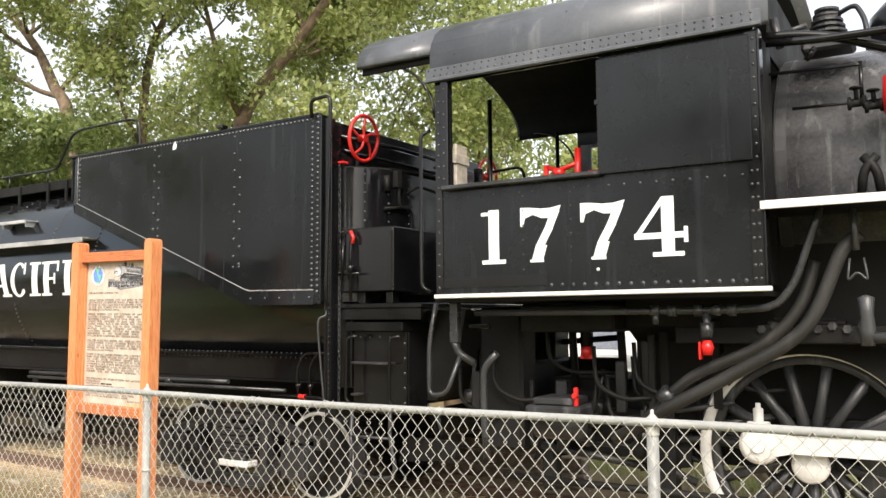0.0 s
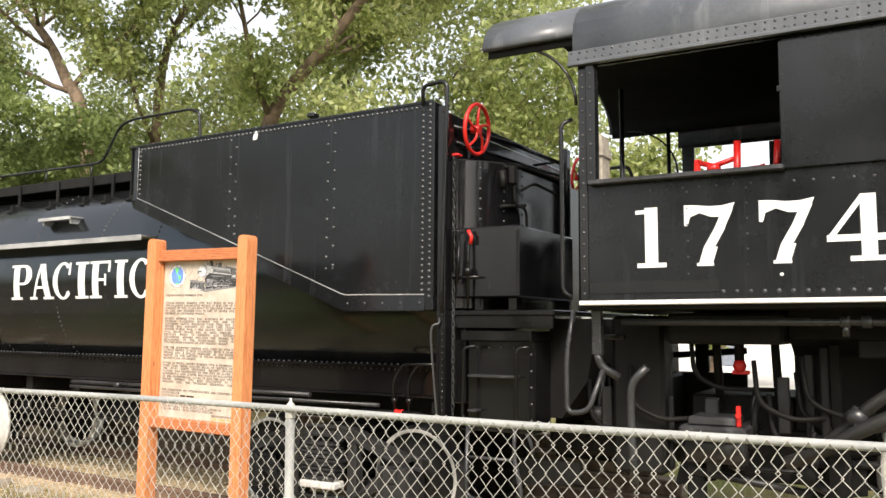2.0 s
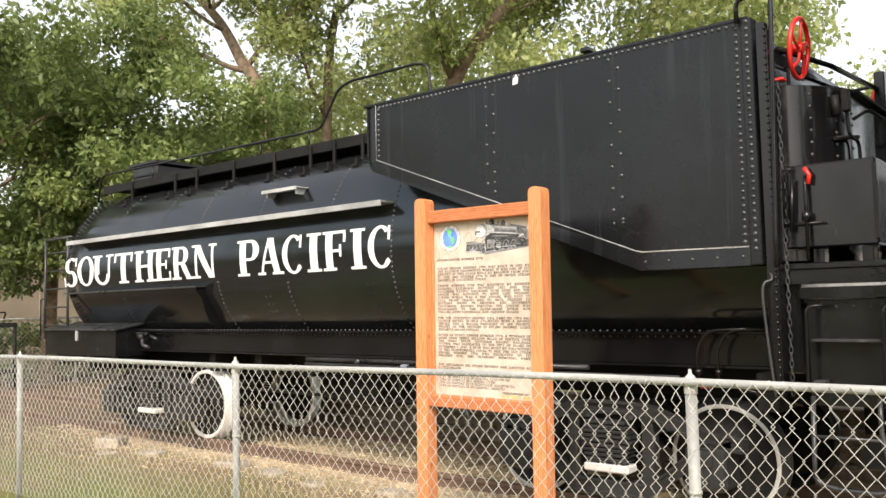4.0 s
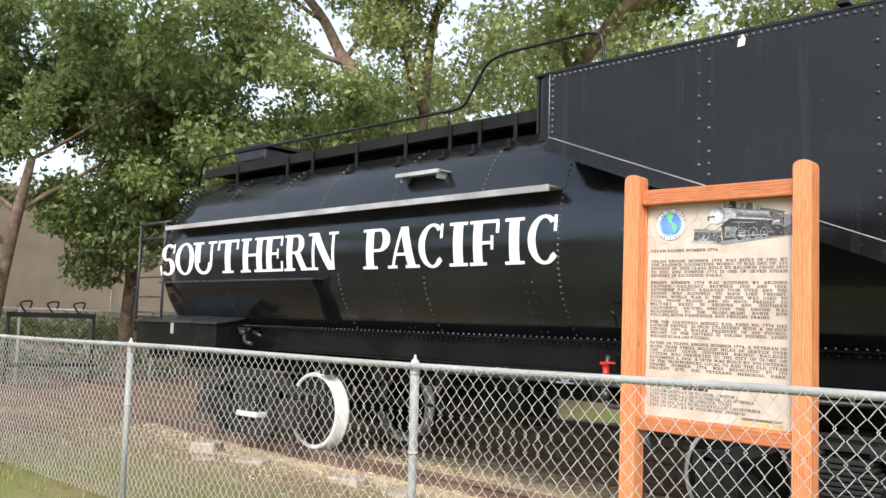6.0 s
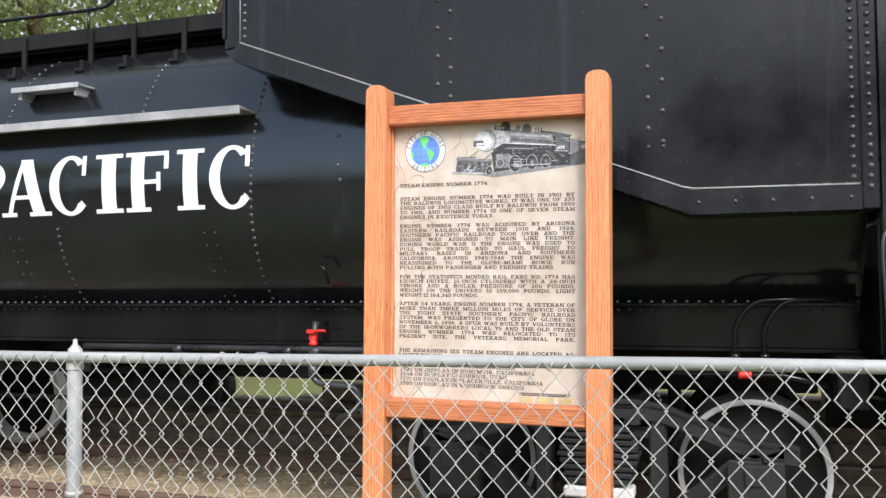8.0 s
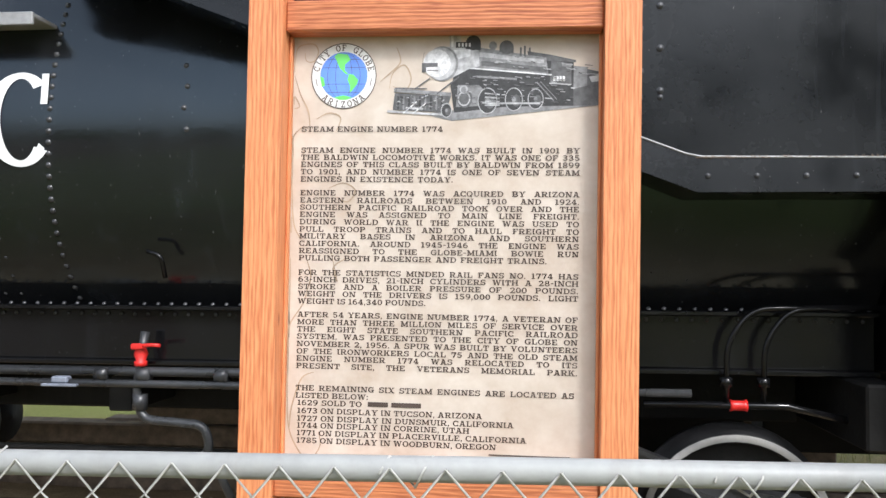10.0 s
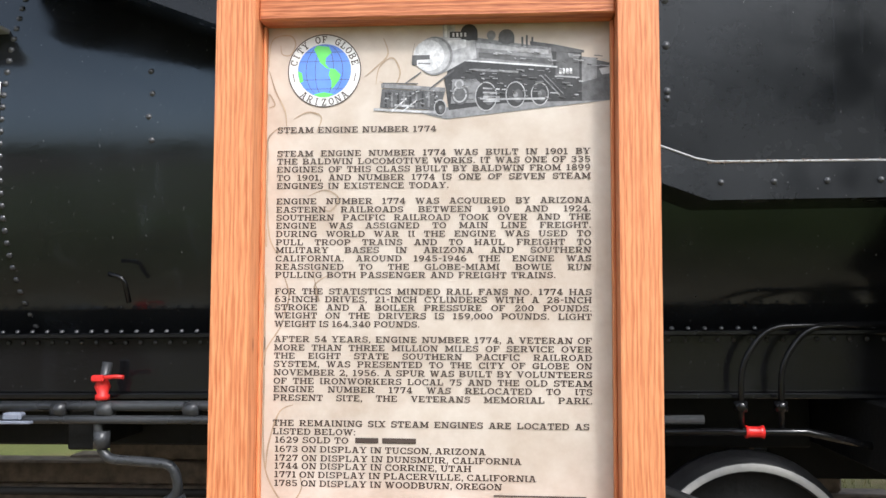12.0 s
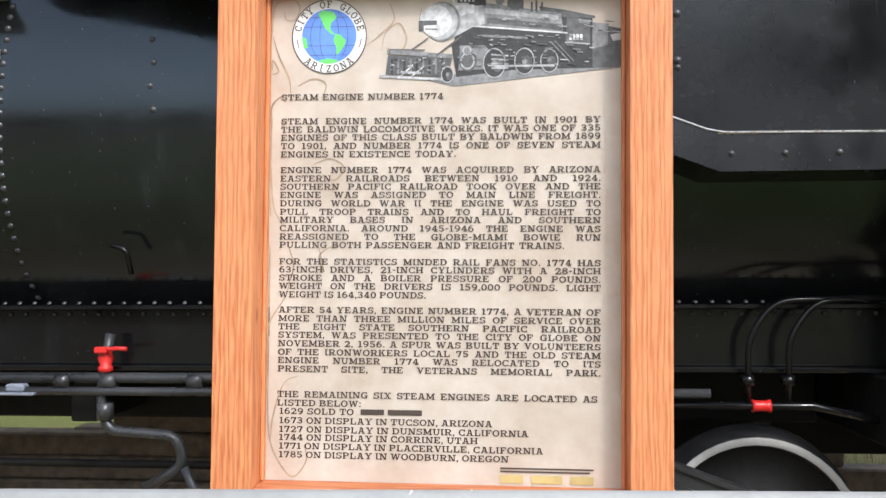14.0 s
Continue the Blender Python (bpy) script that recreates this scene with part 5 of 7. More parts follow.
def make_cab_inside():
    bh = Shape().lathe([(0, -0.02), (0.82, -0.02), (0.88, 0.06), (0.9, 0.9)], (1.62, LC, 2.75), "x", 36)
    b = part("backhead", bh, BLACK_DULL, LOCO, "black boiler backhead inside the cab")
    v = Shape()
    for x, y, z, r in ((1.5, 0.8, 3.3, 0.05), (1.5, 1.2, 3.4, 0.06), (1.52, 1.7, 3.2, 0.06)):
        v.tube([(1.6, y, z), (x, y, z)], 0.02, 8).lathe([(0, -0.04), (r, -0.04), (r, 0.04), (0, 0.04)], (x, y, z), "x", 12)
    part("gauge", v, PIPE_GREY, b)
    part("brake_handle", Shape().tube([(0.72, 0.55, 2.5), (0.74, 0.55, 2.92)], 0.024, 8).tube([(0.74, 0.55, 2.9), (0.86, 0.52, 2.86), (1.02, 0.5, 2.9)], 0.02, 8).lathe([(0, -0.04), (0.05, -0.03), (0.05, 0.03), (0, 0.04)], (0.86, 0.52, 2.84), "z", 10), RED, LOCO, "red brake lever")
    part("brake_handle", Shape().tube([(1.02, 0.5, 2.6), (1.03, 0.5, 3.02)], 0.026, 8).box(0.98, 0.46, 2.74, 1.12, 0.54, 2.8, 0.01), RED, LOCO, "red throttle lever")
    h = Shape().tube([(1.28, 0.5, 2.7), (1.3, 0.5, 3.0)], 0.022, 8).tube([(1.05, 0.55, 2.78), (1.2, 0.52, 2.82), (1.22, 0.5, 2.74)], 0.03, 8)
    h.lathe([(0, -0.05), (0.05, -0.05), (0.05, 0.05), (0, 0.05)], (1.15, 0.52, 2.78), "z", 10).box(1.0, 0.45, 2.72, 1.35, 0.55, 2.75, 0.01)
    part("brake_handle", h, RED, LOCO, "red brake and throttle levers")
    part("valve_handle", Shape().tube([(1.5, 0.9, 3.15), (1.52, 1.0, 3.28), (1.52, 1.1, 3.2)], 0.025, 8), RED, LOCO, "red valve handle")
    st = Shape().box(0.35, 0.1, 2.3, 0.9, 0.6, 2.4, 0.03)
    part("seat", st, BLACK_DULL, LOCO)
    part("back_board", Shape().box(0.14, 0.08, 2.7, 0.17, 0.26, 3.08, 0.006).box(0.13, 0.06, 2.92, 0.18, 0.28, 3.0, 0.006), CANVAS, LOCO, "weathered pale board behind the seat")
    for y in (0.8, 2.3):
        part("stanchion", Shape().tube([(0.1, y, 1.86), (0.1, y, 3.6)], 0.02, 6), BLACK, LOCO)
    part("grab_iron", Shape().tube(bent([(-0.05, 2.6, 1.9), (-0.05, 2.6, 3.05), (0.3, 2.6, 3.1)]), 0.018, 6), BLACK, LOCO)


make_cab_inside()


def make_boiler():
    zc, r = 2.74, 0.97
    s = Shape().lathe([(0.0, 0.002), (r, 0.002), (r, 2.2), (r - 0.06, 2.4), (r - 0.1, 4.4), (0, 4.4)], (CABX, LC, zc), "x", 56)
    bo = part("boiler", s, BOILER, LOCO, "weathered grey-black boiler jacket, its grey lifted for sky reflections")
    bands = Shape()
    for x in (0.05, 0.95, 1.9):
        bands.lathe([(r, -0.035), (r + 0.008, -0.035), (r + 0.008, 0.035), (r, 0.035)], (CABX + x, LC, zc), "x", 56, False)
    part("jacket_band", bands, BLACK_OLD, bo)
    d = Shape().lathe([(0.34, -0.1), (0.32, 0.12), (0.29, 0.26), (0.2, 0.36), (0.0, 0.4)], (3.35, LC - 0.15, 3.66), "z", 28)
    part("steam_dome", d, BLACK, bo, "rounded black dome")
    t = Shape().lathe([(0, -0.1), (0.08, -0.1), (0.09, 0.06), (0, 0.08)], (2.83, 0.75, 3.74), "z", 16).box(2.66, 0.66, 3.55, 3.0, 0.9, 3.64, 0.02)
    for k in range(5):
        t.lathe([(0, -0.008), (0.13 - 0.012 * k, -0.008), (0.13 - 0.012 * k, 0.008), (0, 0.008)], (2.83, 0.75, 3.68 + 0.042 * k), "z", 20, False)
    t.tube([(2.5, 0.72, 3.72), (2.7, 0.72, 3.76)], 0.022, 8).tube([(2.48, 0.7, 3.84), (2.52, 0.7, 3.62)], 0.03, 8)
    t.tube(bent([(2.9, 0.72, 3.8), (3.02, 0.68, 3.84), (3.08, 0.6, 3.7), (3.1, 0.5, 3.5)]), 0.018, 8)
    part("turret_valve", t, BLACK_OLD, bo, "finned cast steam turret valve on the boiler")
    p = Shape().tube(bent([(2.48, 0.35, 3.56), (2.8, 0.35, 3.53), (3.1, 0.37, 3.53), (5.6, 0.45, 3.53)]), 0.028, 8)
    part("hand_rail", p, BLACK, bo, "long pipe handrail along the boiler")
    q = Shape().tube(spline([(2.48, 0.4, 3.62), (2.7, 0.42, 3.6), (2.95, 0.44, 3.54), (3.2, 0.46, 3.44), (3.6, 0.5, 3.3)]), 0.035, 8)
    q.tube([(2.48, 0.42, 3.36), (3.02, 0.42, 3.34), (3.06, 0.42, 3.34)], 0.012, 6).tube([(3.05, 0.42, 3.36), (3.05, 0.42, 3.08)], 0.014, 6).tube([(2.62, 0.43, 3.1), (3.2, 0.44, 3.09)], 0.012, 6)
    q.tube([(2.72, 0.42, 3.42), (2.78, 0.42, 3.5)], 0.02, 8)
    part("boiler_pipe", q, BLACK, bo)
    c = Shape()
    for k, x in enumerate((3.02, 3.12, 3.24)):
        z = 3.08 - 0.03 * k
        c.lathe([(0, -0.055), (0.045, -0.055), (0.045, -0.035), (0.028, -0.03), (0.028, 0.03), (0.045, 0.035), (0.045, 0.055), (0, 0.055)], (x, 0.4, z), "x", 10)
        c.tube([(x, 0.4, z), (x, 0.34, z + 0.08)], 0.014, 6).lathe([(0.0, 0.0), (0.04, 0.0), (0.04, 0.012), (0, 0.012)], (x, 0.34, z + 0.08), "z", 10)
    part("check_valve", c, BLACK_DULL, bo)
    part("red_valve", Shape().lathe([(0, -0.12), (0.06, -0.12), (0.07, -0.03), (0.06, 0.12), (0, 0.14)], (3.24, 0.36, 3.1), "z", 14), RED, bo, "red-painted valve body")
    e = Shape()
    for x, a in ((3.02, 0.1), (3.14, -0.1), (3.2, 0.05)):
        e.tube(bent([(x, 0.4, 2.45), (x + a * 0.2, 0.36, 2.62), (x + a, 0.38, 2.72)]), 0.03, 8)
    part("elbow_pipe", e, BLACK_DULL, bo)
    rb = Shape().box(CABX + 0.005, -0.02, 2.385, 6.4, 0.75, 2.4, 0.003)
    part("running_board", rb, BLACK_DULL, LOCO)
    part("running_board_edge", Shape().box(CABX + 0.005, -0.035, 2.37, 6.4, -0.02, 2.425, 0.004), WHITE_WORN, LOCO, "white-painted running board edge")
    fb = Shape().prism([(1.0, 0.96), (2.1, 0.96), (2.1, 1.5), (2.35, 1.62), (2.35, 2.3), (0.75, 2.3), (0.75, 1.62), (1.0, 1.5)], 1.3, CABX + 2.2, lambda a, b, d: (d, a, b))
    part("ash_pan", Shape().box(0.5, 0.5, 1.58, 1.29, 2 * LC - 0.5, 1.8, 0.02), BLACK_DULL, LOCO)
    part("drag_box", Shape().box(0.02, 0.7, 0.6, 0.42, 1.0, 1.79, 0.03).box(0.02, 1.0, 0.6, 0.2, 2 * LC - 0.7, 1.3, 0.03), BLACK_DULL, LOCO, "sooty drag box at the engine's rear")
    part("brake_hanger", Shape().box(0.56, 0.75, 0.3, 0.68, 0.9, 1.0, 0.02), BLACK_DULL, LOCO)
    part("brake_hanger", Shape().box(1.5, 0.7, 0.08, 1.66, 0.9, 1.0, 0.03), BLACK_DULL, LOCO)
    part("cross_tie", Shape().box(0.53, 1.08, 0.62, 1.29, 2.02, 1.19, 0.02), BLACK_DULL, LOCO)
    part("cross_tie", Shape().box(1.35, 1.08, 0.62, 2.1, 2.02, 0.94, 0.02), BLACK_DULL, LOCO)
    part("drag_casting", Shape().box(-0.75, 1.3, 0.62, 0.5, 1.8, 0.86, 0.04), BLACK_DULL, LOCO)
    part("brake_rod", Shape().tube([(0.3, 0.6, 0.42), (2.2, 0.6, 0.4)], 0.03, 8), BLACK_DULL, LOCO)
    part("firebox", fb, BLACK_DULL, LOCO, "sooty firebox below the boiler")
    fr = Shape().box(0.53, 0.95, 0.58, 6.2, 1.07, 0.955, 0.01).box(0.53, 2.03, 0.58, 6.2, 2.15, 0.955, 0.01).box(1.75, 0.5, 1.5, 3.4, 0.56, 1.62, 0.01)
    # plain dark pieces added to close part of the bright gap under the cab
    part("far_bracket", Shape().box(0.1, 2.3, 0.6, 0.75, 2.36, 1.3, 0.01).box(0.3, 2.3, 1.3, 0.42, 2.36, 1.79, 0.01).tube([(0.1, 2.33, 1.45), (0.75, 2.33, 1.5)], 0.03, 8), BLACK_DULL, LOCO, "dark filler plate added on the far side")
    part("engine_frame", fr, BLACK_DULL, LOCO, "black bar frame")
    sp = Shape()
    for k in range(7):
        h = 0.5 - 0.05 * k
        sp.box(2.62 - h, 0.6, 1.5 + 0.026 * k, 2.62 + h, 0.72, 1.524 + 0.026 * k, 0.004)
    part("leaf_spring", sp, BLACK_DULL, LOCO)


make_boiler()


def make_driver(cx):
    zc, R = 0.72, 0.765
    for y, sg in ((0.82, -1), (2 * LC - 0.82, 1)):
        w = Shape().lathe([(0.0, sg * 0.1), (0.13, sg * 0.1), (0.15, sg * 0.05), (0.15, -sg * 0.04)], (cx, y, zc), "y", 24)
        w.lathe([(0.63, -sg * 0.04), (0.63, sg * 0.045), (0.68, sg * 0.05), (0.69, sg * 0.03)], (cx, y, zc), "y", 56)
        w.prism([(0.62 * math.cos(a), 0.62 * math.sin(a)) for a in [radians(-35 + 7 * k) for k in range(11)]] + [(0.3, 0.2), (0.3, -0.2)], y - 0.03, y + 0.03, lambda a, b, d: (cx + a, d, zc + b))
        wh = part("driving_wheel", w, BLACK_OLD, LOCO, "spoked grey-black driving wheel")
        for k in range(15):
            a = 2 * math.pi * k / 15 + 0.12
            ca, sa = math.cos(a), math.sin(a)
            part("spoke", Shape().tube([(cx + 0.12 * ca, y, zc + 0.12 * sa), (cx + 0.4 * ca, y, zc + 0.4 * sa), (cx + 0.65 * ca, y, zc + 0.65 * sa)], [0.05, 0.036, 0.042], 8), BLACK_OLD, wh)
        part("white_tyre", Shape().lathe([(0.69, -sg * 0.06), (0.69, sg * 0.055), (0.7, sg * 0.062), (R - 0.01, sg * 0.062), (R, sg * 0.05), (R + 0.006, -sg * 0.05), (R + 0.03, -sg * 0.06), (0.69, -sg * 0.07)], (cx, y, zc), "y", 64), WHITE_WORN, wh, "white-painted tyre")
        part("hub_cap", Shape().lathe([(0, sg * 0.14), (0.11, sg * 0.14), (0.125, sg * 0.12), (0.125, sg * 0.09)], (cx, y, zc - 0.06), "y", 24), WHITE_WORN, wh, "white-painted hub")


make_driver(2.6)
make_driver(4.45)


def make_guard():
    """A dark splash guard over the rear driving wheel."""
    s = Shape()
    ring = [(radians(12 + 5.5 * k), 0.705, 0.9) for k in range(24)]
    v = []
    for a, r0, r1 in ring:
        v += [(2.6 + r * math.cos(a), y, 0.72 + r * math.sin(a)) for r, y in ((r0, 0.7), (r1, 0.7), (r1, 0.74), (r0, 0.74))]
    f = [(4 * i + k, 4 * i + (k + 1) % 4, 4 * i + 4 + (k + 1) % 4, 4 * i + 4 + k) for i in range(23) for k in range(4)] + [(0, 1, 2, 3), (95, 94, 93, 92)]
    part("splash_guard", s.add(v, f), MATT_BLACK, LOCO, "curved black guard above the driving wheel")


make_guard()


def make_side_rod():
    s = Shape()
    y0, y1 = 0.6, 0.68
    put = lambda a, b, d: (a, d, b)
    s.lathe([(0, y0 - 0.66), (0.09, y0 - 0.66), (0.13, y0 - 0.64), (0.145, y1 - 0.64), (0, y1 - 0.64)], (2.28, 0.64, 0.79), "y", 28)
    s.prism([(2.3, 0.70), (2.5, 0.745), (4.0, 0.745), (4.13, 0.70), (4.13, 0.88), (4.0, 0.86), (2.5, 0.86), (2.3, 0.9)], y0, y1, put)
    s.lathe([(0, -0.05), (0.05, -0.05), (0.055, -0.02), (0, -0.02)], (2.28, y0 + 0.01, 0.79), "y", 8, False)
    s.lathe([(0, -0.06), (0.13, -0.05), (0.145, 0.04), (0, 0.04)], (4.13, 0.64, 0.79), "y", 28)
    s.prism([(2.17, 0.86), (2.39, 0.86), (2.35, 0.95), (2.21, 0.95)], y0 + 0.005, y1 - 0.005, put)
    s.lathe([(0.035, 0), (0.035, 0.1), (0.018, 0.11), (0.018, 0.14), (0, 0.14)], (2.28, 0.64, 0.94), "z", 14)
    part("side_rod", s, WHITE_WORN, LOCO, "white-painted side rod with an oil cup")


make_side_rod()


def make_under_cab():
    p = Shape().tube(bent([(0.26, 0.2, 1.735), (2.2, 0.2, 1.73), (2.5, 0.2, 1.75), (2.62, 0.2, 1.9), (2.72, 0.2, 2.18), (2.79, 0.2, 2.38)]), 0.026, 10)
    for x in (1.7, 1.82, 2.0, 2.12, 2.22):
        p.lathe([(0, -0.03), (0.042, -0.03), (0.042, 0.03), (0, 0.03)], (x, 0.2, 1.732), "x", 10)
    p.tube([(2.05, 0.2, 1.72), (2.05, 0.2, 1.55)], 0.028, 8).lathe([(0, -0.05), (0.045, -0.05), (0.045, 0.05), (0, 0.05)], (2.05, 0.2, 1.6), "z", 10)
    p.tube([(1.7, 0.2, 1.72), (1.7, 0.2, 1.64)], 0.025, 8)
    part("injector_pipe", p, PIPE_GREY, LOCO, "grey pipe with unions below the cab")
    h = Shape().tube(spline([(3.0, 0.3, 2.2), (2.9, 0.25, 2.1), (2.74, 0.22, 1.72), (2.58, 0.2, 1.53), (2.22, 0.2, 1.31), (1.76, 0.22, 1.06), (1.5, 0.3, 0.9), (1.3, 0.45, 0.8)]), 0.046, 12)
    part("feed_hose", h, HOSE, LOCO, "thick worn rubber hose")
    h2 = Shape().tube(spline([(2.72, 0.42, 2.05), (2.62, 0.36, 1.75), (2.38, 0.34, 1.5), (1.92, 0.34, 1.28), (1.68, 0.34, 1.07), (1.5, 0.4, 0.9)]), 0.04, 12)
    part("feed_hose", h2, HOSE, LOCO, "thick worn rubber hose")
    cl = Shape().tube([(1.7, 0.29, 1.1), (1.77, 0.29, 1.17)], 0.066, 10).box(1.72, 0.2, 1.06, 1.78, 0.4, 1.1, 0.006)
    part("hose_clamp", cl, PIPE_GREY, LOCO)
    part("stop_valve", Shape().lathe([(0, -0.05), (0.03, -0.05), (0.045, 0), (0.03, 0.05), (0, 0.05)], (2.05, 0.2, 1.48), "z", 10).box(1.995, 0.17, 1.4, 2.01, 0.23, 1.52, 0.004), RED, LOCO, "red stop valve")
    part("stop_valve", Shape().lathe([(0, -0.05), (0.03, -0.05), (0.05, 0), (0.03, 0.05), (0, 0.05)], (0.95, 0.8, 1.42), "z", 10).box(0.9, 0.78, 1.36, 1.02, 0.82, 1.39, 0.004), RED, LOCO, "red stop valve")
    part("stop_valve", Shape().box(0.98, 0.42, 1.02, 1.01, 0.46, 1.16, 0.005).tube([(1.0, 0.44, 1.1), (1.0, 0.38, 1.1)], 0.02, 6), RED, LOCO, "red stop valve")
    j = Shape().tube([(0.95, 0.8, 1.8), (0.95, 0.8, 1.46)], 0.035, 8).tube([(0.55, 0.85, 1.6), (0.95, 0.85, 1.58)], 0.02, 6)
    for x in (0.74, 1.16):
        j.tube([(x, 1.0, 1.8), (x + 0.03, 1.0, 1.1)], 0.034, 6)
    j.tube(bent([(0.6, 0.8, 1.7), (0.62, 0.8, 1.35), (0.8, 0.8, 1.25), (1.2, 0.9, 1.25)]), 0.018, 6)
    part("rigging", j, BLACK_DULL, LOCO, "pipes and rods hung below the cab")
    s = Shape().box(0.6, 0.35, 0.92, 1.05, 0.8, 1.02, 0.02).box(0.66, 0.38, 1.02, 0.98, 0.75, 1.08, 0.02).lathe([(0, -0.2), (0.12, -0.2), (0.12, 0.2), (0, 0.2)], (0.82, 0.58, 0.86), "x", 14)
    part("air_pump", s, BLACK_OLD, LOCO, "grey cast pump body below the cab")
    t = Shape().box(0.05, 0.15, 1.5, 0.12, 0.22, 1.82, 0.006).tube(bent([(0.08, 0.18, 1.52), (0.1, 0.2, 1.42), (0.22, 0.25, 1.34)]), 0.03, 8)
    t.tube(bent([(-0.1, 0.2, 1.82), (-0.14, 0.15, 1.5), (-0.14, 0.15, 1.08), (0.02, 0.15, 1.1), (0.12, 0.2, 1.4)]), 0.02, 8)
    t.tube(bent([(0.42, 0.25, 1.42), (0.3, 0.25, 1.3), (0.3, 0.25, 0.95), (0.32, 0.25, 0.6)]), 0.03, 8)
    part("step_bracket", t, PIPE_GREY, LOCO, "bent grey pipes and bracket at the cab's rear")
    part("grab_iron", Shape().tube(bent([(-0.03, 0.02, 3.2), (-0.1, -0.02, 3.16), (-0.1, -0.02, 1.95), (-0.03, 0.0, 1.9)]), 0.015, 8), BLACK, LOCO, "vertical pipe grab iron at the cab's rear corner")
    a = Shape().tube([(2.98, 0.2, 2.36), (2.99, 0.2, 2.1)], 0.02, 8).tube(bent([(2.95, 0.2, 2.05), (2.93, 0.2, 1.9), (2.99, 0.2, 1.97), (3.05, 0.2, 1.9), (3.03, 0.2, 2.05)]), 0.008, 6)
    a.lathe([(0, -0.2), (0.04, -0.2), (0.05, -0.1), (0.04, 0.0), (0.05, 0.1), (0, 0.12)], (3.03, 0.2, 1.7), "z", 12).tube([(3.03, 0.2, 1.55), (3.5, 0.2, 1.56)], 0.035, 8)
    part("hanging_valve", a, PIPE_GREY, LOCO, "grey valve hung from the running board")
    k = Shape()
    for i in range(8):
        k.lathe([(0, -0.02), (0.03, -0.02), (0.03, 0.02), (0, 0.02)], (2.35 + 0.09 * i, 0.5, 1.6 + 0.02 * (i % 2)), "y", 6, False)
    part("frame_bolt", k, BLACK_OLD, LOCO)


make_under_cab()


def make_under_clutter():
    """Hangers, rods, levers and brackets in the dark below the cab and firebox."""
    rnd = random.Random(41)
    for k in range(40):
        x, y = rnd.uniform(-0.2, 2.2), rnd.uniform(0.62, 0.95)
        z = rnd.uniform(0.58, 1.05)
        kind = k % 4
        s = Shape()
        if kind == 0:
            s.box(x, y, z, x + rnd.uniform(0.04, 0.1), y + 0.05, z + rnd.uniform(0.3, 0.7), 0.008)
            part("hanger", s, BLACK_DULL if k % 8 else TRUCK_GREY, LOCO)
        elif kind == 1:
            s.tube([(x, y, z), (x + rnd.uniform(0.4, 0.9), y + 0.05, z + rnd.uniform(-0.2, 0.2))], rnd.uniform(0.016, 0.032), 8)
            part("brake_rod", s, TRUCK_GREY, LOCO)
        elif kind == 2:
            s.lathe([(0, -0.05), (0.05, -0.05), (0.07, 0.0), (0.05, 0.06), (0, 0.06)], (x, y, z), "xyz"[k % 3], 12)
            s.tube([(x, y, z), (x + 0.05, y, z + 0.3)], 0.02, 8)
            part("pivot", s, BLACK_OLD if k % 8 == 2 else BLACK_DULL, LOCO)
        else:
            s.tube(bent([(x, y, z + 0.5), (x + 0.03, y - 0.05, z + 0.2), (x + 0.25, y - 0.05, z + 0.1), (x + 0.45, y, z + 0.12)]), 0.018, 8)
            part("drain_pipe", s, BLACK_DULL, LOCO)
    for x0, x1, z0, z1 in ((-0.9, -0.3, 0.4, 0.62), (0.45, 0.75, 0.52, 0.8), (1.35, 1.75, 0.5, 0.9)):
        part("equalizer", Shape().prism([(x0, z0), (x1, z0 + 0.06), (x1, z1), (x0 + 0.08, z1)], 0.84, 0.9, lambda a, b, d: (a, d, b)), BLACK_DULL, LOCO)


make_under_clutter()

# ---- the sign ----
SIGN = thing("information_sign", pose(-6.878, 5.02, 0, 0, 0.9, 0), "orange-stained timber sign board with a printed history panel", "sign")


def make_sign():
    for x, top in ((-0.527, 2.435), (0.527, 2.43)):
        n = 8
        s = Shape()
        w = 0.052
        prof = [(-w, -0.35), (w, -0.35)] + [(w * math.cos(math.pi * k / n), top - 0.045 + 0.045 * math.sin(math.pi * k / n) ** 0.6) for k in range(n + 1)]
        s.prism(prof, -0.055, 0.055, lambda a, b, d: (x + a, d, b))
        part("post", s, WOOD_UP, SIGN, "rounded-top orange timber post")
    part("top_rail", Shape().box(-0.4745, -0.025, 2.24, 0.4745, 0.045, 2.335, 0.006), WOOD_ACROSS, SIGN)
    part("bottom_rail", Shape().box(-0.4745, -0.04, 0.85, 0.4745, 0.045, 0.938, 0.006), WOOD_ACROSS, SIGN)
    bt = Shape().box(-0.4745, 0.02, 0.939, -0.465, 0.044, 2.239, 0.003)
    part("batten", bt, WOOD_UP, SIGN)
    part("batten", Shape().box(0.465, 0.02, 0.939, 0.4745, 0.044, 2.239, 0.003), WOOD_UP, SIGN)
    return part("panel", Shape().box(-0.481, 0.045, 0.86, 0.481, 0.056, 2.29, 0.001), PAPER, SIGN, "parchment-coloured printed panel")


PANEL = make_sign()
FACE = 0.0438


def printed(name, pts, mat, lift=0.0, parent=None):
    """A flat printed shape of outline (x, z) on the panel's face."""
    y = FACE - lift
    s = Shape().add([(a, y, b) for a, b in pts], [tuple(range(len(pts)))])
    return part(name, s, mat, parent or PANEL)


def disc(cx, cz, r, n=40, squeeze=1.0):
    return [(cx + r * squeeze * math.cos(2 * math.pi * k / n), cz + r * math.sin(2 * math.pi * k / n)) for k in range(n)]


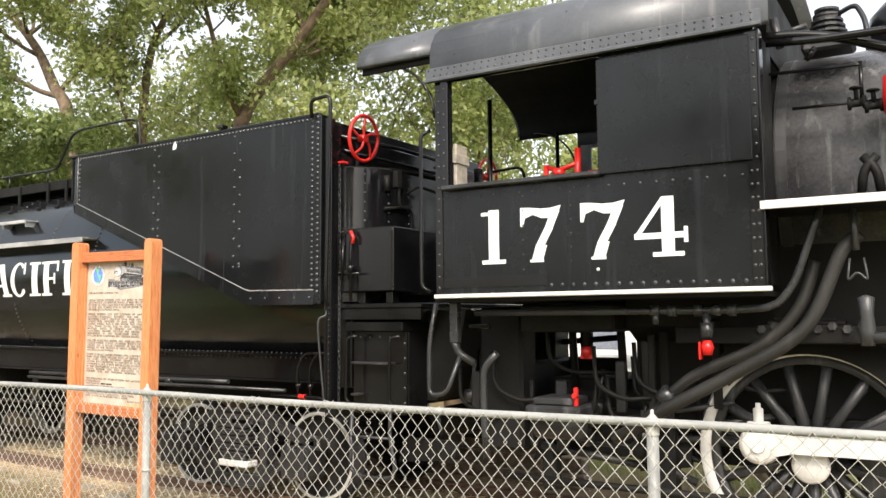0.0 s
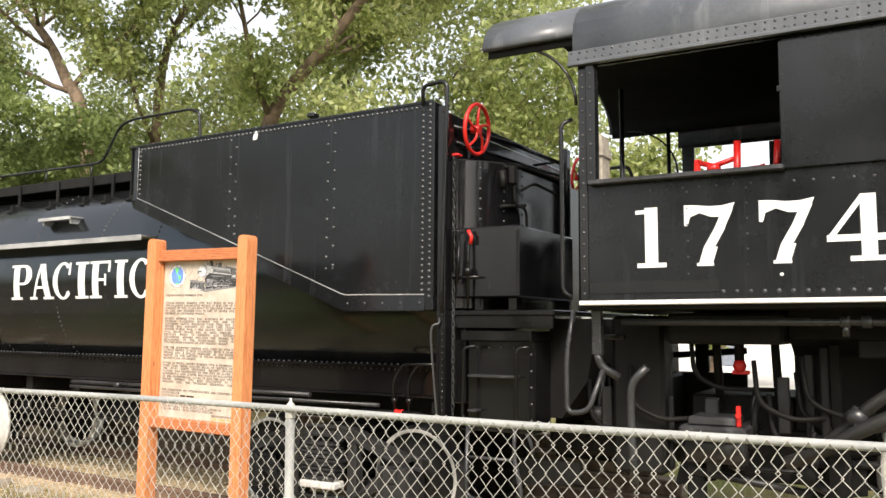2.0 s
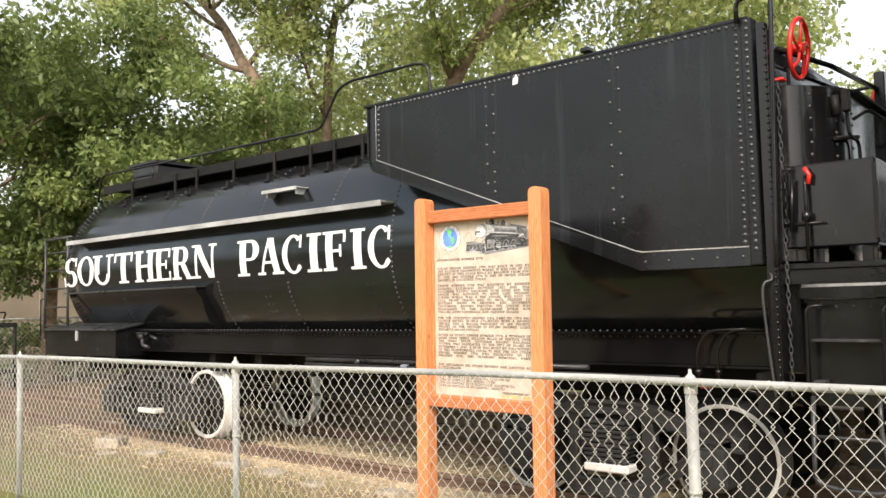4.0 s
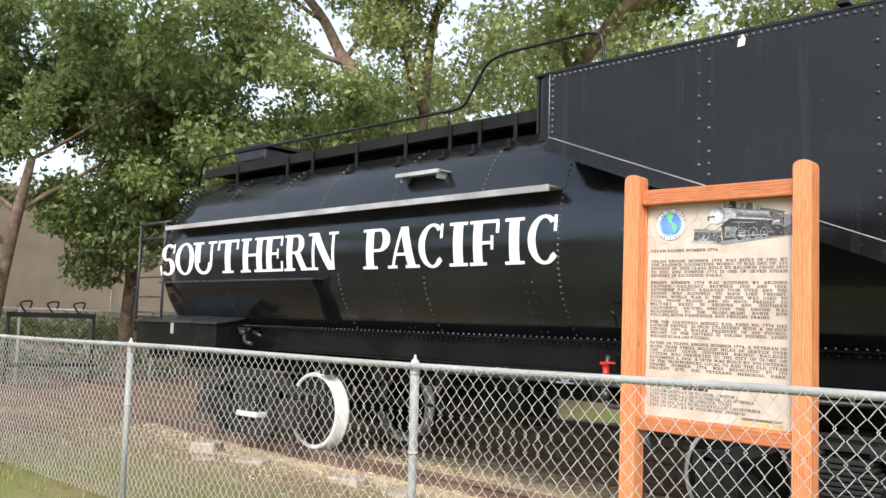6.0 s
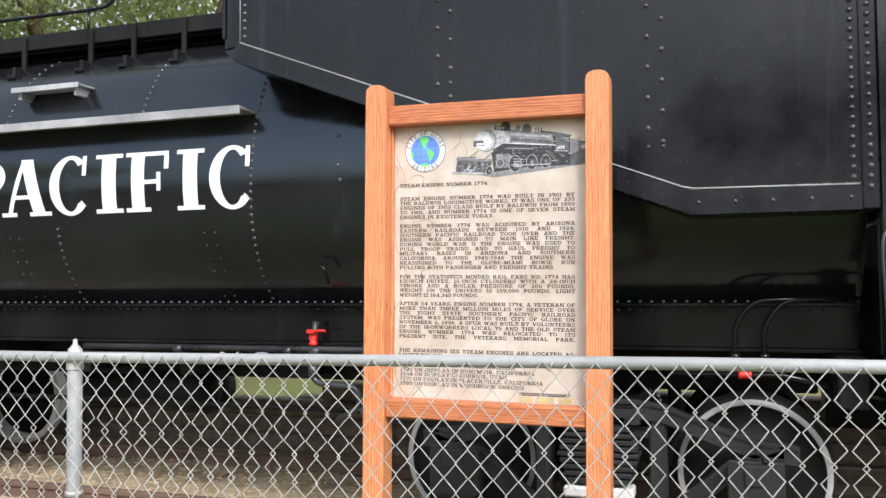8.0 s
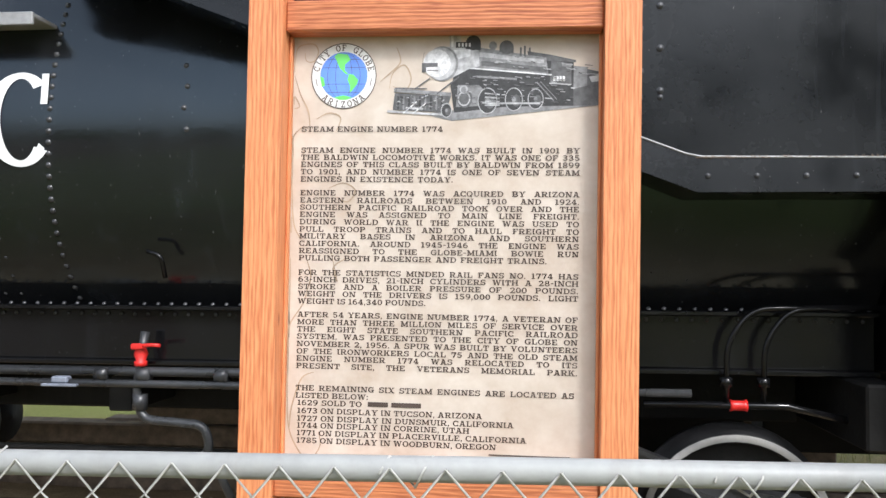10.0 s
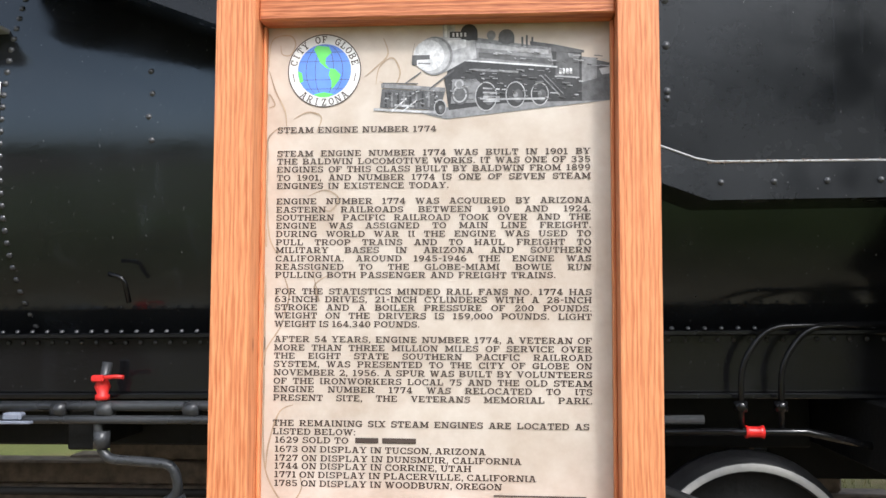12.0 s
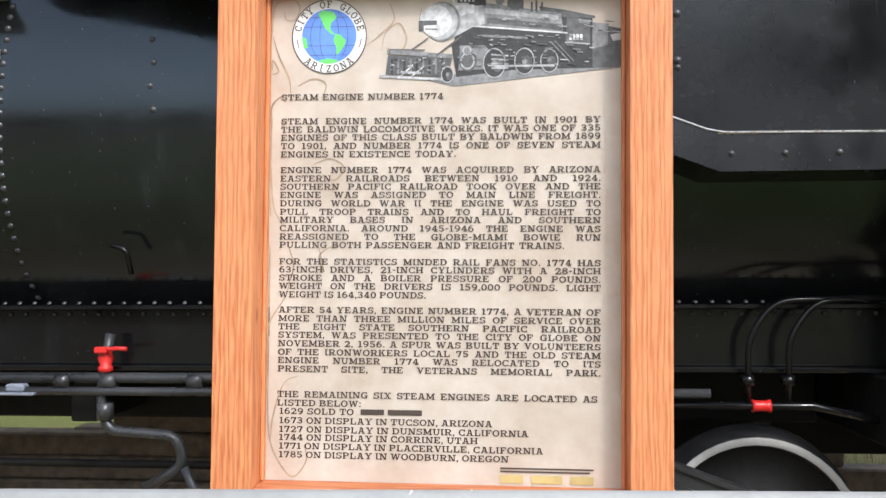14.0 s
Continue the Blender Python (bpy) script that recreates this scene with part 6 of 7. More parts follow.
def slab(x, w=0.22, s=0.11, feet=3):
    """An upright with slab feet at its bottom (1) and top (2)."""
    return rect(x, 0, x + w, 1) + (rect(x - s, 0, x + w + s, 0.14) if feet & 1 else []) + (rect(x - s, 0.86, x + w + s, 1) if feet & 2 else [])


def curl(cx, cy, rx, ry, a0, a1, tx=0.22, ty=0.14):
    return arc(cx, cy, rx, ry, a0, a1, tx, ty, max(6, int(abs(a1 - a0) / 22)))


BOWL = rect(0.34, 0.86, 0.6, 1) + rect(0.34, 0.4, 0.6, 0.53) + curl(0.6, 0.7, 0.38, 0.3, -90, 90)
SLAB = {
    "A": (1.14, slant(0.14, 0, 0.42, 1, 0.16, 1) + slant(0.76, 0, 0.5, 1, 0.23, 1) + rect(0.3, 0.28, 0.85, 0.4) + rect(0, 0, 0.42, 0.14) + rect(0.66, 0, 1.14, 0.14) + rect(0.3, 0.87, 0.72, 1)),
    "B": (1.06, slab(0.12) + rect(0.3, 0.86, 0.6, 1) + rect(0.3, 0.44, 0.62, 0.57) + rect(0.3, 0, 0.62, 0.14) + curl(0.6, 0.75, 0.37, 0.25, -90, 90) + curl(0.62, 0.27, 0.42, 0.27, -90, 90)),
    "C": (1.0, curl(0.52, 0.5, 0.51, 0.51, 45, 315) + rect(0.82, 0.62, 0.95, 1) + rect(0.82, 0.0, 0.95, 0.28)),
    "D": (1.08, slab(0.12) + rect(0.3, 0.86, 0.55, 1) + rect(0.3, 0, 0.55, 0.14) + curl(0.55, 0.5, 0.51, 0.5, -90, 90)),
    "E": (1.0, slab(0.12) + rect(0.3, 0.86, 0.9, 1) + rect(0.3, 0.43, 0.62, 0.56) + rect(0.3, 0, 0.94, 0.14) + rect(0.78, 0.66, 0.9, 0.9) + rect(0.82, 0.1, 0.94, 0.34) + rect(0.55, 0.33, 0.64, 0.67)),
    "F": (0.96, slab(0.12) + rect(0.3, 0.86, 0.92, 1) + rect(0.3, 0.42, 0.62, 0.55) + rect(0.8, 0.62, 0.92, 0.9) + rect(0.55, 0.32, 0.64, 0.66)),
    "G": (1.08, curl(0.52, 0.5, 0.51, 0.51, 45, 335) + rect(0.82, 0.64, 0.95, 1) + rect(0.56, 0.38, 1.08, 0.5) + rect(0.78, 0, 0.96, 0.45)),
    "H": (1.14, slab(0.11) + slab(0.81) + rect(0.33, 0.43, 0.81, 0.57)),
    "I": (0.5, rect(0.1, 0, 0.31, 1) + rect(0.1, 0, 0.48, 0.14) + rect(0.02, 0.86, 0.44, 1)),
    "K": (1.12, slab(0.12) + slant(0.34, 0.4, 0.72, 0.95, 0.2, 1) + slant(0.74, 0.05, 0.46, 0.6, 0.23, 1) + rect(0.64, 0, 1.12, 0.14) + rect(0.62, 0.86, 1.06, 1)),
    "L": (0.98, slab(0.14) + rect(0.3, 0, 0.92, 0.14) + rect(0.79, 0.1, 0.92, 0.42)),
    "M": (1.36, rect(0.14, 0, 0.29, 1) + rect(1.0, 0, 1.22, 1) + slant(0.54, 0.12, 0.14, 1, 0.24, 1) + slant(0.56, 0.12, 1.02, 1, 0.17, 1) + rect(0, 0, 0.43, 0.14) + rect(0.88, 0, 1.36, 0.14) + rect(0, 0.86, 0.3, 1) + rect(1.06, 0.86, 1.36, 1)),
    "N": (1.18, rect(0.14, 0, 0.29, 1) + rect(0.88, 0, 1.03, 1) + slant(0.76, 0, 0.12, 1, 0.26, 1) + rect(0, 0, 0.43, 0.14) + rect(0, 0.86, 0.32, 1) + rect(0.72, 0.86, 1.18, 1)),
    "O": (1.08, curl(0.54, 0.5, 0.53, 0.51, 0, 360)),
    "P": (1.02, slab(0.12) + BOWL),
    "Q": (1.1, curl(0.54, 0.5, 0.53, 0.51, 0, 360) + slant(0.78, -0.14, 0.5, 0.32, 0.22, 1)),
    "R": (1.12, slab(0.12) + BOWL + slant(0.74, 0, 0.48, 0.46, 0.24, 1) + rect(0.7, 0, 1.12, 0.14)),
    "S": (0.92, curl(0.46, 0.73, 0.42, 0.28, 25, 262, 0.2) + curl(0.46, 0.28, 0.44, 0.29, -155, 82, 0.2) + rect(0.76, 0.66, 0.87, 1) + rect(0.03, 0, 0.14, 0.34)),
    "T": (1.0, rect(0.39, 0, 0.61, 1) + rect(0.22, 0, 0.78, 0.14) + rect(0.02, 0.86, 0.98, 1) + rect(0.02, 0.58, 0.14, 0.9) + rect(0.86, 0.58, 0.98, 0.9)),
    "U": (1.12, rect(0.14, 0.35, 0.36, 1) + rect(0.82, 0.35, 0.97, 1) + curl(0.555, 0.36, 0.415, 0.37, 180, 360, 0.18) + rect(0, 0.86, 0.48, 1) + rect(0.7, 0.86, 1.1, 1)),
    "V": (1.12, slant(0.48, 0, 0.12, 1, 0.24, 1) + slant(0.5, 0, 0.86, 1, 0.15, 1) + rect(0, 0.86, 0.48, 1) + rect(0.72, 0.86, 1.12, 1)),
    "W": (1.52, slant(0.36, 0, 0.12, 1, 0.22, 1) + slant(0.4, 0, 0.68, 1, 0.14, 1) + slant(0.92, 0, 0.66, 1, 0.22, 1) + slant(0.98, 0, 1.26, 1, 0.14, 1) + rect(0, 0.86, 0.46, 1) + rect(1.12, 0.86, 1.52, 1)),
    "X": (1.12, slant(0.74, 0, 0.12, 1, 0.25, 1) + slant(0.16, 0, 0.82, 1, 0.15, 1) + rect(0, 0, 0.42, 0.14) + rect(0.64, 0, 1.12, 0.14) + rect(0, 0.86, 0.48, 1) + rect(0.7, 0.86, 1.1, 1)),
    "Y": (1.12, rect(0.44, 0, 0.67, 0.5) + slant(0.44, 0.42, 0.12, 1, 0.24, 1) + slant(0.52, 0.42, 0.86, 1, 0.15, 1) + rect(0.26, 0, 0.85, 0.14) + rect(0, 0.86, 0.48, 1) + rect(0.72, 0.86, 1.12, 1)),
    "Z": (1.0, rect(0.06, 0.86, 0.94, 1) + rect(0.06, 0, 0.96, 0.14) + slant(0.06, 0.06, 0.68, 0.94, 0.25, 1) + rect(0.06, 0.6, 0.18, 0.9) + rect(0.84, 0.1, 0.96, 0.4)),
    "0": (0.9, curl(0.45, 0.5, 0.43, 0.51, 0, 360)),
    "1": (0.68, rect(0.24, 0, 0.46, 1) + rect(0.06, 0, 0.64, 0.14) + rect(0.06, 0.82, 0.3, 0.96)),
    "2": (0.92, curl(0.44, 0.7, 0.41, 0.31, -35, 180) + slant(0.06, 0.08, 0.56, 0.56, 0.25, 1) + rect(0.04, 0, 0.88, 0.15) + rect(0.77, 0.1, 0.88, 0.34)),
    "3": (0.92, curl(0.42, 0.74, 0.4, 0.27, -90, 165) + curl(0.42, 0.28, 0.44, 0.29, -165, 90) + rect(0.3, 0.45, 0.5, 0.58)),
    "4": (0.94, rect(0.5, 0, 0.72, 1) + rect(0.32, 0, 0.9, 0.14) + rect(0.02, 0.24, 0.92, 0.37) + slant(0.02, 0.3, 0.46, 1, 0.18, 1)),
    "5": (0.92, rect(0.12, 0.85, 0.8, 1) + rect(0.12, 0.48, 0.26, 0.95) + curl(0.43, 0.32, 0.43, 0.33, -160, 125)),
    "6": (0.92, curl(0.45, 0.32, 0.42, 0.33, 0, 360, 0.2, 0.13) + curl(0.55, 0.45, 0.52, 0.56, 70, 185)),
    "7": (0.9, rect(0.04, 0.83, 0.88, 1) + slant(0.26, 0, 0.62, 0.9, 0.25, 1) + rect(0.04, 0.6, 0.16, 0.9)),
    "8": (0.92, curl(0.46, 0.75, 0.38, 0.26, 0, 360, 0.19, 0.12) + curl(0.46, 0.28, 0.43, 0.29, 0, 360, 0.2, 0.13)),
    "9": (0.92, curl(0.45, 0.68, 0.42, 0.33, 0, 360, 0.2, 0.13) + curl(0.35, 0.55, 0.52, 0.56, -110, 5)),
    ".": (0.34, rect(0.06, 0, 0.26, 0.19)), ":": (0.34, rect(0.06, 0, 0.26, 0.19) + rect(0.06, 0.55, 0.26, 0.74)),
    ",": (0.34, rect(0.06, 0, 0.26, 0.19) + slant(0.04, -0.18, 0.14, 0.04, 0.12, 1)), "-": (0.56, rect(0.06, 0.4, 0.5, 0.55)),
}
LETTER_H, LETTER_GAP, WORD_GAP = 0.0164, 0.09, 0.0125


def word_units(w):
    return sum(SLAB[c][0] + LETTER_GAP for c in w) - LETTER_GAP


def text_line(words, x0, z, width, squeeze):
    """One printed line in slab capitals, its words spread over width."""
    bits = words.split()
    gaps = max(len(bits) - 1, 1)
    wide = sum(word_units(w) for w in bits) * LETTER_H
    k = min(squeeze, (width - 0.009 * gaps) / wide)
    gap = (width - wide * k) / gaps
    s, x = Shape(), x0
    for w in bits:
        for c in w:
            for i, q in enumerate(SLAB[c][1]):
                s.add([(x + a * LETTER_H * k, FACE - 0.0012 - 0.000012 * (i % 12), z + b * LETTER_H) for a, b in q], [tuple(range(len(q)))])
            x += (SLAB[c][0] + LETTER_GAP) * LETTER_H * k
        x += gap - LETTER_GAP * LETTER_H * k
    return part("text_line", s, INK, PANEL, kind="stuff")


LEFT, WIDE = -0.436, 0.849
PX = 0.001509


def row_z(v):
    return 1.956 - PX * (v - 173) - 0.0085


LINES = [
    ("STEAM ENGINE NUMBER 1774", 173, 0.515),
    ("STEAM ENGINE NUMBER 1774 WAS BUILT IN 1901 BY", 216, 1), ("THE BALDWIN LOCOMOTIVE WORKS. IT WAS ONE OF 335", 230.5, 1),
    ("ENGINES OF THIS CLASS BUILT BY BALDWIN FROM 1899", 245, 1), ("TO 1901, AND NUMBER 1774 IS ONE OF SEVEN STEAM", 260, 1), ("ENGINES IN EXISTENCE TODAY.", 275, 0.555),
    ("ENGINE NUMBER 1774 WAS ACQUIRED BY ARIZONA", 303, 1), ("EASTERN RAILROADS BETWEEN 1910 AND 1924.", 318, 1), ("SOUTHERN PACIFIC RAILROAD TOOK OVER AND THE", 332.5, 1),
    ("ENGINE WAS ASSIGNED TO MAIN LINE FREIGHT.", 347, 1), ("DURING WORLD WAR II THE ENGINE WAS USED TO", 362, 1), ("PULL TROOP TRAINS AND TO HAUL FREIGHT TO", 377, 1),
    ("MILITARY BASES IN ARIZONA AND SOUTHERN", 391, 1), ("CALIFORNIA. AROUND 1945-1946 THE ENGINE WAS", 406, 1), ("REASSIGNED TO THE GLOBE-MIAMI BOWIE RUN", 421, 1), ("PULLING BOTH PASSENGER AND FREIGHT TRAINS.", 435.5, 0.89),
    ("FOR THE STATISTICS MINDED RAIL FANS NO. 1774 HAS", 465, 1), ("63-INCH DRIVES, 21-INCH CYLINDERS WITH A 28-INCH", 479, 1), ("STROKE AND A BOILER PRESSURE OF 200 POUNDS.", 493.5, 1), ("WEIGHT ON THE DRIVERS IS 159,000 POUNDS. LIGHT", 508, 1), ("WEIGHT IS 164,340 POUNDS.", 523, 0.465),
    ("AFTER 54 YEARS, ENGINE NUMBER 1774, A VETERAN OF", 550, 1), ("MORE THAN THREE MILLION MILES OF SERVICE OVER", 565, 1), ("THE EIGHT STATE SOUTHERN PACIFIC RAILROAD", 579.5, 1), ("SYSTEM, WAS PRESENTED TO THE CITY OF GLOBE ON", 594, 1),
    ("NOVEMBER 2, 1956. A SPUR WAS BUILT BY VOLUNTEERS", 609, 1), ("OF THE IRONWORKERS LOCAL 75 AND THE OLD STEAM", 624, 1), ("ENGINE NUMBER 1774 WAS RELOCATED TO ITS", 638.5, 1), ("PRESENT SITE, THE VETERANS MEMORIAL PARK.", 653.5, 1),
    ("THE REMAINING SIX STEAM ENGINES ARE LOCATED AS", 698, 0.99), ("LISTED BELOW:", 713, 0.265), ("1629 SOLD TO", 727.5, 0.235), ("1673 ON DISPLAY IN TUCSON, ARIZONA", 743.5, 0.665), ("1727 ON DISPLAY IN DUNSMUIR, CALIFORNIA", 759, 0.775),
    ("1744 ON DISPLAY IN CORRINE, UTAH", 773, 0.62), ("1771 ON DISPLAY IN PLACERVILLE, CALIFORNIA", 788, 0.82), ("1785 ON DISPLAY IN WOODBURN, OREGON", 803, 0.715),
]
SQUEEZE = min((WIDE - WORD_GAP * (len(t.split()) - 1)) / (sum(word_units(w) for w in t.split()) * LETTER_H) for t, v, share in LINES if share == 1)
for words, v, share in LINES:
    text_line(words, LEFT + (0.006 if 720 < v else 0), row_z(v), WIDE * share, SQUEEZE)
for x0, x1 in ((-0.212, -0.15), (-0.14, -0.05)):
    z = row_z(727.5)
    printed("name_bar", [(x0, z + 0.002), (x1, z + 0.002), (x1, z + 0.016), (x0, z + 0.016)], INK, 0.0012)
for k, (a, b, hgt, mat) in enumerate(((0.155, 0.395, 0.004, INK), (0.155, 0.385, 0.004, INK), (0.155, 0.215, 0.021, GOLD_INK), (0.235, 0.315, 0.021, GOLD_INK), (0.335, 0.395, 0.021, GOLD_INK))):
    z = (0.98, 0.972, 0.944, 0.944, 0.944)[k]
    printed("small_print_bar", [(a, z), (b, z), (b, z + hgt), (a, z + hgt)], mat, 0.0012)


def make_seal():
    cx, cz, R = -0.308, 2.12, 0.102
    printed("seal_ring", disc(cx, cz, R, 56), INK, 0.0006)
    printed("seal_field", disc(cx, cz, R - 0.003, 56), SEAL_WHITE, 0.0009)
    printed("seal_globe", disc(cx, cz, R - 0.028, 56), SEAL_BLUE, 0.0012)
    g = Shape()
    for k in (-0.7, -0.35, 0.35, 0.7):
        r = R - 0.029
        pts = [(cx + r * k * math.cos(a), cz + r * math.sin(a)) for a in [math.pi * (j / 14 - 0.5) for j in range(15)]]
        for p, q in zip(pts, pts[1:]):
            g.add([(p[0] - 0.0006, FACE - 0.0015, p[1]), (p[0] + 0.0006, FACE - 0.0015, p[1]), (q[0] + 0.0006, FACE - 0.0015, q[1]), (q[0] - 0.0006, FACE - 0.0015, q[1])], [(0, 1, 2, 3)])
        h = r * math.sqrt(1 - k * k)
        z = cz + r * k
        g.add([(cx - h, FACE - 0.00155, z - 0.0006), (cx + h, FACE - 0.00155, z - 0.0006), (cx + h, FACE - 0.00155, z + 0.0006), (cx - h, FACE - 0.00155, z + 0.0006)], [(0, 1, 2, 3)])
    part("seal_grid", g, INK, PANEL)
    lands = ([(-0.02, 0.07), (0.012, 0.066), (0.02, 0.05), (0.004, 0.035), (0.003, 0.018), (0.016, 0.004), (0.006, 0.006), (-0.012, 0.022), (-0.022, 0.045), (-0.03, 0.06)],
             [(0.016, 0.006), (0.03, 0.004), (0.046, -0.012), (0.042, -0.026), (0.028, -0.045), (0.02, -0.052), (0.02, -0.03), (0.012, -0.012)],
             [(-0.074, 0.0), (-0.062, -0.006), (-0.058, -0.03), (-0.068, -0.034)], [(-0.03, -0.066), (0.0, -0.06), (0.028, -0.066), (0.01, -0.074), (-0.012, -0.074)])
    for pts in lands:
        printed("seal_land", [(cx + a, cz + b) for a, b in pts], SEAL_GREEN, 0.0018)
    size = 0.0195
    for word, mid, step, sg in (("CITY OF GLOBE", 90, 12.6, 1), ("ARIZONA", 270, 13.2, -1)):
        for i, chx in enumerate(word):
            if chx == " ":
                continue
            a = radians(mid - sg * step * (i - (len(word) - 1) / 2))
            w = SLAB[chx][0] * size * 0.72
            r = R - 0.0245 if sg > 0 else R - 0.0045
            u, o = (math.sin(a) * sg, -math.cos(a) * sg), (math.cos(a) * sg, math.sin(a) * sg)
            s = Shape()
            for j, q in enumerate(SLAB[chx][1]):
                s.add([(cx + r * math.cos(a) + (p * size * 0.72 - w / 2) * u[0] + b * size * o[0], FACE - 0.0016 - 0.000012 * (j % 12), cz + r * math.sin(a) + (p * size * 0.72 - w / 2) * u[1] + b * size * o[1]) for p, b in q], [tuple(range(len(q)))])
            part("seal_letter", s, INK, PANEL)
    for a in (radians(193), radians(-13)):
        c, s = math.cos(a), math.sin(a)
        printed("seal_dash", [(cx + (R - 0.015) * c - t * s + q * c, cz + (R - 0.015) * s + t * c + q * s) for q, t in ((-0.0012, -0.012), (0.0012, -0.012), (0.0012, 0.012), (-0.0012, 0.012))], INK, 0.0016)


make_seal()


def make_picture():
    """The printed grey picture of an engine, as flat overlapping shapes."""
    level = [0.0004]

    def at(u, v):
        return (min(-0.308 + (u - 270) / 1490, 0.4735), 2.12 - (v - 255) / 1490)

    def lift():
        level[0] += 0.000022
        return level[0]

    def shape(g, *pts):
        printed("picture_shape", [at(*p) for p in pts], GREYS[g], lift())

    def ring(g, u, v, r, sq=0.8):
        printed("picture_shape", disc(*at(u, v), r / 1490, 22, sq), GREYS[g], lift())

    def bar(g, u0, v0, u1, v1, w=5):
        shape(g, (u0, v0 - w / 2), (u1, v1 - w / 2), (u1, v1 + w / 2), (u0, v0 + w / 2))
    rnd = random.Random(77)
    shape(2, (640, 430), (770, 462), (1460, 392), (1460, 372), (900, 398))
    shape(1, (1310, 215), (1458, 245), (1458, 392), (1300, 396))
    shape(2, (1310, 215), (1372, 222), (1372, 305), (1310, 320))
    shape(3, (1380, 265), (1458, 255), (1458, 283), (1392, 290))
    shape(0, (1180, 165), (1312, 190), (1312, 395), (1180, 396))
    shape(1, (1212, 192), (1302, 206), (1302, 300), (1207, 290))
    shape(2, (1258, 200), (1306, 206), (1300, 222), (1262, 218))
    for k in range(4):
        bar(4, 1222 + 14 * k, 272, 1232 + 14 * k, 274, 22)
    bar(3, 1180, 292, 1302, 300, 5)
    shape(1, (1105, 148), (1205, 164), (1322, 190), (1322, 200), (1190, 192), (1110, 172))
    shape(2, (780, 128), (880, 128), (1190, 178), (1200, 255), (780, 215))
    shape(3, (890, 150), (1180, 188), (1180, 204), (890, 172))
    shape(1, (900, 190), (1190, 222), (1195, 246), (900, 212))
    shape(0, (780, 215), (1205, 255), (1205, 300), (770, 292))
    shape(0, (760, 288), (1205, 290), (1205, 395), (1000, 400), (780, 425))
    for k in range(6):
        u = 905 + 52 * k
        bar(1, u, 150 + 6 * k, u + 6, 215 + 6 * k, 6)
    bar(4, 792, 218, 1215, 256, 6)
    bar(3, 792, 218, 770, 262, 6)
    bar(2, 880, 262, 1060, 274, 9)
    shape(3, (742, 124), (885, 130), (892, 215), (845, 226), (760, 272))
    shape(4, (775, 140), (850, 136), (850, 168), (790, 182))
    ring(2, 722, 202, 80, 0.92)
    ring(3, 715, 201, 74, 0.95)
    ring(4, 698, 200, 64, 0.98)
    shape(1, (630, 198), (702, 198), (702, 216), (650, 218), (650, 240), (630, 240))
    bar(2, 655, 232, 705, 234, 7)
    bar(1, 640, 150, 632, 195, 8)
    shape(3, (753, 66), (806, 66), (803, 128), (756, 128))
    shape(2, (745, 58), (814, 58), (814, 70), (745, 70))
    shape(4, (760, 72), (772, 72), (772, 126), (762, 126))
    ring(0, 862, 108, 34, 1)
    shape(0, (830, 108), (896, 108), (896, 142), (830, 136))
    shape(0, (783, 104), (863, 104), (863, 130), (783, 130))
    for k in range(4):
        bar(4, 794 + 16 * k, 117, 802 + 16 * k, 117, 16)
    ring(2, 951, 122, 20, 0.9)
    ring(1, 1012, 130, 32, 1)
    shape(1, (980, 130), (1044, 130), (1044, 158), (980, 150))
    for u, h in ((1072, 24), (1090, 32), (1112, 22)):
        bar(1, u, 150, u + 8, 150, h * 1.6)
    shape(1, (508, 335), (765, 350), (745, 424), (500, 412))
    shape(2, (505, 312), (765, 334), (765, 350), (505, 330))
    shape(3, (475, 413), (742, 430), (746, 441), (475, 424))
    bar(1, 510, 312, 655, 316, 5)
    bar(1, 512, 330, 518, 318, 10)
    bar(1, 600, 316, 668, 268, 7)
    bar(1, 700, 340, 800, 262, 8)
    for k in range(9):
        u = 520 + 25 * k
        bar(2 if k % 2 else 0, u, 380, u + 8, 382, 62)
    bar(4, 548, 428, 608, 376, 8)
    bar(4, 590, 430, 650, 384, 7)
    bar(3, 560, 402, 640, 408, 8)
    shape(2, (795, 300), (890, 300), (920, 330), (915, 395), (788, 400))
    ring(1, 826, 362, 42, 0.85)
    ring(3, 824, 362, 34, 0.85)
    ring(1, 824, 362, 27, 0.85)
    ring(3, 822, 320, 20, 0.9)
    ring(2, 822, 322, 14, 0.9)
    for u, v, r in ((745, 415, 34), (930, 372, 60), (1048, 366, 54), (1145, 365, 48)):
        ring(3, u, v, r, 0.74)
        ring(0, u, v, r - 5, 0.74)
        ring(1, u + r * 0.2, v + 6, r * 0.5, 0.7)
        ring(2, u, v, r * 0.22, 0.8)
    for k in range(4):
        bar(3, 918, 338 + 18 * k, 985, 344 + 16 * k, 6)
    bar(3, 930, 384, 1165, 384, 8)
    bar(2, 1150, 290, 1225, 372, 8)
    bar(2, 1165, 286, 1240, 368, 5)
    for k in range(110):
        u = rnd.uniform(770, 1300)
        v = rnd.uniform(262, 385) - max(0, u - 1200) * 0.05
        bar(rnd.choice((1, 1, 2, 2, 3)), u, v, u + rnd.uniform(5, 34), v + rnd.uniform(-3, 5), rnd.uniform(2, 5))
    for k in range(50):
        u, v = rnd.uniform(510, 740), rnd.uniform(340, 410)
        bar(rnd.choice((0, 2, 2, 3)), u, v, u + rnd.uniform(4, 18), v + rnd.uniform(-3, 3), rnd.uniform(2, 6))
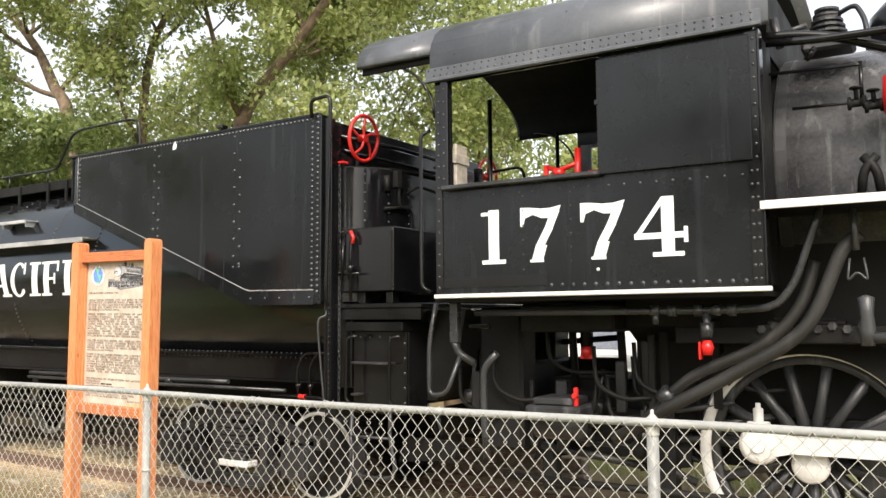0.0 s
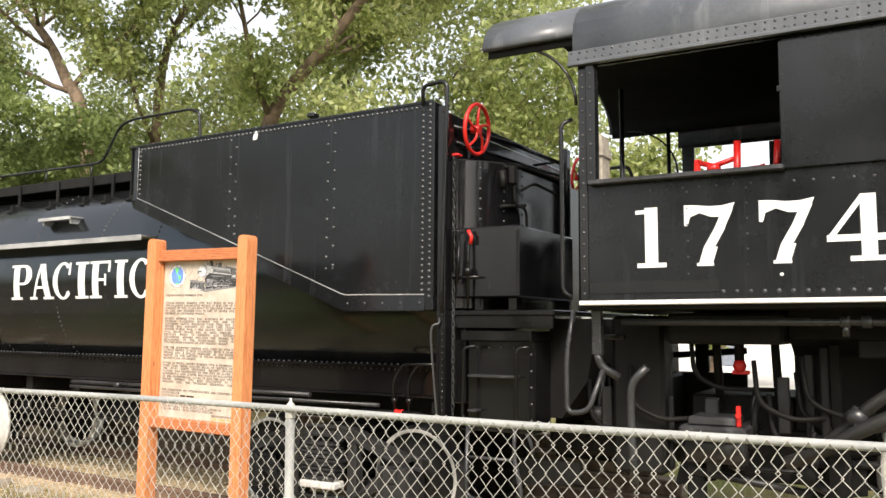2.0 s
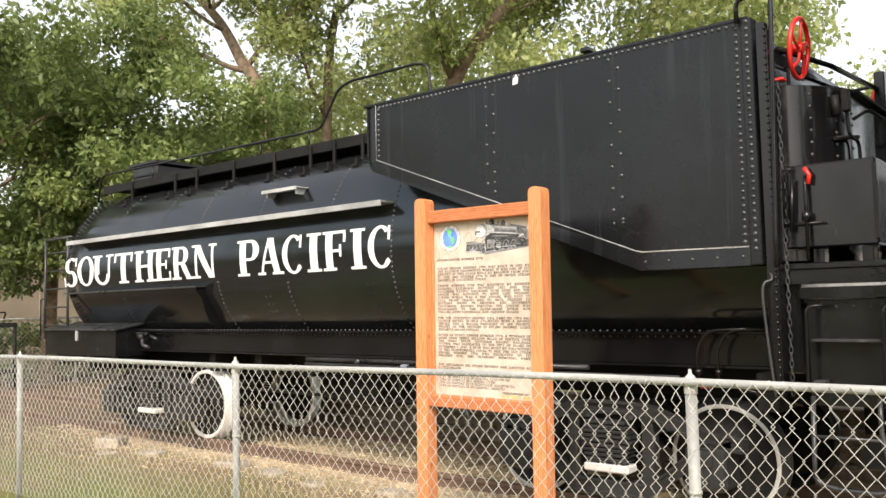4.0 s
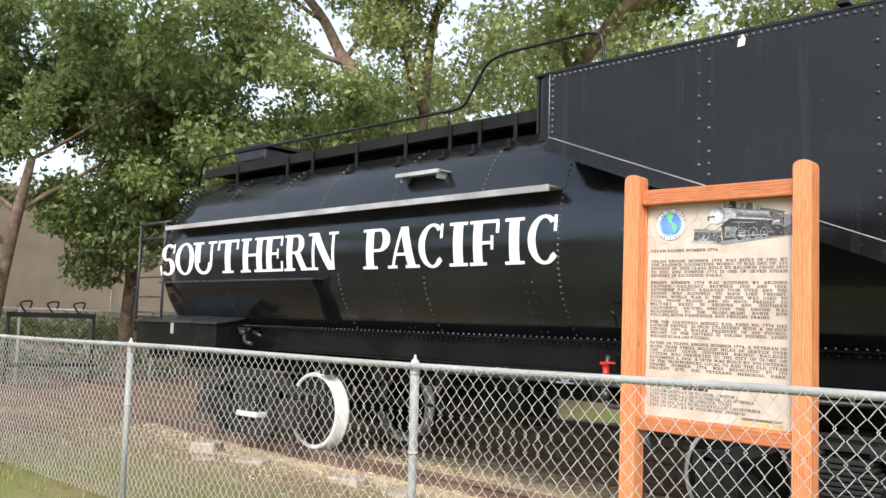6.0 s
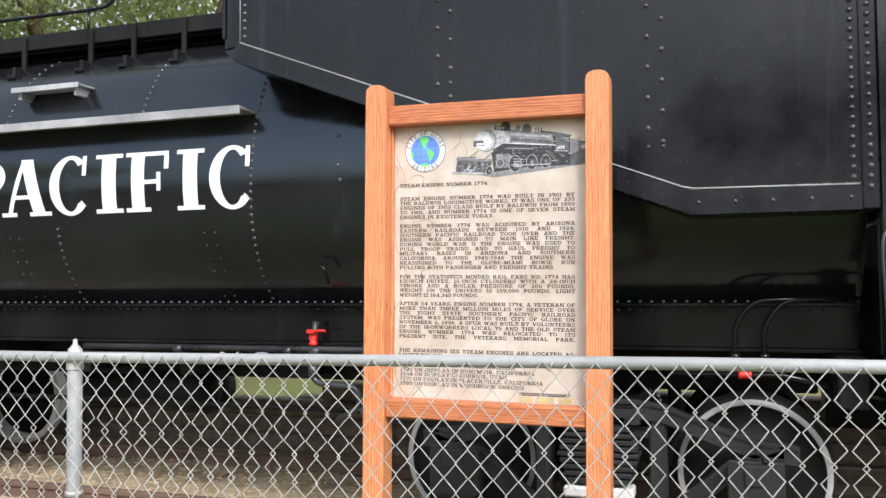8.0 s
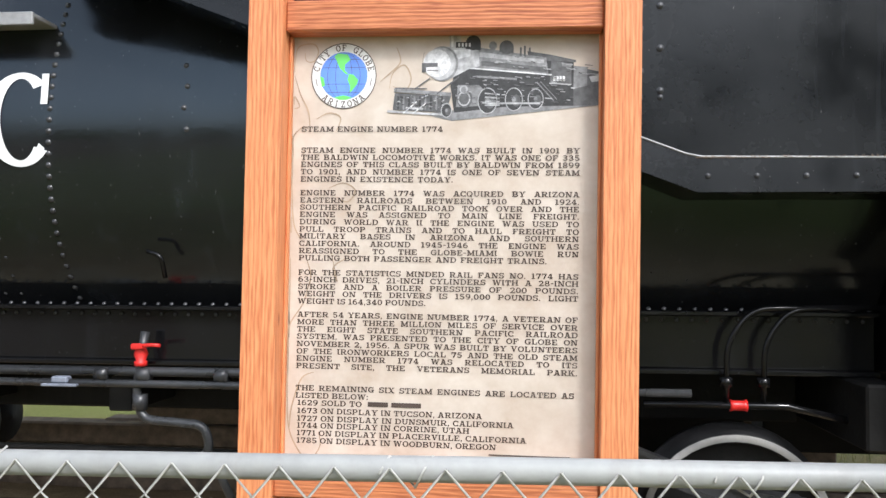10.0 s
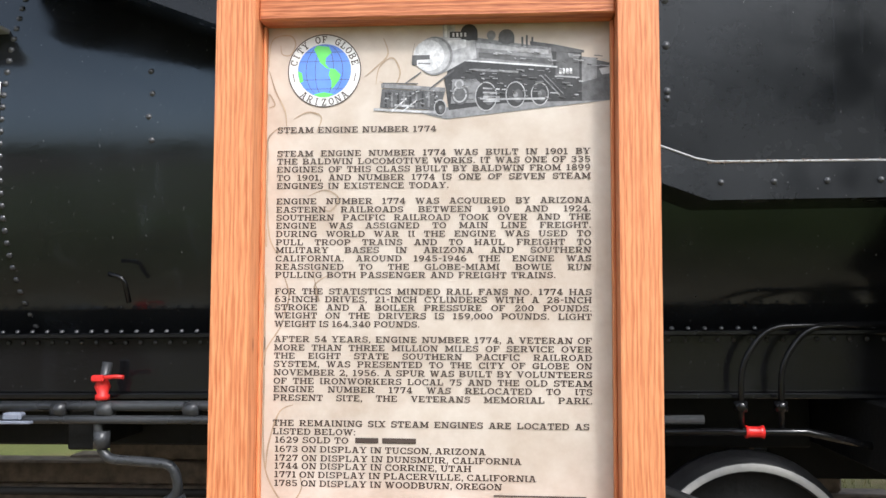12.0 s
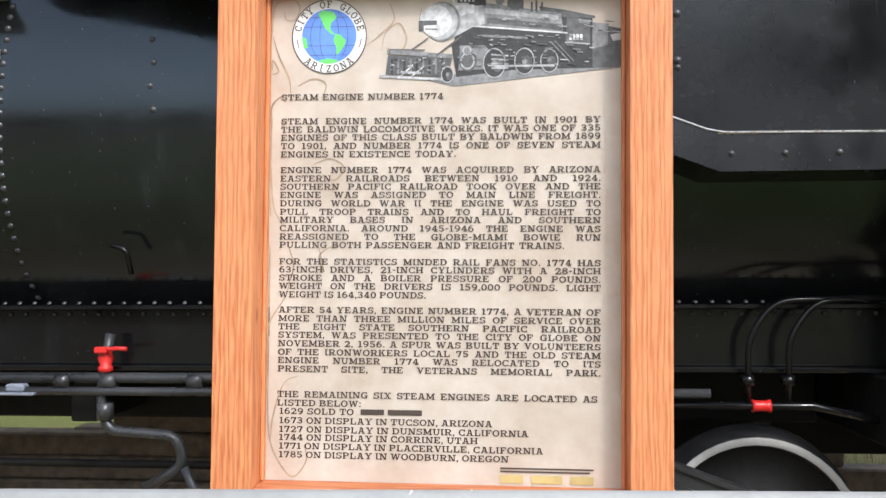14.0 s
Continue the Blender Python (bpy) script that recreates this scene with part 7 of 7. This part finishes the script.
    for k in range(40):
        u = rnd.uniform(880, 1440)
        v = 170 + (u - 880) * 0.13 + rnd.uniform(-25, 30)
        bar(rnd.choice((0, 1, 3, 3)), u, v, u + rnd.uniform(6, 40), v + rnd.uniform(0, 6), rnd.uniform(2, 4))


make_picture()


def make_vines():
    """Faint scrollwork: long stems up the edge with curled tendrils."""
    left = (((30, 1000), (60, 1200), (100, 1350), (150, 1450), (195, 1480), (240, 1420), (232, 1360)), ((60, 830), (30, 860), (38, 950), (90, 890), (72, 840)),
            ((205, 1100), (150, 1130), (110, 1250), (100, 1350)), ((172, 720), (150, 800), (90, 900), (48, 1000), (42, 1100), (62, 1200)), ((160, 600), (182, 680), (165, 745)),
            ((38, 420), (75, 440), (72, 480), (40, 490)), ((45, 200), (60, 300), (100, 450), (135, 520)), ((45, 260), (58, 130), (90, 60), (135, 15)),
            ((255, 290), (320, 268), (372, 300), (340, 350), (290, 330)), ((268, 560), (300, 700), (282, 640), (335, 600)), ((60, 600), (72, 680), (48, 712)), ((90, 700), (50, 780), (40, 840)))
    top = (((70, 240), (85, 180), (130, 85), (220, 55), (255, 110), (230, 172), (182, 170), (172, 120)), ((700, 345), (720, 250), (790, 200), (832, 280), (800, 350), (720, 330)),
           ((640, 300), (700, 250), (765, 180), (740, 90)), ((250, 530), (330, 492), (402, 520), (380, 600)), ((75, 260), (150, 380), (200, 480), (212, 570)), ((100, 465), (145, 450), (112, 390), (98, 440)))
    lines = [[(-0.5235 + 0.000695 * u, 1.976 - 0.000695 * v) for u, v in q] for q in left] + [[(-0.5175 + 0.000503 * u, 2.253 - 0.000503 * v) for u, v in q] for q in top]
    s = Shape()
    for m, q in enumerate(lines):
        pts = [Vector((max(a, -0.462), min(b, 2.22), 0)) for a, b in q]
        pts = spline(pts, 8)
        for k, (a, b) in enumerate(zip(pts, pts[1:])):
            d = b - a
            if d.length < 1e-6:
                continue
            d = d.normalized() * (0.0009 + 0.0014 * math.sin(math.pi * k / len(pts)))
            y = FACE - 0.0003 - 0.00001 * m
            s.add([(a.x - d.y, y, a.y + d.x), (a.x + d.y, y, a.y - d.x), (b.x + d.y, y, b.y - d.x), (b.x - d.y, y, b.y + d.x)], [(0, 1, 2, 3)])
    part("vine_print", s, VINE, PANEL, "faint brown scrollwork print", "stuff")


make_vines()

# ---- the chain-link fence ----
FY, FTOP = 3.69, 1.256


def make_fence():
    f = thing("chain_link_fence", pose(0, FY, 0), "low galvanised chain-link fence with a pipe top rail", "fence")
    xs = [5.26 - 3.32 * k for k in range(10)]
    rail = part("top_rail", Shape().tube([(5.3 - 0.7 * k, 0.0, FTOP - 0.018 + 0.006 * math.sin(k * 0.9)) for k in range(45)], 0.0185, 12), POST_GALV, f)
    for x in xs:
        base = ground_z(x, FY) - 0.1
        s = Shape().tube([(x, 0.035, base), (x, 0.03, FTOP - 0.03)], 0.026, 12)
        po = part("post", s, POST_GALV, f)
        c = Shape().lathe([(0.03, -0.06), (0.03, -0.02), (0.024, 0.012), (0.008, 0.03), (0.008, 0.045), (0, 0.05)], (x, 0.03, FTOP - 0.01), "z", 12)
        part("post_cap", c, GALV, po)
        part("tie_band", Shape().lathe([(0.027, -0.008), (0.031, -0.008), (0.031, 0.008), (0.027, 0.008)], (x, 0.032, 0.75), "z", 10), GALV, po)
    rnd = random.Random(2)
    w, h, r = 0.0765, 0.0436, 0.0024
    zt = FTOP - 0.012
    verts, faces = [], []
    rows = 29
    x, n = -24.6, 0
    while x < 5.2:
        pts = []
        for k in range(rows + 1):
            side = k % 2
            pts.append((x + w / 2 * side + 0.0035 * noise.noise((x * 4, k * 0.6, 3)) + (0.02 * noise.noise((x * 1.3, k * 0.25, 9)) if k > 1 else 0), -0.021 + (0.0022 if side else -0.0022), zt - h * k))
        if n % 2:  # every other wire runs the other way
            pts = [(2 * x + w / 2 - p[0], -0.042 - p[1], p[2]) for p in pts]
        o = len(verts)
        for px, py, pz in pts:
            verts += [(px - r, py, pz), (px, py - r, pz), (px + r, py, pz), (px, py + r, pz)]
        for k in range(rows):
            for q in range(4):
                a, b = o + 4 * k + q, o + 4 * k + (q + 1) % 4
                faces.append((a, b, b + 4, a + 4))
        n += 1
        x += w / 2
    s = Shape()
    s.v, s.f, s.s = verts, faces, [True] * len(faces)
    part("wire_mesh", s, GALV, f, "woven diamond wire mesh", "stuff")
    for k in range(9):
        x = -7.5 + 0.62 * k + rnd.uniform(-0.1, 0.1)
        a = Shape().tube([(x + 0.012 * i, -0.022 * math.cos(i * 1.3), FTOP - 0.02 + 0.022 * math.sin(i * 1.3)) for i in range(7)], 0.0018, 5)
        part("wire_tie", a, GALV, f)


make_fence()

# ---- trees ----


def leaf_cloud(rnd, centres, count, size, droop=0.4):
    """Leaves as bent two-triangle blades scattered through clumps (x, y, z, radius)."""
    wts = np.array([c[3] ** 2 for c in centres])
    pick = rnd.choice(len(centres), count, p=wts / wts.sum())
    c = np.array(centres)[pick]
    d = rnd.normal(size=(count, 3))
    d /= np.linalg.norm(d, axis=1)[:, None]
    rad = c[:, 3:4] * (0.25 + 0.75 * rnd.random((count, 1)) ** 0.6)
    p = c[:, :3] + d * rad * np.array([1, 1, 0.8])
    a = rnd.normal(size=(count, 3)) + np.array([0, 0, -droop])
    a /= np.linalg.norm(a, axis=1)[:, None]
    b = np.cross(a, rnd.normal(size=(count, 3)))
    b /= np.linalg.norm(b, axis=1)[:, None]
    n = np.cross(a, b)
    s = size * (0.6 + 0.8 * rnd.random((count, 1)))
    v = np.stack([p, p + a * s * 0.5 + b * s * 0.25 + n * s * 0.06, p + a * s, p + a * s * 0.5 - b * s * 0.25 + n * s * 0.06], 1).reshape(-1, 3)
    i = np.arange(count)[:, None] * 4
    f = np.concatenate([i + [[0, 1, 2]], i + [[0, 2, 3]]], 1).reshape(-1, 3)
    me = bpy.data.meshes.new("crown")
    me.vertices.add(len(v))
    me.vertices.foreach_set("co", v.ravel())
    me.loops.add(f.size)
    me.loops.foreach_set("vertex_index", f.ravel().astype(np.int32))
    me.polygons.add(len(f))
    me.polygons.foreach_set("loop_start", np.arange(0, f.size, 3, dtype=np.int32))
    me.update(calc_edges=True)
    return me


def make_tree(x, y, height, path, spread, leaves, seed, mat, size=0.165, low=0.35, label="", thick=0.2):
    """A tapered, forking trunk along path with limbs, and leaf clumps at the limbs' ends."""
    rnd = random.Random(seed)
    t = thing("tree", pose(x, y, ground_z(x, y) - 0.05), label or "broad leafy tree with yellow-green foliage behind the train", "tree", "trees behind the train")
    wood, tips = Shape(), []

    def limb(p, d, length, r, level):
        pts, rad = [p], [r]
        n = 5
        for k in range(n):
            d = (d + Vector((rnd.uniform(-1, 1), rnd.uniform(-1, 1), rnd.uniform(-0.4, 0.7))) * (0.12 + 0.05 * level)).normalized()
            p = p + d * length / n
            pts.append(p)
            rad.append(r * (1 - 0.45 * (k + 1) / n))
        fork(pts, rad, d, length, level)

    def fork(pts, rad, d, length, level):
        wood.tube(pts, rad, 10 if level < 2 else 5)
        if level >= 2:
            tips.append((*pts[3], 0.42 * length))
        elif level == 1:
            tips.extend((*(pts[k] + Vector((rnd.uniform(-0.6, 0.6), rnd.uniform(-0.9, 0.1), rnd.uniform(-0.3, 0.5)))), 0.55) for k in (2, 4))
        else:
            tips.extend((*(pts[k] + Vector((rnd.uniform(-0.9, 0.9), rnd.uniform(-1.2, -0.2), rnd.uniform(-0.4, 0.6)))), 0.6) for k in range(len(pts) // 2, len(pts), 2))
        if level >= 3:
            tips.append((*pts[-1], 0.5 * length))
            return
        for k in range((6, 4, 3)[level]):
            i = rnd.randrange(len(pts) // 2, len(pts))
            ang = rnd.uniform(0, 2 * math.pi)
            out = Vector((math.cos(ang), math.sin(ang), rnd.uniform(-0.05, 0.75))).normalized()
            limb(pts[i], (d * 0.5 + out * spread).normalized(), length * rnd.uniform(0.52, 0.75), rad[i] * 0.46, level + 1)
    way = spline([(0, 0, 0)] + path, 4)
    fork(way, [thick * (1 - 0.6 * k / (len(way) - 1)) for k in range(len(way))], (way[-1] - way[-3]).normalized(), height * 0.4, 0)
    part("trunk", wood, BARK, t, "brown forking trunk and limbs")
    tips = [(a, b, c, max(0.35, min(r, 1.15))) for a, b, c, r in tips if c > height * low * 0.6]
    me = leaf_cloud(np.random.RandomState(seed), tips, leaves, size)
    me.materials.append(mat)
    part("crown", me, mat, t, kind="stuff")
    return t


make_tree(-13.5, 12.3, 10.0, [(0.1, 0, 3.0), (0.5, 0, 5.4), (0.95, 0, 6.3), (2.05, 0, 7.2), (3.2, 0, 8.2)], 1.0, 46000, 11, LEAF, 0.135, thick=0.21)
make_tree(-17.0, 11.6, 9.5, [(-0.2, 0, 3.2), (-0.7, 0, 6.4), (-1.3, 0, 7.3), (-2.1, 0, 8.4), (-3.5, 0, 9.7)], 1.0, 15000, 23, LEAF, 0.135, thick=0.2)
make_tree(-17.9, 13.6, 10.5, [(0.1, 0, 4.0), (0.35, 0, 8.0), (1.1, 0, 9.4)], 1.0, 38000, 29, LEAF, 0.135, thick=0.17)
make_tree(-9.8, 15.5, 10.5, [(0.1, 0, 2.5), (0.2, 0.2, 4.5)], 0.9, 22000, 31, LEAF, 0.135, label="tall leafy tree with thin yellow-green foliage")
make_tree(-11.9, 15.2, 11.0, [(0.1, 0, 3.0), (0.3, 0.1, 5.5)], 0.95, 15000, 33, LEAF, 0.135, label="tall leafy tree with thin yellow-green foliage", thick=0.15)
oak = make_tree(-16.0, 17.5, 12.0, [(0, 0, 3), (0.2, 0.2, 5)], 1.0, 12000, 47, LEAF)
make_tree(-22.0, 16.0, 11.0, [(0, 0, 3), (0.4, 0.2, 5)], 1.0, 9000, 53, LEAF)
make_tree(-23.6, 9.8, 10.5, [(0.6, -0.2, 2.2), (1.3, -0.3, 4.4)], 1.15, 46000, 61, LEAF_DARK, 0.15, 0.2, "deep green tree with low hanging boughs beside the tender")
make_tree(-20.0, 11.5, 8.5, [(0.1, -0.2, 2.2), (0.3, -0.3, 3.6)], 1.1, 20000, 67, LEAF_MID, 0.13, 0.2, "deep green tree with low hanging boughs beside the tender")
make_tree(-23.2, 6.6, 11.0, [(0.5, 0.1, 2.2), (1.1, 0.3, 4.6)], 1.2, 46000, 64, LEAF_DARK, 0.15, 0.25, "deep green tree with low hanging boughs beside the tender")
make_tree(-29.5, 20.0, 11.0, [(0, 0, 3), (0, 0.2, 5)], 1.0, 16000, 71, LEAF_DARK, 0.2, label="distant green tree beyond the tender")
make_tree(-7.4, 25.0, 8.0, [(0, 0, 1.2), (0.1, 0, 2.2)], 0.75, 16000, 83, LEAF, 0.2, label="distant tree with sparse foliage")
make_tree(-10.0, 28.0, 10.5, [(0, 0, 1.2), (0.2, 0, 2.6)], 0.8, 20000, 87, LEAF_DARK, 0.2, label="distant tree with sparse foliage")


make_tree(-15.2, 11.6, 6.6, [(0.1, 0, 1.6), (0.2, -0.1, 2.6)], 1.1, 24000, 97, LEAF_MID, 0.125, 0.2, "low dense green tree close behind the tender")
make_tree(-18.4, 12.6, 7.5, [(0.1, 0, 1.8), (0.3, -0.1, 3.2)], 1.1, 24000, 99, LEAF_MID, 0.125, 0.2, "low dense green tree close behind the tender")
# unseen dark tree, added behind the camera for the black paint to reflect
reflection_tree = make_tree(1.0, -10.0, 11.0, [(0, 0, 2.4), (0.2, 0.2, 4.2)], 1.1, 30000, 103, LEAF_DARK, 0.22, 0.2, "unseen deep green tree added behind the camera for reflections")


def make_far_trees():
    """A plain invented belt of far foliage, added to close the park all round."""
    rnd = np.random.RandomState(9)
    cs = []
    for k in range(150):
        a = 2 * math.pi * k / 150
        if 25 < math.degrees(a) < 100 and k % 2:
            continue
        d = 52 + rnd.uniform(-5, 8)
        for j in range(2):
            cs.append((-5 + d * math.cos(a) + rnd.uniform(-2, 2), 6 + d * math.sin(a) + rnd.uniform(-2, 2), 0.8 + 1.7 * j * rnd.uniform(0.6, 1.1), 1.8))
    me = leaf_cloud(rnd, cs, 26000, 0.8)
    me.materials.append(LEAF_DARK)
    part("far_trees", me, LEAF_DARK, None, "added belt of far foliage closing the park", "stuff")["category"] = "trees"


make_far_trees()


# more unseen trees, copied in to shape what the train's sides reflect
for bx, by, bz in ((-27, -9, 40),):
    tagged(copy_thing(oak, pose(bx, by, ground_z(bx, by) - 0.05, 0, 0, bz)), "unseen leafy tree added behind the camera for reflections", "tree", "trees across the lawn")
for bx, by, bz in ((7, -12, 20), (-4, -16, 70)):
    tagged(copy_thing(reflection_tree, pose(bx, by, ground_z(bx, by) - 0.05, 0, 0, bz)), "unseen deep green tree added behind the camera for reflections", "tree", "trees across the lawn")

# ---- beyond the train ----


def make_timbers():
    for k, (y, z, x0, x1) in enumerate(((9.0, 0.0, -14.2, -3.95), (9.04, 0.17, -13.6, -4.0), (9.06, 0.34, -13.2, -4.35), (9.3, 0.0, -14.0, -4.5), (9.28, 0.17, -12.6, -5.2), (9.1, 0.51, -9.6, -4.2), (9.3, 0.34, -10.0, -4.4))):
        s = Shape().box((x0 - x1) / 2, -0.11, 0, (x1 - x0) / 2, 0.11, 0.165, 0.015)
        ob = part("timber", s, TIE, None, "long dark weathered timber stacked beyond the track")
        ob.matrix_basis = pose((x0 + x1) / 2, y, ground_z(-9.5, y) + z - 0.02, 0, 0.6, 0.4 * k)
        tagged(ob, category="timber", group="stacked timbers")


make_timbers()


def make_hedge(x0, x1, y0, y1, h, label):
    rnd = np.random.RandomState(17)
    cs = []
    n = int(max(x1 - x0, y1 - y0) / 0.5)
    for k in range(n + 1):
        cs += [(x0 + (x1 - x0) * k / n, y0 + (y1 - y0) * k / n, h * q, 0.42) for q in (0.25, 0.6, 0.8)]
    me = leaf_cloud(rnd, cs, 9000, 0.14)
    me.materials.append(LEAF_DARK)
    ob = part("hedge", me, LEAF_DARK, None, label)
    tagged(ob, category="hedge", kind="stuff")


make_hedge(-24.9, -24.3, 6.5, 17.0, 1.6, "clipped dark green hedge before the tan building")


def make_far_fence():
    f = thing("wire_fence", pose(-23.2, 0, 0), "dull green wire fence across the end of the park", "fence")
    for k in range(8):
        y = 4.3 + 3.0 * k
        part("post", Shape().tube([(0, y, ground_z(-23, y) - 0.1), (0, y, 1.62)], 0.03, 8), GALV, f)
    part("top_rail", Shape().tube([(0, 4.3, 1.6), (0, 25.3, 1.6)], 0.022, 8), GALV, f)
    s = Shape()
    y = 4.3
    while y < 25:
        for d in (-1, 1):
            s.tube([(0.01 * d, y, 1.58), (0.01 * d, y + d * 0.85, 0.73), (0.01 * d, y, -0.1)], 0.0035, 3, False)
        y += 0.11
    part("wire_mesh", s, GALV, f, kind="stuff")


make_far_fence()


def make_bench():
    b = thing("iron_bench", pose(-22.3, 7.6, ground_z(-22, 7.6), 0, 0, 75), "dark iron park bench with a scrolled back rail", "bench")
    for x in (-0.8, 0.8):
        part("leg", Shape().tube([(x, 0, 0), (x, 0, 1.47)], 0.035, 8), BLACK_DULL, b)
    part("back_rail", Shape().box(-0.84, -0.04, 1.42, 0.84, 0.04, 1.52, 0.01), BLACK_DULL, b)
    part("seat", Shape().box(-0.84, -0.45, 0.45, 0.84, 0.02, 0.5, 0.01), BLACK_DULL, b)
    for k in range(3):
        part("scroll", Shape().tube(spline([(-0.5 + 0.5 * k, 0, 1.52), (-0.6 + 0.5 * k, 0, 1.7), (-0.4 + 0.5 * k, 0, 1.74), (-0.42 + 0.5 * k, 0, 1.6)]), 0.02, 6), BLACK_DULL, b)


make_bench()


def make_pale_building():
    b = thing("pale_building", pose(-12, 36, -0.6, 0, 0, -4), "low pale building across the street beyond the park", "building")
    part("wall", Shape().box(-16, 0, 0, 16, 8, 3.6, 0.02), SEAL_WHITE, b)
    part("roof", Shape().box(-16.3, -0.3, 3.604, 16.3, 8.3, 3.9, 0.03), STUCCO, b, "flat tan roof edge")
    for k in range(6):
        w = Shape().box(-13.5 + 5 * k, -0.03, 0.9, -12 + 5 * k, 0.02, 2.3, 0.01)
        part("window", w, SHADE_CLOTH, b)


make_pale_building()
part("pavement", Shape().box(-21, 18.5, -0.5, 30, 35.5, 0.09, 0.02), CONCRETE, None, "pale sunlit concrete street beyond the park", "structure")


def make_grass(x0, x1, y0, y1, count, seed, hgt):
    rnd = np.random.RandomState(seed)
    p = np.column_stack([rnd.uniform(x0, x1, count), rnd.uniform(y0, y1, count)])
    keep = np.array([noise.noise((a * 0.55, b * 0.55, 7)) > rnd.uniform(-0.35, 0.25) for a, b in p])
    v, f = [], []
    for a, b in p[keep]:
        z = ground_z(a, b)
        h, t, g = hgt * rnd.uniform(0.5, 1.2), rnd.uniform(0, 6.28), rnd.uniform(0.1, 0.7)
        c, s = math.cos(t), math.sin(t)
        o = len(v)
        v += [(a - 0.006 * s, b + 0.006 * c, z - 0.005), (a + 0.006 * s, b - 0.006 * c, z - 0.005), (a + c * h * g, b + s * h * g, z + h)]
        f.append((o, o + 1, o + 2))
    s = Shape()
    s.v, s.f, s.s = v, f, [False] * len(f)
    ob = part("grass", s, GRASS, None, "thin dry grass along the fence and track", "stuff")
    ob["category"] = "grass"


make_grass(-19, 3, 3.3, 6.1, 26000, 5, 0.07)
make_grass(-8, 4, 9.5, 14.0, 14000, 6, 0.09)


def make_gravel():
    rnd = random.Random(12)
    s = Shape()
    for k in range(1500):
        x, y = rnd.uniform(-17, 3), rnd.gauss(6.6, 0.9)
        z, r = ground_z(x, y), rnd.uniform(0.008, 0.03)
        q = [(x + r * rnd.uniform(0.7, 1.3) * a, y + r * rnd.uniform(0.7, 1.3) * b, z + r * 0.7 * c) for a, b, c in ((1, 0, 0), (0, 1, 0), (-1, 0, 0), (0, -1, 0), (0, 0, 1))]
        s.add(q, [(0, 1, 4), (1, 2, 4), (2, 3, 4), (3, 0, 4)])
    ob = part("gravel", s, STONE, None, "loose pebbles in the dirt by the rail", "stuff")
    ob["category"] = "gravel"


make_gravel()


def make_litter():
    """Dry leaves and straw strewn along the near rail and under the tender."""
    rnd = random.Random(33)
    s = Shape()
    for k in range(16000):
        x, y = rnd.uniform(-16, 1), rnd.choice((rnd.gauss(6.15, 0.4), rnd.uniform(6.4, 8.2), rnd.uniform(6.4, 8.2)))
        z, r, a = ground_z(x, y) + 0.004, rnd.uniform(0.012, 0.045), rnd.uniform(0, 6.28)
        c, q = math.cos(a) * r, math.sin(a) * r
        s.add([(x - c, y - q, z), (x + q * 0.3, y - c * 0.3, z + rnd.uniform(0, 0.012)), (x + c, y + q, z + rnd.uniform(0, 0.015)), (x - q * 0.3, y + c * 0.3, z + 0.004)], [(0, 1, 2, 3)])
    ob = part("leaf_litter", s, STRAW, None, "dry tan leaves and straw along the rail", "stuff")
    ob["category"] = "leaf litter"


make_litter()
